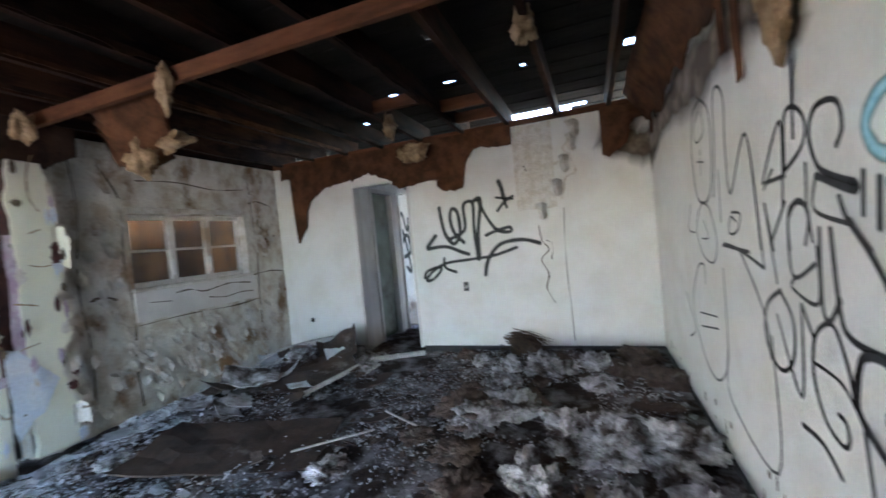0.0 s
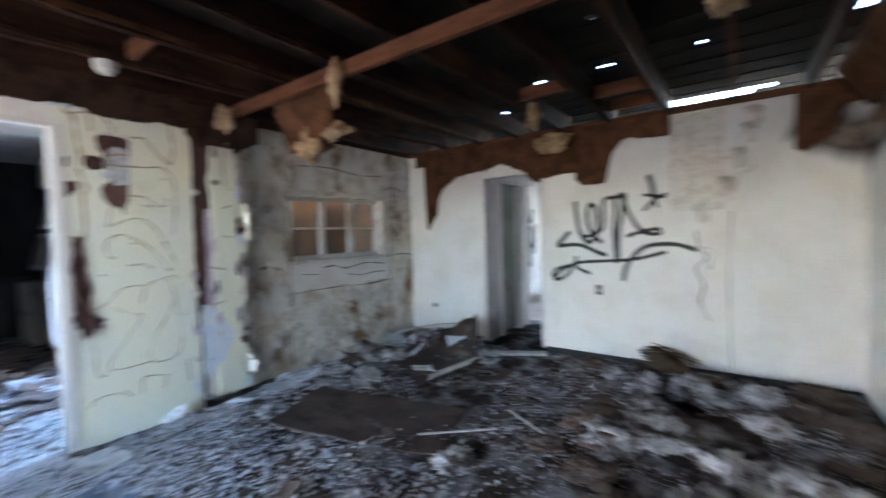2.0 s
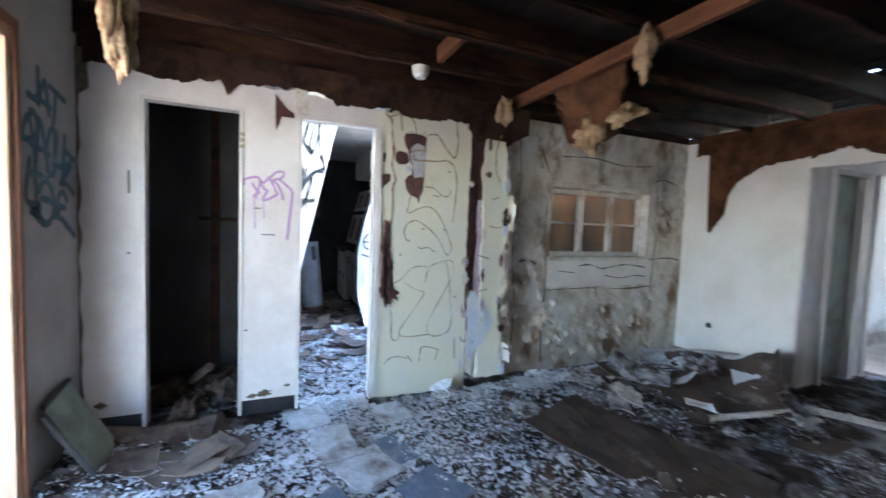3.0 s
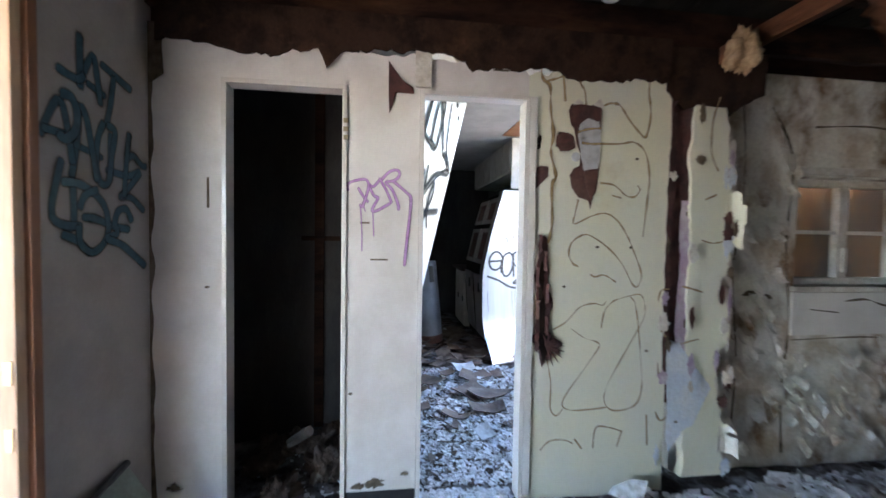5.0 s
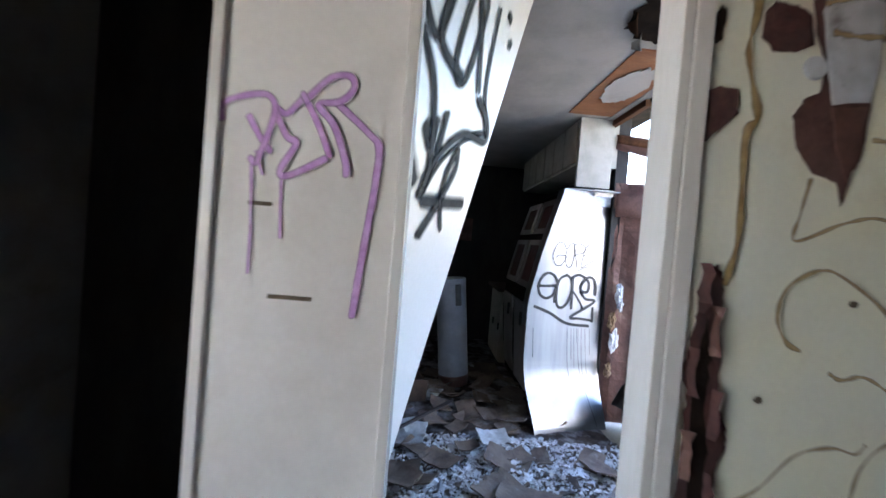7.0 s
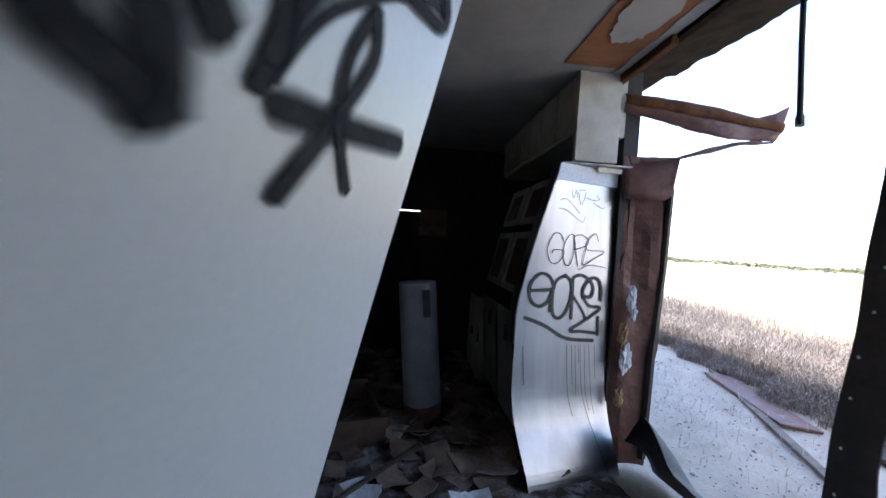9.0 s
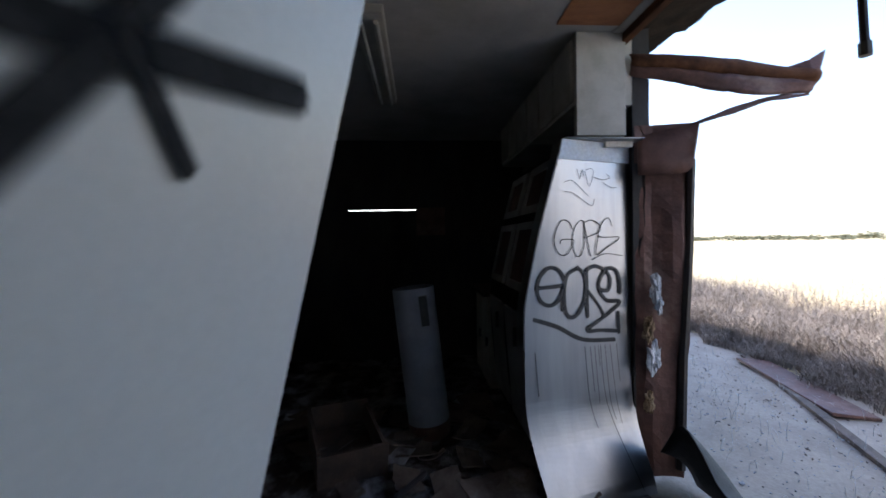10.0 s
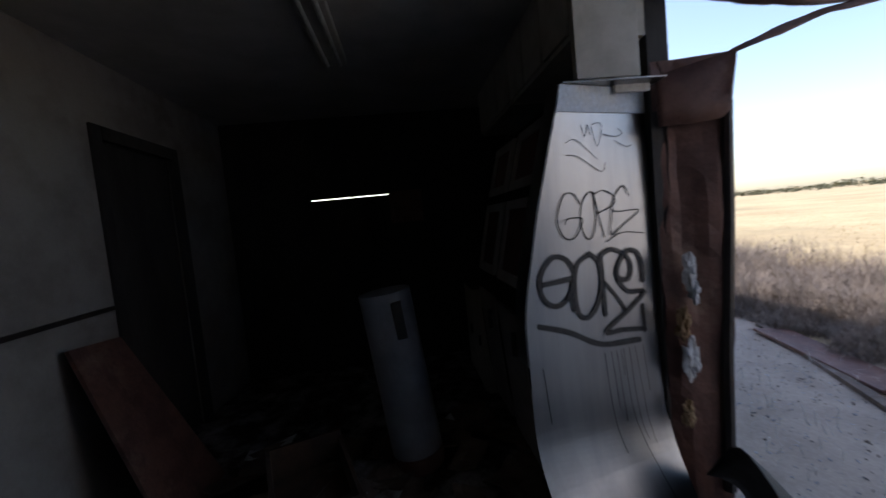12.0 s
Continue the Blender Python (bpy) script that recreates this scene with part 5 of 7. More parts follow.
# ---- passage behind the north wall ----
boxes("passage_wall", M_WHITE2, [((-2.80, YN + 0.12, 0), (-2.68, YN + 0.44, 2.4)), ((-2.80, YN + 0.44, 2.03), (-2.68, YN + 0.97, 2.4)), ((-2.80, YN + 0.97, 0), (-2.68, YN + 1.22, 2.4)), ((-2.80, YN + 1.22, 2.05), (-2.68, YN + 1.5, 2.4)), ((-1.92, YN + 0.12, 0), (-1.80, YN + 1.5, 2.4))], label="white passage walls with open doorways", category="wall", kind=STRUCT)
boxes("green_room_wall", M_GREEN, [((-3.6, YN + 0.62, 0), (-2.8, YN + 0.70, 2.4)), ((-3.7, YN + 0.12, 0), (-3.6, YN + 0.70, 2.4))], label="grey-green painted side room walls", category="wall", kind=STRUCT)
pd = empty("door_4", "white casing of the side room doorway", "door frame", (-2.68, YN + 0.5, 0), kind=STRUCT)
boxes("leaf", M_GREEN, [((-2.77, YN + 0.45, 0.03), (-2.735, YN + 0.96, 2.02))], pd, "grey-green panelled door leaf", bevel=0.003)
for z0, z1 in ((0.15, 0.62), (0.74, 1.22), (1.34, 1.88)):
    boxes("door_panel", M_GREEN, [((-2.733, YN + 0.53, z0), (-2.722, YN + 0.88, z1))], pd, bevel=0.004)
for y0, y1, z0, z1 in ((0.40, 0.45, 0.02, 2.0), (0.40, 1.02, 2.0, 2.05), (0.96, 1.03, 0.02, 2.0), (1.19, 1.24, 0.02, 2.05)):
    boxes("casing", M_JAMB, [((-2.81, YN + y0, z0), (-2.655, YN + y1, z1))], pd, bevel=0.004)
boxes("passage_trim", M_JAMB, [((-1.955, YN - 0.012, 0.08), (-1.92, YN + 0.13, 2.02)), ((-2.68, YN - 0.006, 0.08), (-2.655, YN + 0.13, 2.02))], label="white trim of the passage opening", category="trim", kind=STRUCT, bevel=0.003)
boxes("back_room_wall", M_WHITE2, [((-3.6, 8.8, 0), (0.7, 8.9, 2.4)), ((-3.7, YN + 1.5, 0), (-3.6, 8.9, 2.4)), ((0.6, YN + 1.5, 0), (0.7, 8.9, 2.4))], label="white back room walls with dark tags", category="wall", kind=STRUCT)
boxes("back_room_floor", M_CONCRETE, [((-3.7, YN + 1.45, -0.06), (0.7, 8.9, 0.03))], label="pale littered back room floor", category="floor", kind=STRUCT)
tag_on("black_tag", [(0.07, "7.35,1.75 7.5,1.9 7.65,1.55 7.8,1.8"), (0.08, "7.4,1.3 7.65,1.45 7.75,1.1 7.4,1.0"), (0.07, "7.75,1.8 7.85,0.9 8.0,1.5"), (0.08, "7.45,1.55 7.6,1.2 7.7,0.7 7.5,0.8"), (0.06, "6.4,1.6 6.6,1.2 6.8,1.5 7.0,1.0")], lambda u, v, h=0.0: (-3.595 + h, u, v), M_BLACKPAINT, "black tag on the back room wall")
boxes("passage_ceiling", M_DECK, [((-3.7, YN + 1.5, 2.4), (0.7, 7.36, 2.44)), ((-3.7, 7.4, 2.4), (0.7, 8.9, 2.44)), ((-4.2, YN + 0.12, 2.4), (-1.0, YN + 1.5, 2.44))], label="dark passage ceiling boards", category="ceiling", kind=STRUCT)

# ---- kitchen ----
boxes("kitchen_ceiling", M_CEIL, [((KFAR, YS, KCEIL), (XW - 0.1, 1.60, KCEIL + 0.03))], label="off-white kitchen ceiling board, stained and torn", category="ceiling", kind=STRUCT)
# Roof and north wall run on past the kitchen, unseen, to shade the path.
boxes("kitchen_roof", M_DECK, [((-16.0, YS - 0.5, KCEIL + 0.16), (XW - 0.65, 2.12, KCEIL + 0.22))], label="dark roof boards over the kitchen, extended unseen to shade the path", category="roof", kind=STRUCT)
# End and north walls carry their shade in this dark colour.
boxes("kitchen_far_wall", M_DARKWALL, [((KFAR - 0.1, YS, 0), (KFAR, -0.37, KCEIL)), ((KFAR - 0.1, 0.42, 0), (KFAR, 1.7, KCEIL)), ((KFAR - 0.1, -0.37, 1.758), (KFAR, 0.42, KCEIL)), ((KFAR - 0.1, -0.37, 0), (KFAR, 0.42, 1.741))], label="kitchen end wall with a light slit, coloured dark for shade", category="wall", kind=STRUCT)
boxes("kitchen_north_wall", M_DARKWALL, [((-16.0, KN, 0), (-6.26, KN + 0.1, KCEIL + 0.15))], label="kitchen wall torn off at its end, coloured dark for shade", category="wall", kind=STRUCT)
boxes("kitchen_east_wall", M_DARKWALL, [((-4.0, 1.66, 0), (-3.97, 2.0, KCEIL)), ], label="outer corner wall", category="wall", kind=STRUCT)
boxes("ceiling_patch", M_ORANGE, [((-6.15, 1.2, KCEIL - 0.008), (-5.05, 1.55, KCEIL))], label="bare orange plywood where ceiling board is gone", category="ceiling", kind=STRUCT)
bm = bmesh.new()
blotch(bm, ragged_outline(-5.55, 1.38, 0.30, 0.12, 21, 40, 0.35), lambda u, v: (u, v, KCEIL - 0.012), (0, 0, -0.003))
tagged(finish("ceiling_remnant", bm, M_CEIL), "pale remnant of board on the orange plywood", "ceiling board", kind=STRUCT)
bm = bmesh.new()
strip(bm, [(x, 1.55 + 0.02 * n1(x, 1, 9), KCEIL - 0.012) for x in np.linspace(-6.3, -4.0, 80)], [(x, 1.62 + 0.006 * n1(x, 2, 9), KCEIL - 0.012) for x in np.linspace(-6.3, -4.0, 80)], (0, 0, 0.02))
tagged(finish("ceiling_trim", bm, M_CEIL), "white torn trim along the open ceiling edge", "trim", kind=STRUCT)
boxes("eave_beam", M_CHARSHADE, [((KFAR, 1.63, KCEIL - 0.03), (-4.2, 1.67, KCEIL + 0.14))], label="dark eave beam above the open side", category="beam", kind=STRUCT)
bm = bmesh.new()
xs = np.linspace(-6.4, -4.3, 50)
strip(bm, [(x, 1.67, KCEIL + 0.02) for x in xs], [(x, 2.12 + 0.05 * n1(x, 3, 3) + 0.02 * n1(x, 4, 15), KCEIL + 0.10 + 0.02 * n1(x, 8, 4)) for x in xs], (0, 0, 0.01), 4)
tagged(finish("eave_soffit", bm, M_CHARSHADE), "dark torn soffit sheet under the eave", "soffit", kind=STRUCT)
boxes("eave_edge", M_BEAM, [((-6.4, 1.60, KCEIL - 0.06), (-5.7, 1.64, KCEIL - 0.005))], label="broken reddish timber under the ceiling edge", category="timber")
hatch = empty("ceiling_hole", "broken ceiling hole drawn as a flat dark patch, with hanging scraps", "ceiling damage", (-4.75, 1.2, KCEIL), kind=STRUCT)
# Ceiling stays whole: a near-black flat patch paints the hole's darkness.
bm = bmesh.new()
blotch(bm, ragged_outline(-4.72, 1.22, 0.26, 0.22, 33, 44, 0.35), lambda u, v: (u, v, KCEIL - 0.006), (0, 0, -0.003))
part("dark_void", bm, M_CHARSHADE, hatch)
for k3 in range(7):
    a = 0.9 * k3
    c = (-4.72 + 0.25 * math.cos(a), 1.22 + 0.2 * math.sin(a))
    bm = bmesh.new()
    strip(bm, [(c[0] - 0.05, c[1], KCEIL - 0.004), (c[0], c[1] + 0.02, KCEIL - 0.004), (c[0] + 0.05, c[1], KCEIL - 0.004)], [(c[0] - 0.03, c[1] + 0.03 * n1(k3, 2), KCEIL - 0.05), (c[0], c[1] + 0.03, KCEIL - 0.08 - 0.03 * n1(k3, 5)), (c[0] + 0.04, c[1], KCEIL - 0.04)], (0.004, 0.004, 0), 3)
    part("hanging_scrap", bm, M_PAPER if k3 % 2 else M_CEIL, hatch)
# torn strip sticking out of the eave
bm = bmesh.new()
k = np.linspace(0, 1, 24)
yy = [1.65, 1.87, 2.15, 2.38, 2.50]
ylow = [1.66, 1.88, 2.08, 2.24, 2.47]
at_ = lambda row, a: float(np.interp(a, (0, 0.25, 0.55, 0.8, 1.0), row))
up = lambda a: (-6.24 + 0.28 * a, at_(yy, a), at_((2.43, 2.40, 2.34, 2.27, 2.24), a) + 0.006 * n1(a, 2, 9))
mid = lambda a: (-6.21 + 0.26 * a, at_(yy, a) - 0.01, at_((2.35, 2.31, 2.25, 2.20, 2.17), a))
low = lambda a: (-6.25 + 0.27 * a, at_(ylow, a), at_((2.31, 2.25, 2.17, 2.13, 2.12), a) - 0.008 * n1(a, 3, 12))
eave_piece = empty("torn_eave_strip", "rusty torn folded strip of cladding sticking out below eave", "cladding", (-6.2, 1.66, 2.3))
bm = bmesh.new()
strip(bm, [up(a) for a in k], [mid(a) for a in k], (0.008, 0, 0), 4, lambda p, r: Vector((0.02 * math.sin(math.pi * r), 0, 0)))
part("upper_fold", bm, M_BEAM, eave_piece, smooth=True)
bm = bmesh.new()
strip(bm, [mid(a) for a in k], [low(a) for a in k], (0.008, 0, 0), 4, lambda p, r: Vector((0.015 * n3(p.y * 9, r * 3), 0, 0)))
part("lower_fold", bm, M_RUST, eave_piece, smooth=True)
bm = bmesh.new()
strip(bm, [(-6.03, 2.38, 2.27), (-5.97, 2.46, 2.29), (-5.95, 2.53, 2.335)], [(-6.02, 2.40, 2.24), (-5.96, 2.47, 2.23), (-5.95, 2.50, 2.23)], (0.006, 0, 0))
part("bent_tip", bm, M_RUST, eave_piece)
bm = bmesh.new()
k2 = np.linspace(0, 1, 30)
sheet_top = lambda a: float(np.interp(a, (0, 0.33, 0.6, 0.78, 1.0), (1.96, 2.01, 2.09, 2.12, 2.125)))
sheet_low = lambda a: float(np.interp(a, (0, 0.30, 0.345, 0.36, 0.6, 0.78, 1.0), (1.74, 1.74, 1.78, 2.0, 2.05, 2.095, 2.11)))
strip(bm, [(-6.235 + 0.255 * a, 1.69 + 0.78 * a, sheet_top(a) + 0.006 * n1(a, 4, 14)) for a in k2], [(-6.225 + 0.25 * a, 1.69 + 0.78 * a, sheet_low(a) + 0.006 * n1(a, 6, 14)) for a in k2], (0.007, 0, 0), 3, lambda p, r: Vector((0.012 * n3(p.y * 8, p.z * 5), 0, 0)))
tagged(finish("torn_edge_strip", bm, M_RUST, smooth=True), "rusty torn sheet edge sweeping out to the eave", "cladding")
# hanging rod
rod = empty("hanging_rod", "thin dark rod hanging from the ceiling edge", "rod", (-5.1, 1.75, 2.3))
bm = bmesh.new()
tube(bm, [(-5.16, 1.77, KCEIL + 0.12), (-5.12, 1.75, 2.2), (-5.10, 1.745, 1.94)], 0.011)
part("bar", bm, M_CHARMETAL, rod)
bm = bmesh.new()
tube(bm, [(-5.10, 1.745, 1.945), (-5.098, 1.745, 1.905)], 0.016)
part("end_cap", bm, M_DARKPLASTIC, rod)
# torn cladding post with nail holes
bm = bmesh.new()
zz = np.linspace(2.22, 0.02, 60)
def post_x(z):
    return -4.80 - 0.17 * max(0, (2.0 - z) / 2.0) + 0.012 * n1(z, 2, 3)
strip(bm, [(post_x(z), 1.76 + 0.01 * n1(z, 5, 4), z) for z in zz], [(post_x(z) + 0.115 + 0.02 * n1(z, 3, 2.5) + 0.006 * n1(z, 4, 18), 1.80, z) for z in zz], (0, 0.006, 0), 2)
metal_post = tagged(finish("torn_metal_post", bm, M_CHARMETAL), "blackened upright strip of torn cladding with nail holes", "cladding")
for j in range(12):
    z = 0.5 + 0.15 * j + 0.05 * n1(j, 2, 3)
    bm = bmesh.new()
    bmesh.ops.create_circle(bm, cap_ends=True, segments=8, radius=0.0055, matrix=Matrix.Translation((post_x(z) + 0.03 + 0.05 * abs(n1(j, 4, 2)), 1.752, z)) @ Matrix.Rotation(math.pi / 2, 4, "X"))
    part("nail_head", bm, M_PALEBLUE, metal_post)
# outward-bent cladding at the torn wall end
clad = empty("bent_cladding", "rusty red-brown cladding bent outward at the torn wall", "cladding", (-6.3, 1.85, 0))
bm = bmesh.new()
zz = np.linspace(2.03, 0.0, 40)
strip(bm, [(-6.27, 1.69 + 0.012 * n1(z, 1, 9), z) for z in zz], [(-6.20 - 0.02 * n1(z, 2, 3), 1.99 - 0.05 * (2 - z) / 2 + 0.02 * n1(z, 3, 5), z) for z in zz], (0.012, 0, 0), 6, lambda p, r: Vector((0.025 * n3(p.y * 5, p.z * 1.5, r * 2) + 0.01 * n3(p.z * 9, r * 4), 0, 0)))
part("sheet", bm, M_RUST, clad)
bm = bmesh.new()
tube(bm, [(-6.17, 1.97, 1.82), (-6.18, 1.96, 1.3), (-6.19, 1.93, 0.7), (-6.2, 1.92, 0.05)], 0.022, 0.028, 6)
part("edge_roll", bm, M_CHARMETAL, clad)
bm = bmesh.new()
strip(bm, [(-6.30, 1.69, z) for z in zz], [(-6.25, 1.74 + 0.03 * n1(z, 9, 5) + 0.02 * n1(z, 10, 17), z) for z in zz], (-0.03, 0, 0))
part("torn_lining", bm, M_CHARMETAL, clad)
for j, (z, y, s) in enumerate(((1.10, 1.77, 0.06), (0.86, 1.73, 0.06), (0.70, 1.76, 0.075), (0.45, 1.73, 0.05), (1.0, 1.79, 0.04))):
    bm = bmesh.new()
    lump(bm, (-6.19, y, z), (0.016, s * 0.42, s * 1.0), j + 3, 0.8, 4, 4)
    part("foil_insulation", bm, M_CHIPW if j % 2 == 0 else M_FOAM, clad)
# curled cladding lying along the sill
bm = bmesh.new()
xs = np.linspace(-6.15, -4.3, 40)
strip(bm, [(x, 1.78 + 0.02 * n1(x, 1, 4), 0.02 + 0.36 * math.exp(-((x + 5.95) / 0.22) ** 2) + 0.22 * math.exp(-((x + 5.4) / 0.4) ** 2) + 0.03 * n1(x, 2, 6)) for x in xs], [(x + 0.04, 1.98 + 0.03 * n1(x, 3, 3), 0.0) for x in xs], (0, -0.01, 0.004), 5, lambda p, r: Vector((0, 0.03 * math.sin(math.pi * r), 0.03 * math.sin(math.pi * r))))
tagged(finish("curled_cladding", bm, M_CHARMETAL, smooth=True), "blackened curled cladding along the torn wall base", "cladding")

boxes("kitchen_closet_wall", M_JAMB, [((-4.45, -0.222, 0), (XW - 0.13, -0.21, KCEIL))], label="grey-white kitchen side of the closet wall", category="wall", kind=STRUCT)
# tilted wall panel beside the kitchen door
U = Vector((-0.894, 0.447, 0)).normalized()
A0, B0 = Vector((-4.6235, 0.2745, 1.4)), Vector((-0.013, 0.226, 1.0))
NP = U.cross(B0).normalized()
NP = NP if NP.y > 0 else -NP
onP = lambda u, v, h=0.0: tuple(A0 + B0 * (v - 1.4) + U * u + NP * (0.004 + h))
bm = bmesh.new()
zs = np.linspace(0.03, KCEIL - 0.01, 24)
strip(bm, [onP(0.0, z, -0.004) for z in zs], [onP(-0.90 + max(0.0, 1.15 - z) * 0.46, z, -0.004) for z in zs], NP * -0.018, 4)
panel = tagged(finish("tilted_wall_panel", bm, M_DOORPANEL), "glossy grey-white wall panel leaning over, tagged", "wall panel")
tag_on("grey_tag", PANEL_TAG + PANEL_HIGH, onP, M_GREYPAINT, "faded black spray tag with star on the panel", soft=0.8)

# stainless sheet closing the cabinet run
steel = empty("stainless_end_sheet", "curved stainless steel sheet covered in scratched tags", "steel sheet", (-6.2, 1.4, 0))
prof = [(1.93, 1.255, 1.645, -6.235), (1.83, 1.225, 1.65, -6.235), (1.4, 1.105, 1.645, -6.22), (1.0, 1.02, 1.64, -6.215), (0.75, 1.02, 1.645, -6.21), (0.5, 1.015, 1.64, -6.195), (0.36, 1.025, 1.638, -6.175), (0.22, 1.045, 1.64, -6.09), (0.08, 1.075, 1.65, -5.99), (0.0, 1.09, 1.66, -5.95)]
def steel_at(z):
    zs = [p[0] for p in prof][::-1]
    return [float(np.interp(z, zs, [p[k] for p in prof][::-1])) for k in (1, 2, 3)]
def twist(z):
    return 0.08 + 0.03 * min(1.0, max(0.0, (0.5 - z) / 0.5))
zz = np.linspace(1.93, 0.0, 90)
vals = [[sum(steel_at(min(1.93, max(0, z + d)))[k] for d in (-0.08, -0.04, 0, 0.04, 0.08)) / 5 for k in range(3)] for z in zz]
bm = bmesh.new()
strip(bm, [(v[2] + twist(z), v[0] - 0.02, z) for v, z in zip(vals, zz)], [(v[2] - twist(z), v[1] + 0.05, z) for v, z in zip(vals, zz)], (-0.006, 0, 0), 6)
part("sheet", bm, M_STEEL, steel)
bm = bmesh.new()
strip(bm, [(v[2] + 0.082, v[0] - 0.024, z) for v, z in zip(vals[:54], zz)], [(v[2] - 0.05, v[0] - 0.027, z) for v, z in zip(vals[:54], zz)], (0, -0.004, 0))
part("side_flange", bm, M_STEEL, steel)
bm = bmesh.new()
strip(bm, [(v[2] + 0.087, v[0] - 0.022, z) for v, z in zip(vals[:6], zz)], [(v[2] - 0.073, v[1] + 0.052, z) for v, z in zip(vals[:6], zz)], (-0.004, 0, 0), 2)
part("top_band", bm, M_PALEBLUE, steel, "dull grey-blue top band")
boxes("top_lip", M_STEEL, [((-6.31, 1.24, 1.932), (-6.15, 1.69, 1.938))], steel)
boxes("loose_tab", M_CREAM, [((-6.24, 1.50, 1.90), (-6.22, 1.66, 1.955))], steel, bevel=0.003)
def onG(u, v, h=0.0):
    yl, yr, xm = (float(np.interp(v, zz[::-1], [q[k] for q in vals][::-1])) for k in range(3))
    f = min(1.0, max(0.0, (u - yl + 0.02) / (yr - yl + 0.07)))
    return (xm + twist(v) * (1 - 2 * f) + 0.004 + h, u, v)


tag_on("black_tag", GORE, onG, M_BLACKPAINT, "black marker lettering GORE on the stainless sheet", thin=0.72)
drips = [
    (0.006, "1.367,0.770 1.387,0.481 1.419,0.327"),
    (0.005, "1.402,0.771 1.420,0.515"),
    (0.005, "1.429,0.771 1.451,0.447"),
    (0.006, "1.467,0.772 1.491,0.482 1.555,0.241 1.618,0.033"),
    (0.005, "1.498,0.772 1.519,0.482 1.546,0.352"),
    (0.005, "1.532,0.773 1.560,0.483 1.582,0.328"),
    (0.007, "1.058,0.765 1.074,0.529"),
    (0.005, "1.574,0.773 1.592,0.552"),
    (0.005, "1.453,0.771 1.462,0.653"),
]
tag_on("paint_drips", drips, onG, M_GREYPAINT, "thin dark paint drips down the stainless sheet", thin=0.5)
# cabinets behind it
def cabinet(name, x0, x1, y0, y1, z0, z1, doors, label):
    c = empty(name, label, "cabinet", ((x0 + x1) / 2, (y0 + y1) / 2, z0))
    boxes("body", M_CABWHITE, [((x0, y0 + 0.02, z0), (x1, y1, z1))], c)
    w = (x1 - x0) / doors
    for d in range(doors):
        dr = boxes("door", M_CABWHITE, [((x0 + w * d + 0.012, y0, z0 + 0.02), (x0 + w * (d + 1) - 0.012, y0 + 0.018, z1 - 0.02))], c, bevel=0.003)
        if z0 < 1.5:
            boxes("handle", M_DARKPLASTIC, [((x0 + w * (d + 0.85), y0 - 0.02, (z0 + z1) / 2 - 0.04), (x0 + w * (d + 0.85) + 0.012, y0, (z0 + z1) / 2 + 0.04))], dr)
    return c


boxes("upper_end_panel", M_CABWHITE, [((-6.26, 1.335, 1.965), (-6.22, 1.62, KCEIL - 0.005))], label="grey-white end panel of the upper cabinets", category="cabinet panel", bevel=0.003)
cabinet("upper_cabinet", -7.2, -6.262, 1.32, KN, 2.15, KCEIL - 0.01, 3, "yellowed white upper cabinet with small doors")
cabinet("upper_cabinet", -8.2, -7.22, 1.32, KN, 2.15, KCEIL - 0.01, 3, "yellowed white upper cabinet in deep shade")
cabinet("base_cabinet", -8.3, -7.55, 1.05, KN, 0.05, 0.88, 2, "dingy white base cabinet below the wall shelves")
ov = empty("sloping_cabinet", "tall cabinet with sloping front and reddish inset doors", "cabinet", (-6.8, 1.35, 0.02))
def front_y(z):
    return float(np.interp(z, (0.0, 0.35, 0.75, 1.0, 1.4, 1.93), (1.12, 1.06, 1.03, 1.04, 1.125, 1.27)))
# Black body and grey fronts hold the cabinet's shade in their colour.
bm = bmesh.new()
zb = np.linspace(0.03, 1.93, 20)
strip(bm, [(-7.5, front_y(z) + 0.03, z) for z in zb], [(-6.33, front_y(z) + 0.03, z) for z in zb], (0, 0.30, 0), 1)
part("body", bm, M_CHARSHADE, ov)
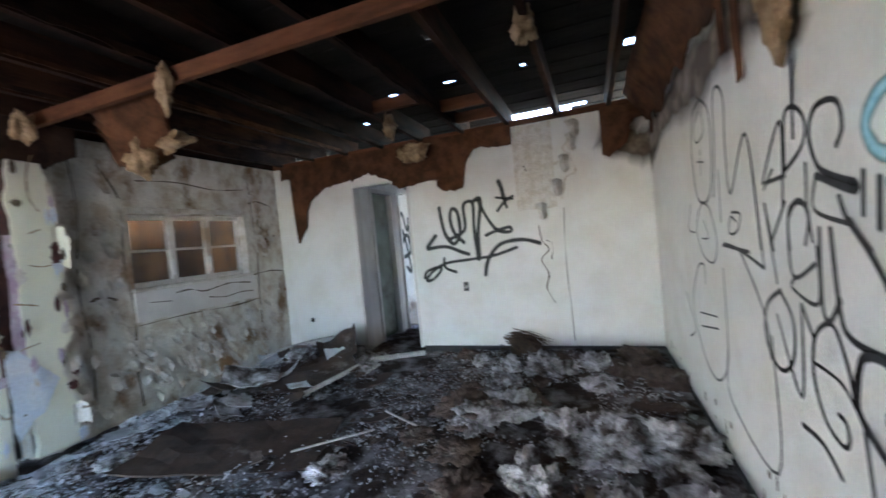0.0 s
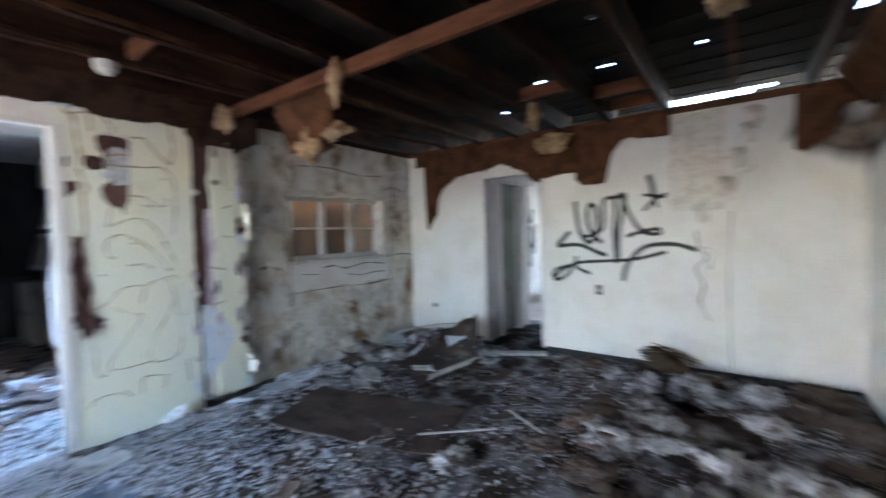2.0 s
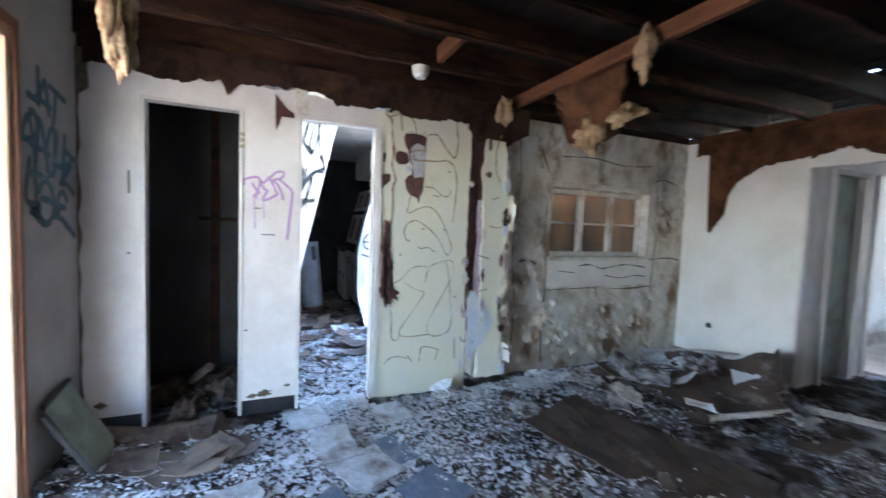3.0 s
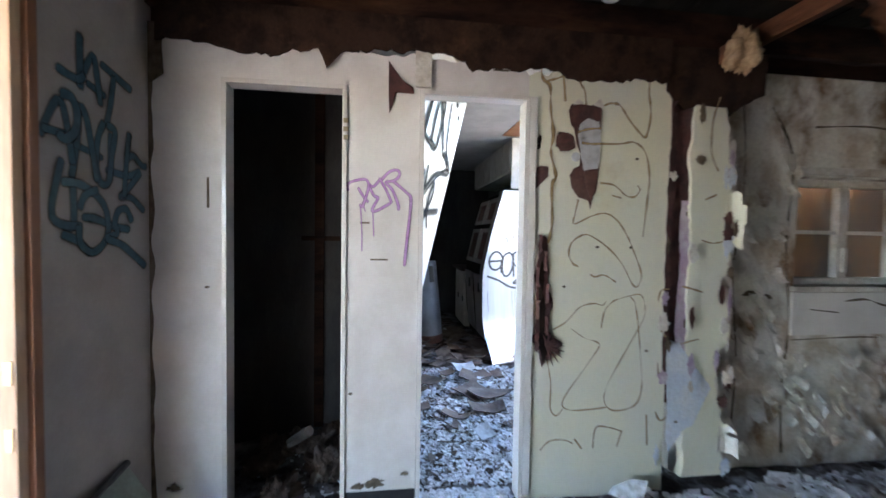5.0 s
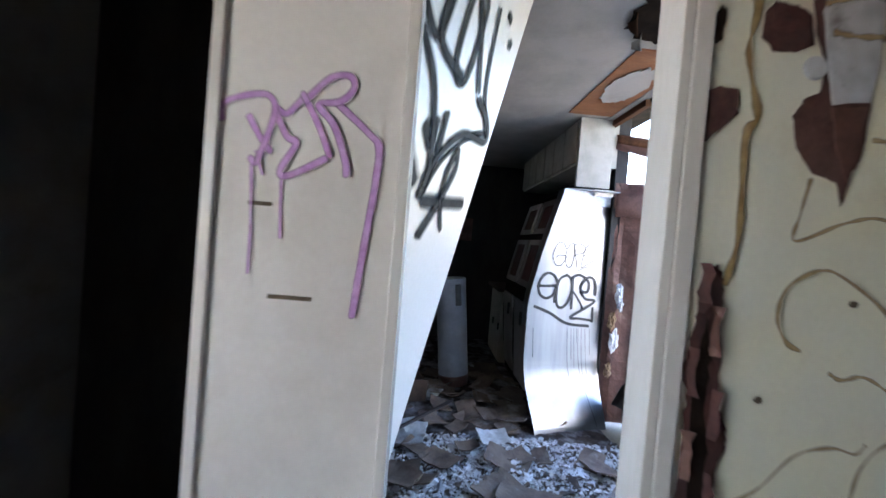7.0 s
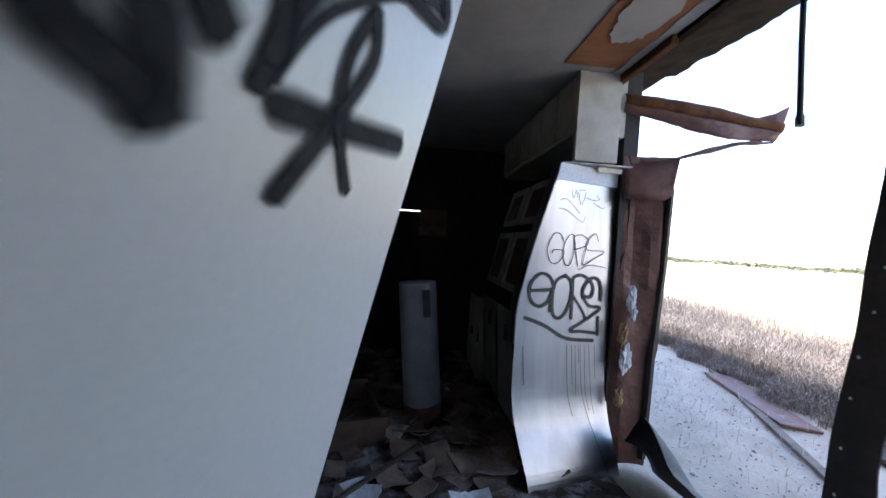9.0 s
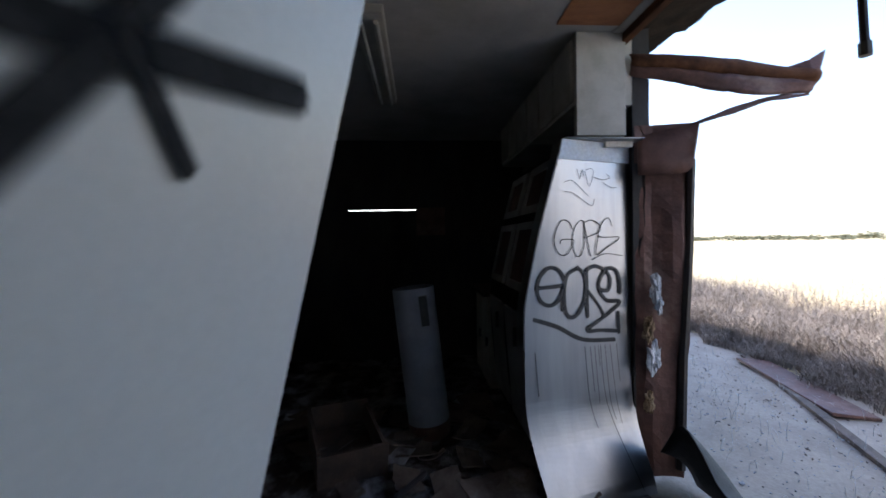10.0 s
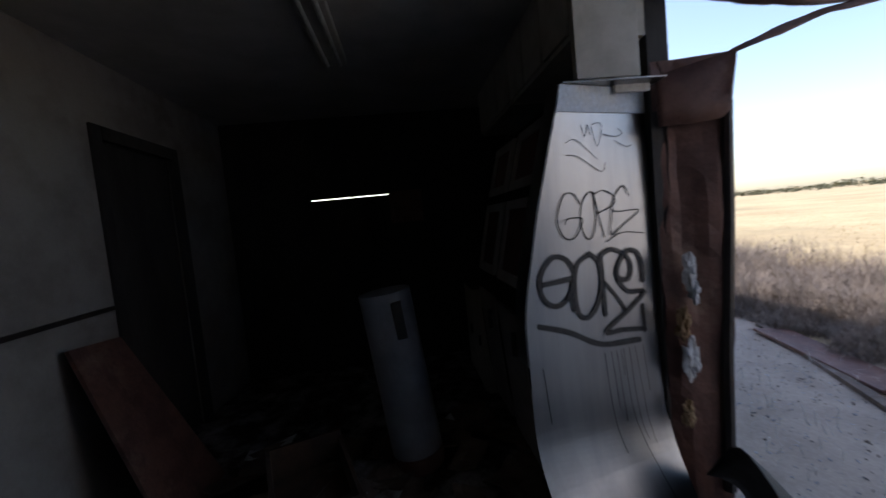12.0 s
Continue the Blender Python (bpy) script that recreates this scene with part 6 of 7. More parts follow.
for x0, x1 in ((-6.86, -6.40), (-7.42, -6.96)):
    for z0, z1 in ((1.06, 1.50), (1.56, 1.88)):
        for nm, a0, a1, c0, c1 in (("stile", x0, x0 + 0.05, z0, z1), ("stile", x1 - 0.05, x1, z0, z1), ("rail", x0 + 0.05, x1 - 0.05, z0, z0 + 0.05), ("rail", x0 + 0.05, x1 - 0.05, z1 - 0.05, z1)):
            bm = bmesh.new()
            strip(bm, [(a0, front_y(c1), c1), (a1, front_y(c1), c1)], [(a0, front_y(c0), c0), (a1, front_y(c0), c0)], (0, 0.022, 0))
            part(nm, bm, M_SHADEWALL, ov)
        bm = bmesh.new()
        strip(bm, [(x0 + 0.05, front_y(z1 - 0.05) + 0.016, z1 - 0.05), (x1 - 0.05, front_y(z1 - 0.05) + 0.016, z1 - 0.05)], [(x0 + 0.05, front_y(z0 + 0.05) + 0.016, z0 + 0.05), (x1 - 0.05, front_y(z0 + 0.05) + 0.016, z0 + 0.05)], (0, 0.008, 0))
        part("inset_panel", bm, M_MAROON, ov, "dark reddish inset panel")
    bm = bmesh.new()
    strip(bm, [(x0, front_y(0.92) + 0.004, 0.92), (x1, front_y(0.92) + 0.004, 0.92)], [(x0, front_y(0.15) + 0.004, 0.15), (x1, front_y(0.15) + 0.004, 0.15)], (0, 0.02, 0))
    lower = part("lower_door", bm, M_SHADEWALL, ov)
    boxes("handle", M_DARKPLASTIC, [((x1 - 0.07, front_y(0.8) - 0.02, 0.72), (x1 - 0.055, front_y(0.8) + 0.005, 0.84))], lower)
boxes("worktop", M_PLY, [((-8.35, 1.0, 0.88), (-7.53, KN, 0.92))], label="dark worktop on the base cabinet", category="worktop", bevel=0.004)
# fluorescent fitting
fl = empty("ceiling_light", "unlit fluorescent ceiling fitting", "ceiling light", (-6.65, 0.2, KCEIL))
boxes("housing", M_CABWHITE, [((-7.3, 0.12, KCEIL - 0.05), (-6.0, 0.28, KCEIL))], fl, bevel=0.008)
for y in (0.16, 0.24):
    bm = bmesh.new()
    tube(bm, [(-7.25, y, KCEIL - 0.065), (-6.05, y, KCEIL - 0.065)], 0.013, sides=10)
    part("lamp_tube", bm, M_PLASTIC, fl)
# old water heater leaning
wh = empty("water_heater", "rusty white cylindrical water heater leaning in shade", "water heater", (-6.8, 0.47, 0))
tilt = Matrix.Translation((-6.8, 0.50, 0.04)) @ Matrix.Rotation(radians(6), 4, "X")
bm = bmesh.new()
bmesh.ops.create_cone(bm, cap_ends=True, segments=32, radius1=0.145, radius2=0.145, depth=0.94, matrix=tilt @ Matrix.Translation((0, 0, 0.56)))
part("tank", bm, M_ENAMEL, wh, bevel=0.006)
bm = bmesh.new()
bmesh.ops.create_cone(bm, cap_ends=True, segments=32, radius1=0.14, radius2=0.15, depth=0.10, matrix=tilt @ Matrix.Translation((0, 0, 0.05)))
part("rusty_base", bm, M_RUST, wh)
bm = bmesh.new()
box(bm, (0.105, 0.03, 0.78), (0.16, 0.085, 0.98), tilt)
part("access_slot", bm, M_DARKPLASTIC, wh, bevel=0.004)
# far window boarding, side door, leaning board
boxes("slit_board", M_RUST, [((KFAR + 0.002, 0.42, 1.45), (KFAR + 0.03, 0.75, 1.77))], label="reddish board beside the light slit", category="board")
kd = empty("door_5", "panelled door with casing in side wall, darkened for shade", "door", (-7.4, YS, 0), kind=STRUCT)
# Leaf and casing are coloured dark for the shade they stand in.
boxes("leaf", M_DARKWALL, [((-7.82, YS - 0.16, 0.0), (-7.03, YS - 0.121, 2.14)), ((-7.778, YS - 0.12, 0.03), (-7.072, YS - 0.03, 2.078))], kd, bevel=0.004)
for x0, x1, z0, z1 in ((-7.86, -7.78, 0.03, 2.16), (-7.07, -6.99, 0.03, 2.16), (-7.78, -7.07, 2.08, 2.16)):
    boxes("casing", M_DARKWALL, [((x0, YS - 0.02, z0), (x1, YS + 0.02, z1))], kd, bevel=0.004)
boxes("dado_rail", M_CHARMETAL, [((-6.98, YS, 1.10), (-4.9, YS + 0.014, 1.125))], label="dark rail line along the side wall", category="trim", kind=STRUCT)
bm = bmesh.new()
strip(bm, [(-6.9, YS + 0.05, 0.95), (-6.55, YS + 0.05, 0.98)], [(-7.0, YS + 0.45, 0.03), (-6.45, YS + 0.45, 0.03)], (0, 0.02, 0.008), 2)
tagged(finish("leaning_board", bm, M_RUST), "reddish-brown board leaning on the side wall", "board")
drw = empty("wooden_drawer", "broken brown wooden drawer on the kitchen floor", "drawer", (-6.55, -0.05, 0.04))
for nm, lo, hi in (("side", (-0.28, -0.2, 0), (-0.26, 0.2, 0.2)), ("side", (0.26, -0.2, 0), (0.28, 0.2, 0.2)), ("front", (-0.26, -0.2, 0), (0.26, -0.18, 0.22)), ("back", (-0.26, 0.18, 0), (0.26, 0.2, 0.17)), ("bottom", (-0.26, -0.18, 0.01), (0.26, 0.18, 0.02))):
    bm = bmesh.new()
    box(bm, lo, hi, Matrix.Translation((-6.55, -0.05, 0.05)) @ Matrix.Rotation(radians(20), 4, "Z") @ Matrix.Rotation(radians(8), 4, "Y"))
    part(nm, bm, M_PLY, drw)

# ---- outdoors ----
boxes("ground", M_FIELD, [((-900, -900, -0.5), (900, 900, -0.07))], label="dry yellow field reaching the horizon", category="ground", kind=STRUCT)
bm = bmesh.new()
xs, ys = np.linspace(-16, -3.9, 60), np.linspace(1.67, 4.4, 16)
gv = [[bm.verts.new((x, y + (0.35 * n1(x, 3, 0.8) - 0.12 * min(0, x + 8) if j == 15 else 0), -0.03 + 0.012 * n3(x * 1.3, y * 1.3) - (0.05 if j == 15 else 0))) for j, y in enumerate(ys)] for x in xs]
for i in range(59):
    for j in range(15):
        bm.faces.new((gv[i][j], gv[i + 1][j], gv[i + 1][j + 1], gv[i][j + 1]))
tagged(finish("concrete_path", bm, M_CONCRETE, smooth=True), "pale cracked concrete path beside the house", "path", kind="structure")
boxes("porch_ground", M_CONCRETE, [((-14, -16, -0.069), (10, YS - 0.12, -0.02))], label="pale bare yard in front of the house", category="pavement", kind=STRUCT)


def twigs(name, count, spot, height, mat, label, seed, thick=0.004):
    """A mass of fine bent twigs."""
    rnd = random.Random(seed)
    verts, faces = [], []
    for _ in range(count):
        x, y, base, hmax = spot(rnd)
        h = hmax * rnd.uniform(0.35, 1.0) * height
        a = rnd.uniform(0, 6.283)
        lean = rnd.uniform(0.1, 0.8) * h
        d = Vector((math.cos(a), math.sin(a), 0))
        s = Vector((-d.y, d.x, 0)) * thick * rnd.uniform(0.6, 1.6)
        p = Vector((x, y, base))
        q = p + d * lean * 0.4 + Vector((0, 0, h * 0.6))
        r = p + d * lean + Vector((0, 0, h * rnd.uniform(0.75, 1.0)))
        k = len(verts)
        verts += [p - s, p + s, q + s * 0.7, q - s * 0.7, r + Vector((0, 0, 0.002))]
        faces += [(k, k + 1, k + 2, k + 3), (k + 3, k + 2, k + 4)]
        for _b in range(2):
            t = rnd.uniform(0.2, 1)
            b0 = q.lerp(r, t)
            b1 = b0 + Vector((rnd.uniform(-1, 1), rnd.uniform(-1, 1), rnd.uniform(-0.3, 0.9))) * 0.16 * height
            k = len(verts)
            verts += [b0 - s * 0.6, b0 + s * 0.6, b1]
            faces.append((k, k + 1, k + 2))
    me = bpy.data.meshes.new(name)
    me.from_pydata(verts, [], faces)
    me.materials.append(mat)
    return tagged(new(name, me), label, "shrubs", kind="stuff")


def hedge_spot(rnd):
    x = rnd.uniform(-17, -3.2)
    front = 4.15 + 0.35 * n1(x, 3, 0.8) - 0.12 * min(0, x + 8)
    front += 0.5 * n1(x, 11, 1.7)
    y = front + abs(rnd.gauss(0, 1)) * 1.6
    return x, y, -0.07, (0.45 + 0.55 * abs(n3(x * 0.9, y * 0.9, 2.0)) ** 0.5) * min(1.0, 0.45 + (y - front) * 1.2)


twigs("dry_scrub", 60000, hedge_spot, 0.64, M_TWIG, "dense dry grey-brown scrub beside the path", 4)
twigs("dry_grass_tufts", 900, lambda r: (-8.5 + r.gauss(0, 2.0), 3.0 + r.gauss(0, 0.7), -0.03, 0.35 if r.random() < 0.5 else 0.2), 0.4, M_STICK, "sparse bleached grass on the concrete path", 6, 0.002)
def field_spot(rnd):
    d = rnd.uniform(0, 1) ** 1.6
    a = rnd.uniform(radians(95), radians(182))
    rr = 9 + 90 * d
    return -5 + rr * math.cos(a), 2 + rr * math.sin(a), -0.08, 0.5 * (0.4 + abs(n3(rr * 0.1, a * 9)))
M_STRAW = material("straw_grass", (0.52, 0.42, 0.22), (0.42, 0.33, 0.17), rough=1.0, scale=0.3, bump=0.0, per_piece=0.2)
twigs("field_grass", 30000, field_spot, 0.22, M_STRAW, "thin dry straw-coloured grass over the field", 9, 0.006)
rnd = random.Random(12)
verts, faces = [], []
for _ in range(900):
    a = rnd.uniform(radians(90), radians(185))
    rr = rnd.uniform(140, 330)
    c = Vector((-5 + rr * math.cos(a), rr * math.sin(a), 0))
    hh = rnd.uniform(0.8, 2.6) * (0.4 + abs(n1(a * 14, 2)))
    for _l in range(26):
        p = c + Vector((rnd.gauss(0, 1.6), rnd.gauss(0, 1.6), abs(rnd.gauss(0.45, 0.35)) * hh))
        k = len(verts)
        for _v in range(3):
            verts.append(p + Vector((rnd.uniform(-1, 1), rnd.uniform(-1, 1), rnd.uniform(-0.6, 0.6))) * 0.7)
        faces.append((k, k + 1, k + 2))
me = bpy.data.meshes.new("far_scrub")
me.from_pydata(verts, [], faces)
me.materials.append(M_LEAF)
tagged(new("far_scrub", me), "low dark scrub along the far horizon", "scrub", kind="stuff")
# boards lying on the path
tagged(boxes("fallen_board", M_SLAB, [((-0.02, -1.5, 0), (0.05, 1.5, 0.03))]), "long weathered batten lying on the path", "board").matrix_world = pose(-7.1, 3.60, -0.025, 0, 0, 66)
tagged(boxes("rusty_sheet", M_RUST, [((-0.16, -0.75, 0), (0.16, 0.75, 0.025))], bevel=0.004), "flat rusty red panel lying beside the path", "panel").matrix_world = pose(-7.55, 3.95, -0.02, 0, 4, 74)
tagged(boxes("dark_sheet", M_CHARMETAL, [((-0.3, -1.0, 0), (0.3, 1.0, 0.03))], bevel=0.004), "dark flat panel lying in the scrub", "panel").matrix_world = pose(-5.6, 4.0, -0.02, 0, 3, 80)

# ---- litter on the floor ----
def chips(name, count, spot, size, mat, label, seed, curl=0.25):
    """Many small flakes lying on the floor."""
    rnd = random.Random(seed)
    verts, faces = [], []
    for _ in range(count):
        x, y = spot(rnd)
        s = size * rnd.lognormvariate(0, 0.5)
        z = hill(x, y) + 0.004 + rnd.random() * 0.012
        m = Matrix.Translation((x, y, z)) @ Euler((rnd.gauss(0, curl), rnd.gauss(0, curl), rnd.uniform(0, 6.283))).to_matrix().to_4x4()
        n = rnd.choice((4, 5, 5, 6))
        k = len(verts)
        ring = []
        for i in range(n):
            a = 6.283 * (i + rnd.uniform(-0.3, 0.3)) / n
            r = s * rnd.uniform(0.55, 1.1)
            ring.append(Vector((r * math.cos(a), r * math.sin(a) * 0.75, rnd.gauss(0, 0.08) * s)))
        verts += [m @ v for v in ring] + [m @ (v * 0.93 - Vector((0, 0, 0.004))) for v in ring]
        faces.append(tuple(range(k, k + n)))
        faces += [(k + i, k + n + i, k + n + (i + 1) % n, k + (i + 1) % n) for i in range(n)]
    me = bpy.data.meshes.new(name)
    me.from_pydata(verts, [], faces)
    me.materials.append(mat)
    return tagged(new(name, me), label, "litter", kind="stuff")


def main_spot(rnd):
    while True:
        x, y = rnd.uniform(-3.6, 0.5), rnd.uniform(-1.1, 4.2)
        if n3(x * 1.3, y * 1.3, 8.0) + 0.25 * rnd.random() > -0.05:
            return x, y


def door_spot(rnd):
    x = rnd.uniform(-3.75, -1.2)
    return x, rnd.gauss(0.35, 0.65) if x > -3.5 else rnd.uniform(0.12, 0.6)


def kitchen_spot(rnd):
    x = rnd.uniform(-5.75, -3.8)
    return x, min(1.6, max(-0.9, rnd.gauss(0.85, 0.5)))


def edge_spot(rnd):
    y = rnd.uniform(0.8, 4.1)
    return XW + 0.05 + abs(rnd.gauss(0, 0.22)), y


chips("plaster_chips", 14000, main_spot, 0.0075, M_CHIP, "small pale plaster chips scattered over the floor", 1)
chips("large_plaster_chips", 420, main_spot, 0.026, M_CHIP, "larger broken pale plaster flakes on the floor", 2)
chips("dark_chips", 6000, main_spot, 0.016, M_DARKCHIP, "dark brown scraps scattered over the floor", 3)
# Doorway and kitchen chips are whitened to carry the stronger light there.
chips("doorway_chips", 15000, door_spot, 0.0115, M_CHIPW, "pale chips strewn in front of the doorway", 4)
chips("kitchen_chips", 21000, kitchen_spot, 0.0115, M_CHIPW, "pale chips strewn over the kitchen floor", 5)
chips("kitchen_dark_chips", 3000, kitchen_spot, 0.02, M_DARKCHIP, "dark scraps strewn over the kitchen floor", 6)
chips("wall_foot_flakes", 1500, edge_spot, 0.024, M_CHIP, "peeled paint flakes along the wall foot", 7, 0.5)
chips("path_dark_chips", 700, lambda r: (r.uniform(-10, -4.5), r.gauss(3.4, 0.6)), 0.008, M_DARKCHIP, "dark scraps on the concrete path", 18)
chips("path_chips", 1200, lambda r: (r.uniform(-9, -4.5), r.uniform(2.0, 3.6)), 0.007, M_CHIP, "small scraps on the concrete path", 8)


def slab(name, at, size, turn, mat, label, category, seed, bend=0.02, thick=0.008, tilt=(0, 0), group=""):
    """A flat sheet with broken edges and a slight warp."""
    rnd = random.Random(seed)
    bm = bmesh.new()
    n = 8
    tops, bots = [], []
    for i in range(n + 1):
        u = -0.5 + i / n
        tops.append((u * size[0] + rnd.gauss(0, 0.01), (0.5 + rnd.gauss(0, 0.03)) * size[1], 0))
        bots.append((u * size[0] + rnd.gauss(0, 0.01), (-0.5 + rnd.gauss(0, 0.03)) * size[1], 0))
    strip(bm, tops, bots, (0, 0, thick), 6, lambda p, r: Vector((0, 0, bend * (n3(p.x * 4, p.y * 4, seed) + (p.x / size[0]) ** 2 * 2))))
    ob = finish(name, bm, mat)
    ob.matrix_world = pose(*at, tilt[0], tilt[1], turn)
    return tagged(ob, label, category, group)


def on(x, y, up=0.02):
    return (x, y, hill(x, y) + up)


slab("plywood_sheet", on(-2.35, 2.0, 0.03), (1.25, 0.62), 18, M_PLY, "dark sooty plywood sheet lying on the floor", "board", 1, 0.03, 0.012, (2, 3))
slab("plywood_sheet", on(-2.75, 3.25, 0.06), (0.95, 0.60), 40, M_PLY, "dark warped plywood sheet leaning on rubble", "board", 2, 0.05, 0.01, (8, -6))
slab("plywood_sheet", (-2.72, 3.75, 0.20), (0.5, 0.42), 20, M_PLY, "dark bent board propped in the rubble heap", "board", 3, 0.10, 0.012, (38, -22))
slab("pale_panel", (-2.62, 3.62, 0.15), (0.34, 0.22), 65, M_PALEBLUE, "pale grey-blue board propped on rubble", "board", 4, 0.02, 0.01, (50, 10))
slab("warped_sheet", (-3.18, 2.95, 0.15), (0.5, 0.30), 40, M_CLUMP, "grey warped sheet propped at the wall foot", "board", 5, 0.10, 0.01, (18, 14))
for k, (x, y, sx, sy, r) in enumerate(((-3.35, 0.72, 0.30, 0.24, 10), (-2.75, 0.42, 0.34, 0.30, 22), (-3.05, 0.28, 0.40, 0.24, 5), (-2.15, 0.62, 0.34, 0.32, 32), (-1.95, 0.25, 0.36, 0.34, 28), (-2.65, -0.25, 0.30, 0.3, 12), (-1.55, 0.35, 0.3, 0.3, 40), (-3.42, 1.98, 0.28, 0.2, 60), (-3.4, 0.15, 0.3, 0.25, 15))):
    slab("floor_tile", on(x, y, 0.026), (sx, sy), r, M_TILEW, "loose pale vinyl tile lying in the litter", "floor tile", 20 + k, 0.006, 0.005, group="loose floor tiles")
for k, (x, y, sx, sy, r) in enumerate(((-2.45, 0.70, 0.30, 0.30, 22), (-2.45, 0.20, 0.32, 0.26, 30), (-1.8, 0.60, 0.3, 0.3, 35), (-2.9, 0.62, 0.3, 0.2, 15), (-2.3, -0.1, 0.3, 0.3, 25))):
    slab("floor_tile", on(x, y, 0.020), (sx, sy), r, M_TILEB, "loose dark blue vinyl tile lying in the litter", "floor tile", 40 + k, 0.006, 0.005, group="loose floor tiles")
rnd = random.Random(5)
for k in range(85):
    x, y = rnd.uniform(-7.2, -5.35) if k < 66 else rnd.uniform(-5.35, -4.3), rnd.uniform(-0.6, 1.45)
    s = rnd.uniform(0.14, 0.34)
    slab("floor_sheet", on(x, y, 0.015 + 0.02 * rnd.random()), (s, s * rnd.uniform(0.5, 0.9)), rnd.uniform(0, 180), M_SLAB if rnd.random() < 0.94 else M_TILEW, "curled brown floor covering piece on kitchen floor", "floor covering", 60 + k, 0.04, 0.008, (rnd.gauss(0, 5), rnd.gauss(0, 5)), "curled floor pieces")
for k in range(14):
    x, y = rnd.uniform(-3.55, -3.0), rnd.uniform(-1.0, -0.2)
    slab("brown_sheet", on(x, y, 0.02), (rnd.uniform(0.15, 0.4), rnd.uniform(0.1, 0.25)), rnd.uniform(0, 180), M_SLAB, "brown torn sheet in the corner litter", "floor covering", 120 + k, 0.03, 0.006, (rnd.gauss(0, 7), rnd.gauss(0, 7)), "corner sheets")
# insulation clumps on the floor
def clump(x, y, sx, sy, sz, mat, label, seed):
    bm = bmesh.new()
    lump(bm, (0, 0, 0), (sx, sy, sz), seed, 0.75, 5, 4.0)
    for v in bm.verts:
        v.co.z = max(v.co.z, -sz * 0.35)
    ob = finish("insulation_clump", bm, mat, smooth=True)
    ob.matrix_world = pose(x, y, hill(x, y) + sz * 0.2, 0, 0, seed * 37)
    return tagged(ob, label, "insulation", "insulation clumps")


for k, (x, y, sx, sy, sz) in enumerate(((-0.38, 1.98, 0.11, 0.11, 0.10), (0.02, 1.62, 0.26, 0.14, 0.11), (-0.25, 1.62, 0.14, 0.10, 0.09), (0.32, 2.45, 0.20, 0.12, 0.10), (0.05, 2.45, 0.13, 0.17, 0.11), (-0.25, 2.55, 0.13, 0.13, 0.09), (-0.62, 2.75, 0.18, 0.15, 0.10), (-0.85, 2.55, 0.16, 0.13, 0.08), (-0.45, 3.55, 0.17, 0.14, 0.11), (-0.1, 3.75, 0.13, 0.12, 0.09), (-0.8, 3.55, 0.13, 0.10, 0.08), (-0.72, 3.1, 0.15, 0.11, 0.08), (-0.35, 1.25, 0.16, 0.13, 0.08), (-3.05, 3.55, 0.17, 0.14, 0.11), (-2.4, 3.75, 0.11, 0.09, 0.07), (0.4, 1.9, 0.12, 0.14, 0.09), (-0.05, 3.2, 0.10, 0.10, 0.06), (-0.28, 2.2, 0.10, 0.12, 0.07))):
    clump(x, y, sx, sy, sz, M_CLUMP, "dirty white insulation clump on the sooty floor", k + 1)
for k in range(34):
    x, y = rnd.uniform(-1.6, 0.45), rnd.uniform(1.0, 4.1)
    s = rnd.uniform(0.06, 0.17)
    clump(x, y, s, s * 0.8, s * 0.5, M_BROWNCLUMP if rnd.random() < 0.65 else M_CLUMP, "sooty insulation clump on the dark floor", k + 40)
for k in range(16):
    x, y = rnd.uniform(-3.5, -1.6), rnd.uniform(0.9, 3.9)
    s = rnd.uniform(0.04, 0.11)
    clump(x, y, s, s * 0.8, s * 0.5, M_CLUMP if rnd.random() < 0.5 else M_BROWNCLUMP, "small sooty insulation clump near the wall", k + 90)
# closet litter
for k in range(9):
    x, y = rnd.uniform(-4.5, -3.8), rnd.uniform(-0.8, -0.3)
    clump(x, y, 0.10, 0.07, 0.08, M_BROWNCLUMP, "sooty litter heap inside the closet", k + 130)
for k, (a, b) in enumerate((((-4.3, -0.7, 0.05), (-4.0, -0.5, 0.28)),)):
    bm = bmesh.new()
    tube(bm, [a, b], 0.03)
    tagged(finish("broken_batten", bm, M_SLAB), "brown broken batten standing in the closet litter", "stick")
# sticks and battens
for k, (pts, r, mt, lab) in enumerate(((((-1.55, 2.62, 0.07), (-1.2, 2.42, 0.075)), 0.008, M_STICK, "thin white stick lying on the floor"), (((-3.55, 3.3, 0.12), (-3.4, 3.55, 0.23), (-3.2, 3.8, 0.27), (-3.0, 4.05, 0.27)), 0.009, M_STICK, "bent white cable rising from the rubble"), (((-2.55, 2.65, 0.05), (-2.25, 3.4, 0.14)), 0.022, M_STICK, "pale batten lying across the rubble"), (((-2.35, 3.75, 0.08), (-1.85, 4.1, 0.06)), 0.03, M_STICK, "pale strip of trim on the floor"), (((-1.9, 2.0, 0.06), (-1.5, 2.35, 0.06)), 0.008, M_STICK, "thin pale stick lying in the litter"), (((-5.2, -0.35, 0.06), (-6.2, 0.45, 0.10)), 0.016, M_CHARMETAL, "dark pipe lying on the kitchen floor"))):
    bm = bmesh.new()
    tube(bm, smooth_line(pts), r, sides=6)
    tagged(finish("stick", bm, mt), lab, "stick")
# heap of dry fronds against the wall
rnd = random.Random(77)
fr = empty("frond_heap", "heap of dry brown fronds against the white wall", "fronds", (-0.75, YN - 0.15, 0))
bm = bmesh.new()
lump(bm, (-0.72, YN - 0.12, 0.10), (0.16, 0.09, 0.12), 6, 0.3, 3, 3)
part("core", bm, M_FROND, fr)
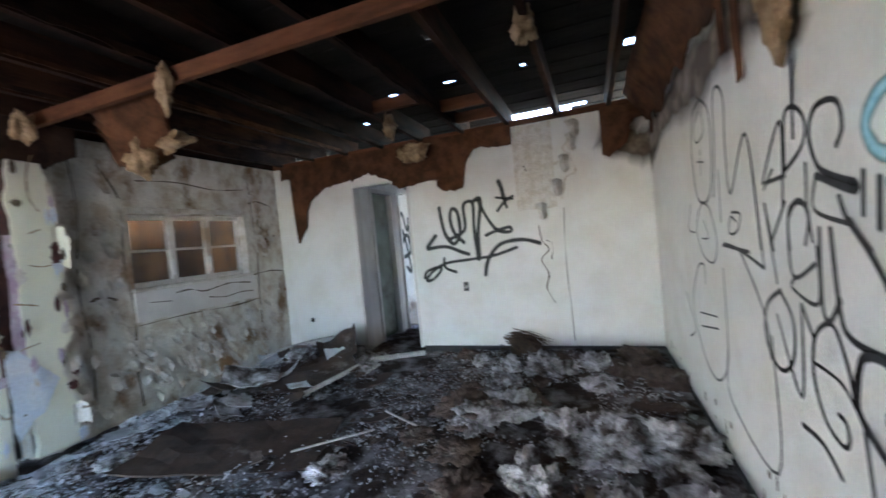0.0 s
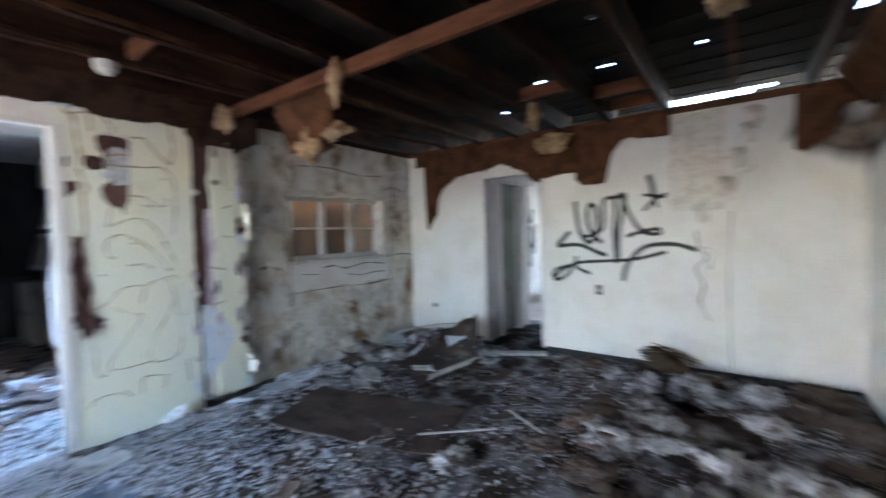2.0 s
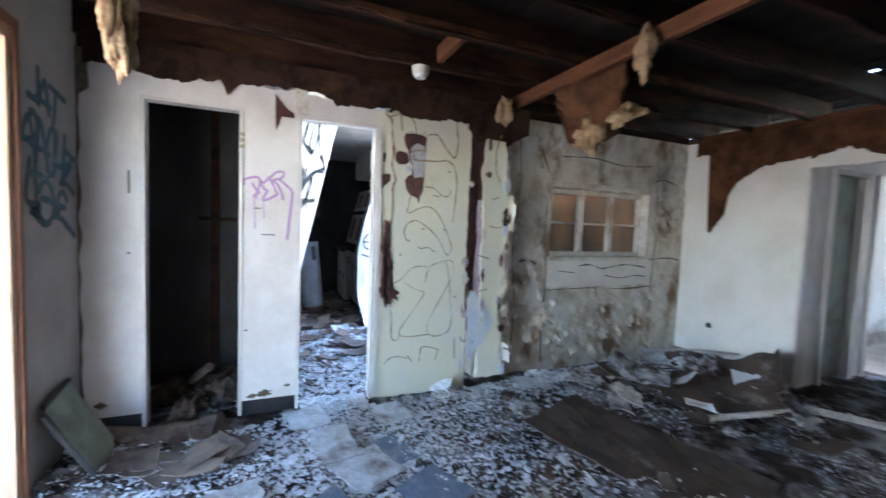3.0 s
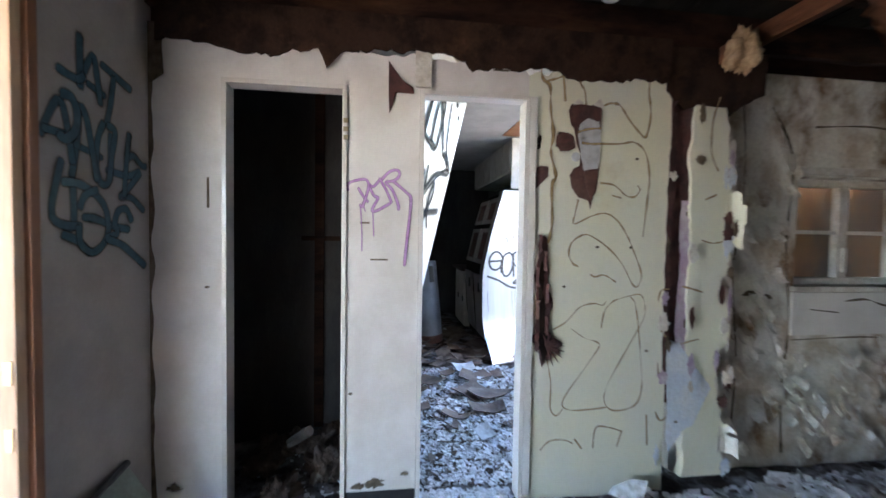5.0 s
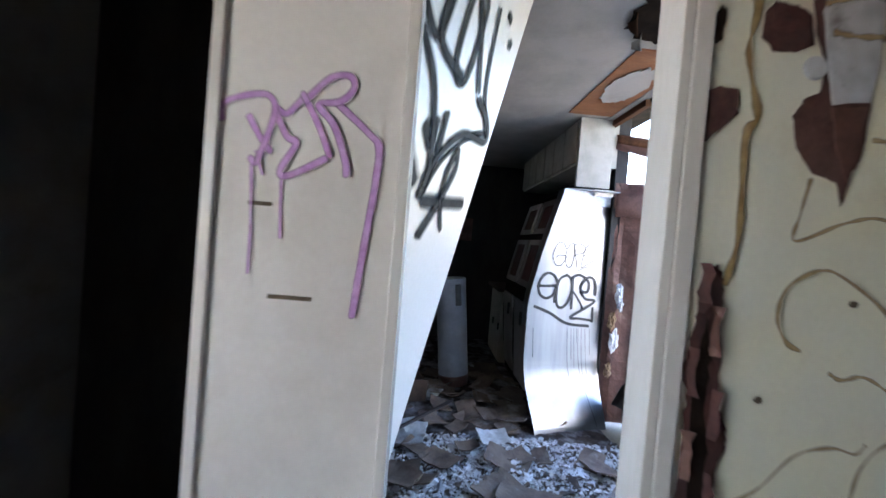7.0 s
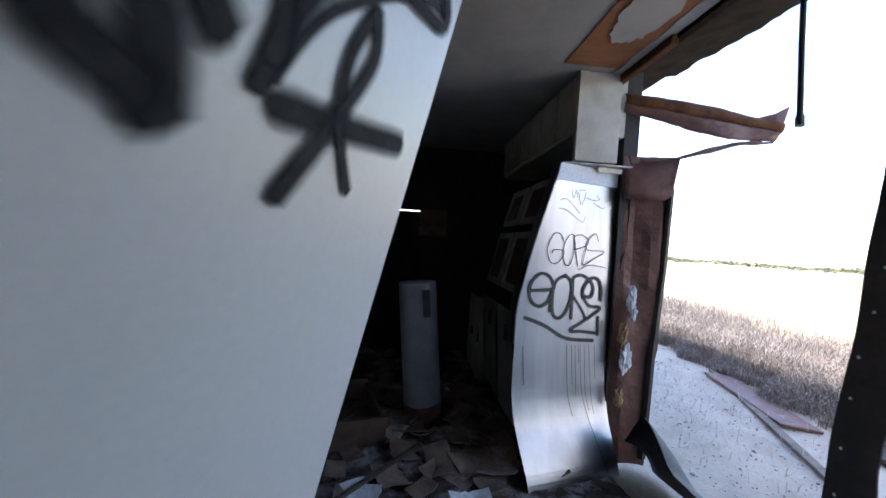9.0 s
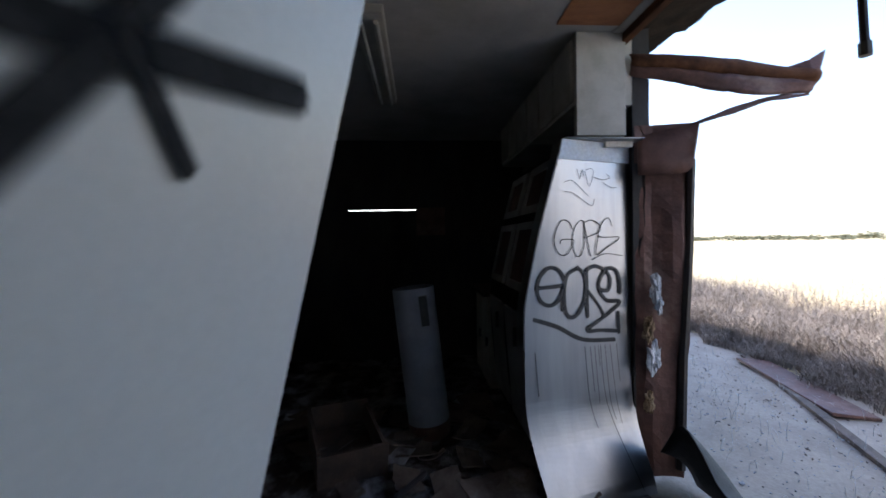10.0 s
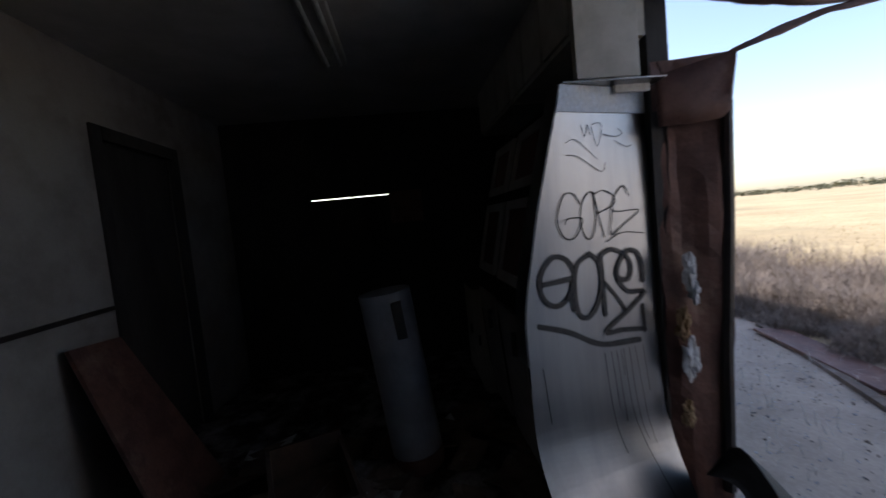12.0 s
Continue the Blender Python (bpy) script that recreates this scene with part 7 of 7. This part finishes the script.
for k in range(5):
    bm = bmesh.new()
    for _ in range(26):
        a = (-0.85 + rnd.gauss(0, 0.05), YN - 0.14 + rnd.gauss(0, 0.04), 0.12 + abs(rnd.gauss(0.08, 0.05)))
        b = (a[0] + rnd.uniform(0.15, 0.36), a[1] + rnd.gauss(0, 0.03), max(0.05, a[2] - rnd.uniform(0.03, 0.16)))
        tube(bm, [a, ((a[0] + b[0]) / 2, a[1], (a[2] + b[2]) / 2 + 0.03), b], 0.005, 0.002, 4)
    part("frond", bm, M_FROND, fr)
# peeling paint flakes on the stained wall
rnd = random.Random(31)
for grp in range(150):
    y = rnd.choice((rnd.uniform(1.85, 2.35), rnd.uniform(2.4, 4.1), rnd.uniform(2.4, 4.1)))
    z = rnd.uniform(0.15, 0.75) if 2.36 < y < 3.75 else rnd.uniform(0.15, 2.1)
    w, h = rnd.uniform(0.03, 0.12), rnd.uniform(0.04, 0.15)
    bm = bmesh.new()
    c = rnd.uniform(0.02, 0.07)
    ys = np.linspace(-w / 2, w / 2, 7)
    strip(bm, [(XWIN + 0.004, y + u + 0.02 * n1(u * 30, grp), z + h / 2 + 0.03 * n1(u * 25, grp + 3)) for u in ys], [(XWIN + 0.006, y + u * 0.8 + 0.015 * n1(u * 30, grp + 7), z - h / 2 + 0.05 * n1(u * 25, grp + 5)) for u in ys], (0.002, 0, 0), 5, lambda p, r: Vector((c * r * r + 0.01 * n3(p.y * 20, p.z * 20), 0, 0)))
    tagged(finish("peeling_paint_flake", bm, M_CREAM if grp % 3 == 0 else M_STAINED), "curled cream paint flake peeling off stained wall", "paint flake", "paint flakes")
# dark damp blotches and torn paint on the white panels
rnd = random.Random(8)
for k, (y, z, w) in enumerate(((-0.12, 0.16, 0.05), (-0.2, 0.15, 0.03), (0.03, 0.2, 0.02), (-0.24, 0.62, 0.012), (-1.05, 0.2, 0.03), (-0.9, 1.15, 0.012))):
    bm = bmesh.new()
    blotch(bm, ragged_outline(y, z, w, w * 0.5, 300 + k, 26, 0.8), lambda u, v: (XW + 0.003, u, v), (0.002, 0, 0))
    tagged(finish("paint_scar", bm, M_CRACK), "dark scar where white paint came off", "wall mark")
for k in range(26):
    y = rnd.uniform(0.5, 4.1)
    bm = bmesh.new()
    blotch(bm, ragged_outline(y, rnd.uniform(0.1, 0.32), rnd.uniform(0.004, 0.012), rnd.uniform(0.01, 0.04), 330 + k, 16, 0.7), lambda u, v: (XE - 0.003, u, v), (-0.002, 0, 0))
    tagged(finish("paint_scar", bm, M_CRACK), "small dark chip in the white paint above skirting", "wall mark", "paint scars")
# torn layers round the bare strip
rnd = random.Random(55)
for k in range(34):
    y, z = rnd.choice((1.44, 1.60, 1.78, 1.81)) + rnd.gauss(0, 0.018), rnd.uniform(0.12, 2.1)
    bm = bmesh.new()
    blotch(bm, ragged_outline(y, z, rnd.uniform(0.012, 0.032), rnd.uniform(0.02, 0.07), 400 + k, 24, 0.8), lambda u, v: (XW + 0.007 + 0.0006 * k, u, v), (0.004, 0, 0))
    tagged(finish("torn_layer_scrap", bm, (M_MAROON, M_LILAC, M_CREAM, M_GLUE, M_PALEBLUE)[k % 5] if k % 5 != 3 else M_CRACK), "torn scrap of wall layers beside the bare strip", "wall damage", "torn scraps")
for k in range(12):
    z = rnd.uniform(0.15, 2.05)
    hh = rnd.uniform(0.015, 0.07)
    bm = bmesh.new()
    c = rnd.uniform(0.02, 0.06)
    ys = np.linspace(-0.02, rnd.uniform(0.02, 0.06), 5)
    strip(bm, [(XW + 0.004, 1.80 + u, z + hh + 0.035 * n1(u * 40, k)) for u in ys], [(XW + 0.004, 1.80 + u + 0.01 * n1(u * 40, k + 4), z - hh + 0.035 * n1(u * 40, k + 2)) for u in ys], (0.002, 0, 0), 4, lambda p, r: Vector((c * ((p.y - 1.80) / 0.06) ** 2, 0, 0)))
    tagged(finish("curled_edge_flake", bm, M_YELLOW if k % 3 else M_CREAM), "curled paint flake at the torn yellow edge", "paint flake", "edge flakes")
# more broken sheets in the rubble
for k in range(18):
    x, y = rnd.uniform(-3.5, -2.5), rnd.uniform(2.2, 3.95)
    slab("broken_sheet", on(x, y, 0.05), (rnd.uniform(0.12, 0.34), rnd.uniform(0.08, 0.22)), rnd.uniform(0, 180), (M_TILEW, M_CLUMP, M_PLY, M_SLAB)[k % 4], "broken sheet piece in the rubble heap", "rubble", 500 + k, 0.05, 0.006, (rnd.gauss(0, 16), rnd.gauss(0, 16)), "rubble pieces")
for k in range(22):
    x, y = rnd.uniform(-2.6, 0.3), rnd.uniform(0.9, 3.9)
    slab("dark_sheet_piece", on(x, y, 0.03), (rnd.uniform(0.1, 0.3), rnd.uniform(0.06, 0.2)), rnd.uniform(0, 180), M_PLY if k % 3 else M_SLAB, "dark broken sheet piece in floor litter", "rubble", 540 + k, 0.03, 0.006, (rnd.gauss(0, 8), rnd.gauss(0, 8)), "dark sheet pieces")
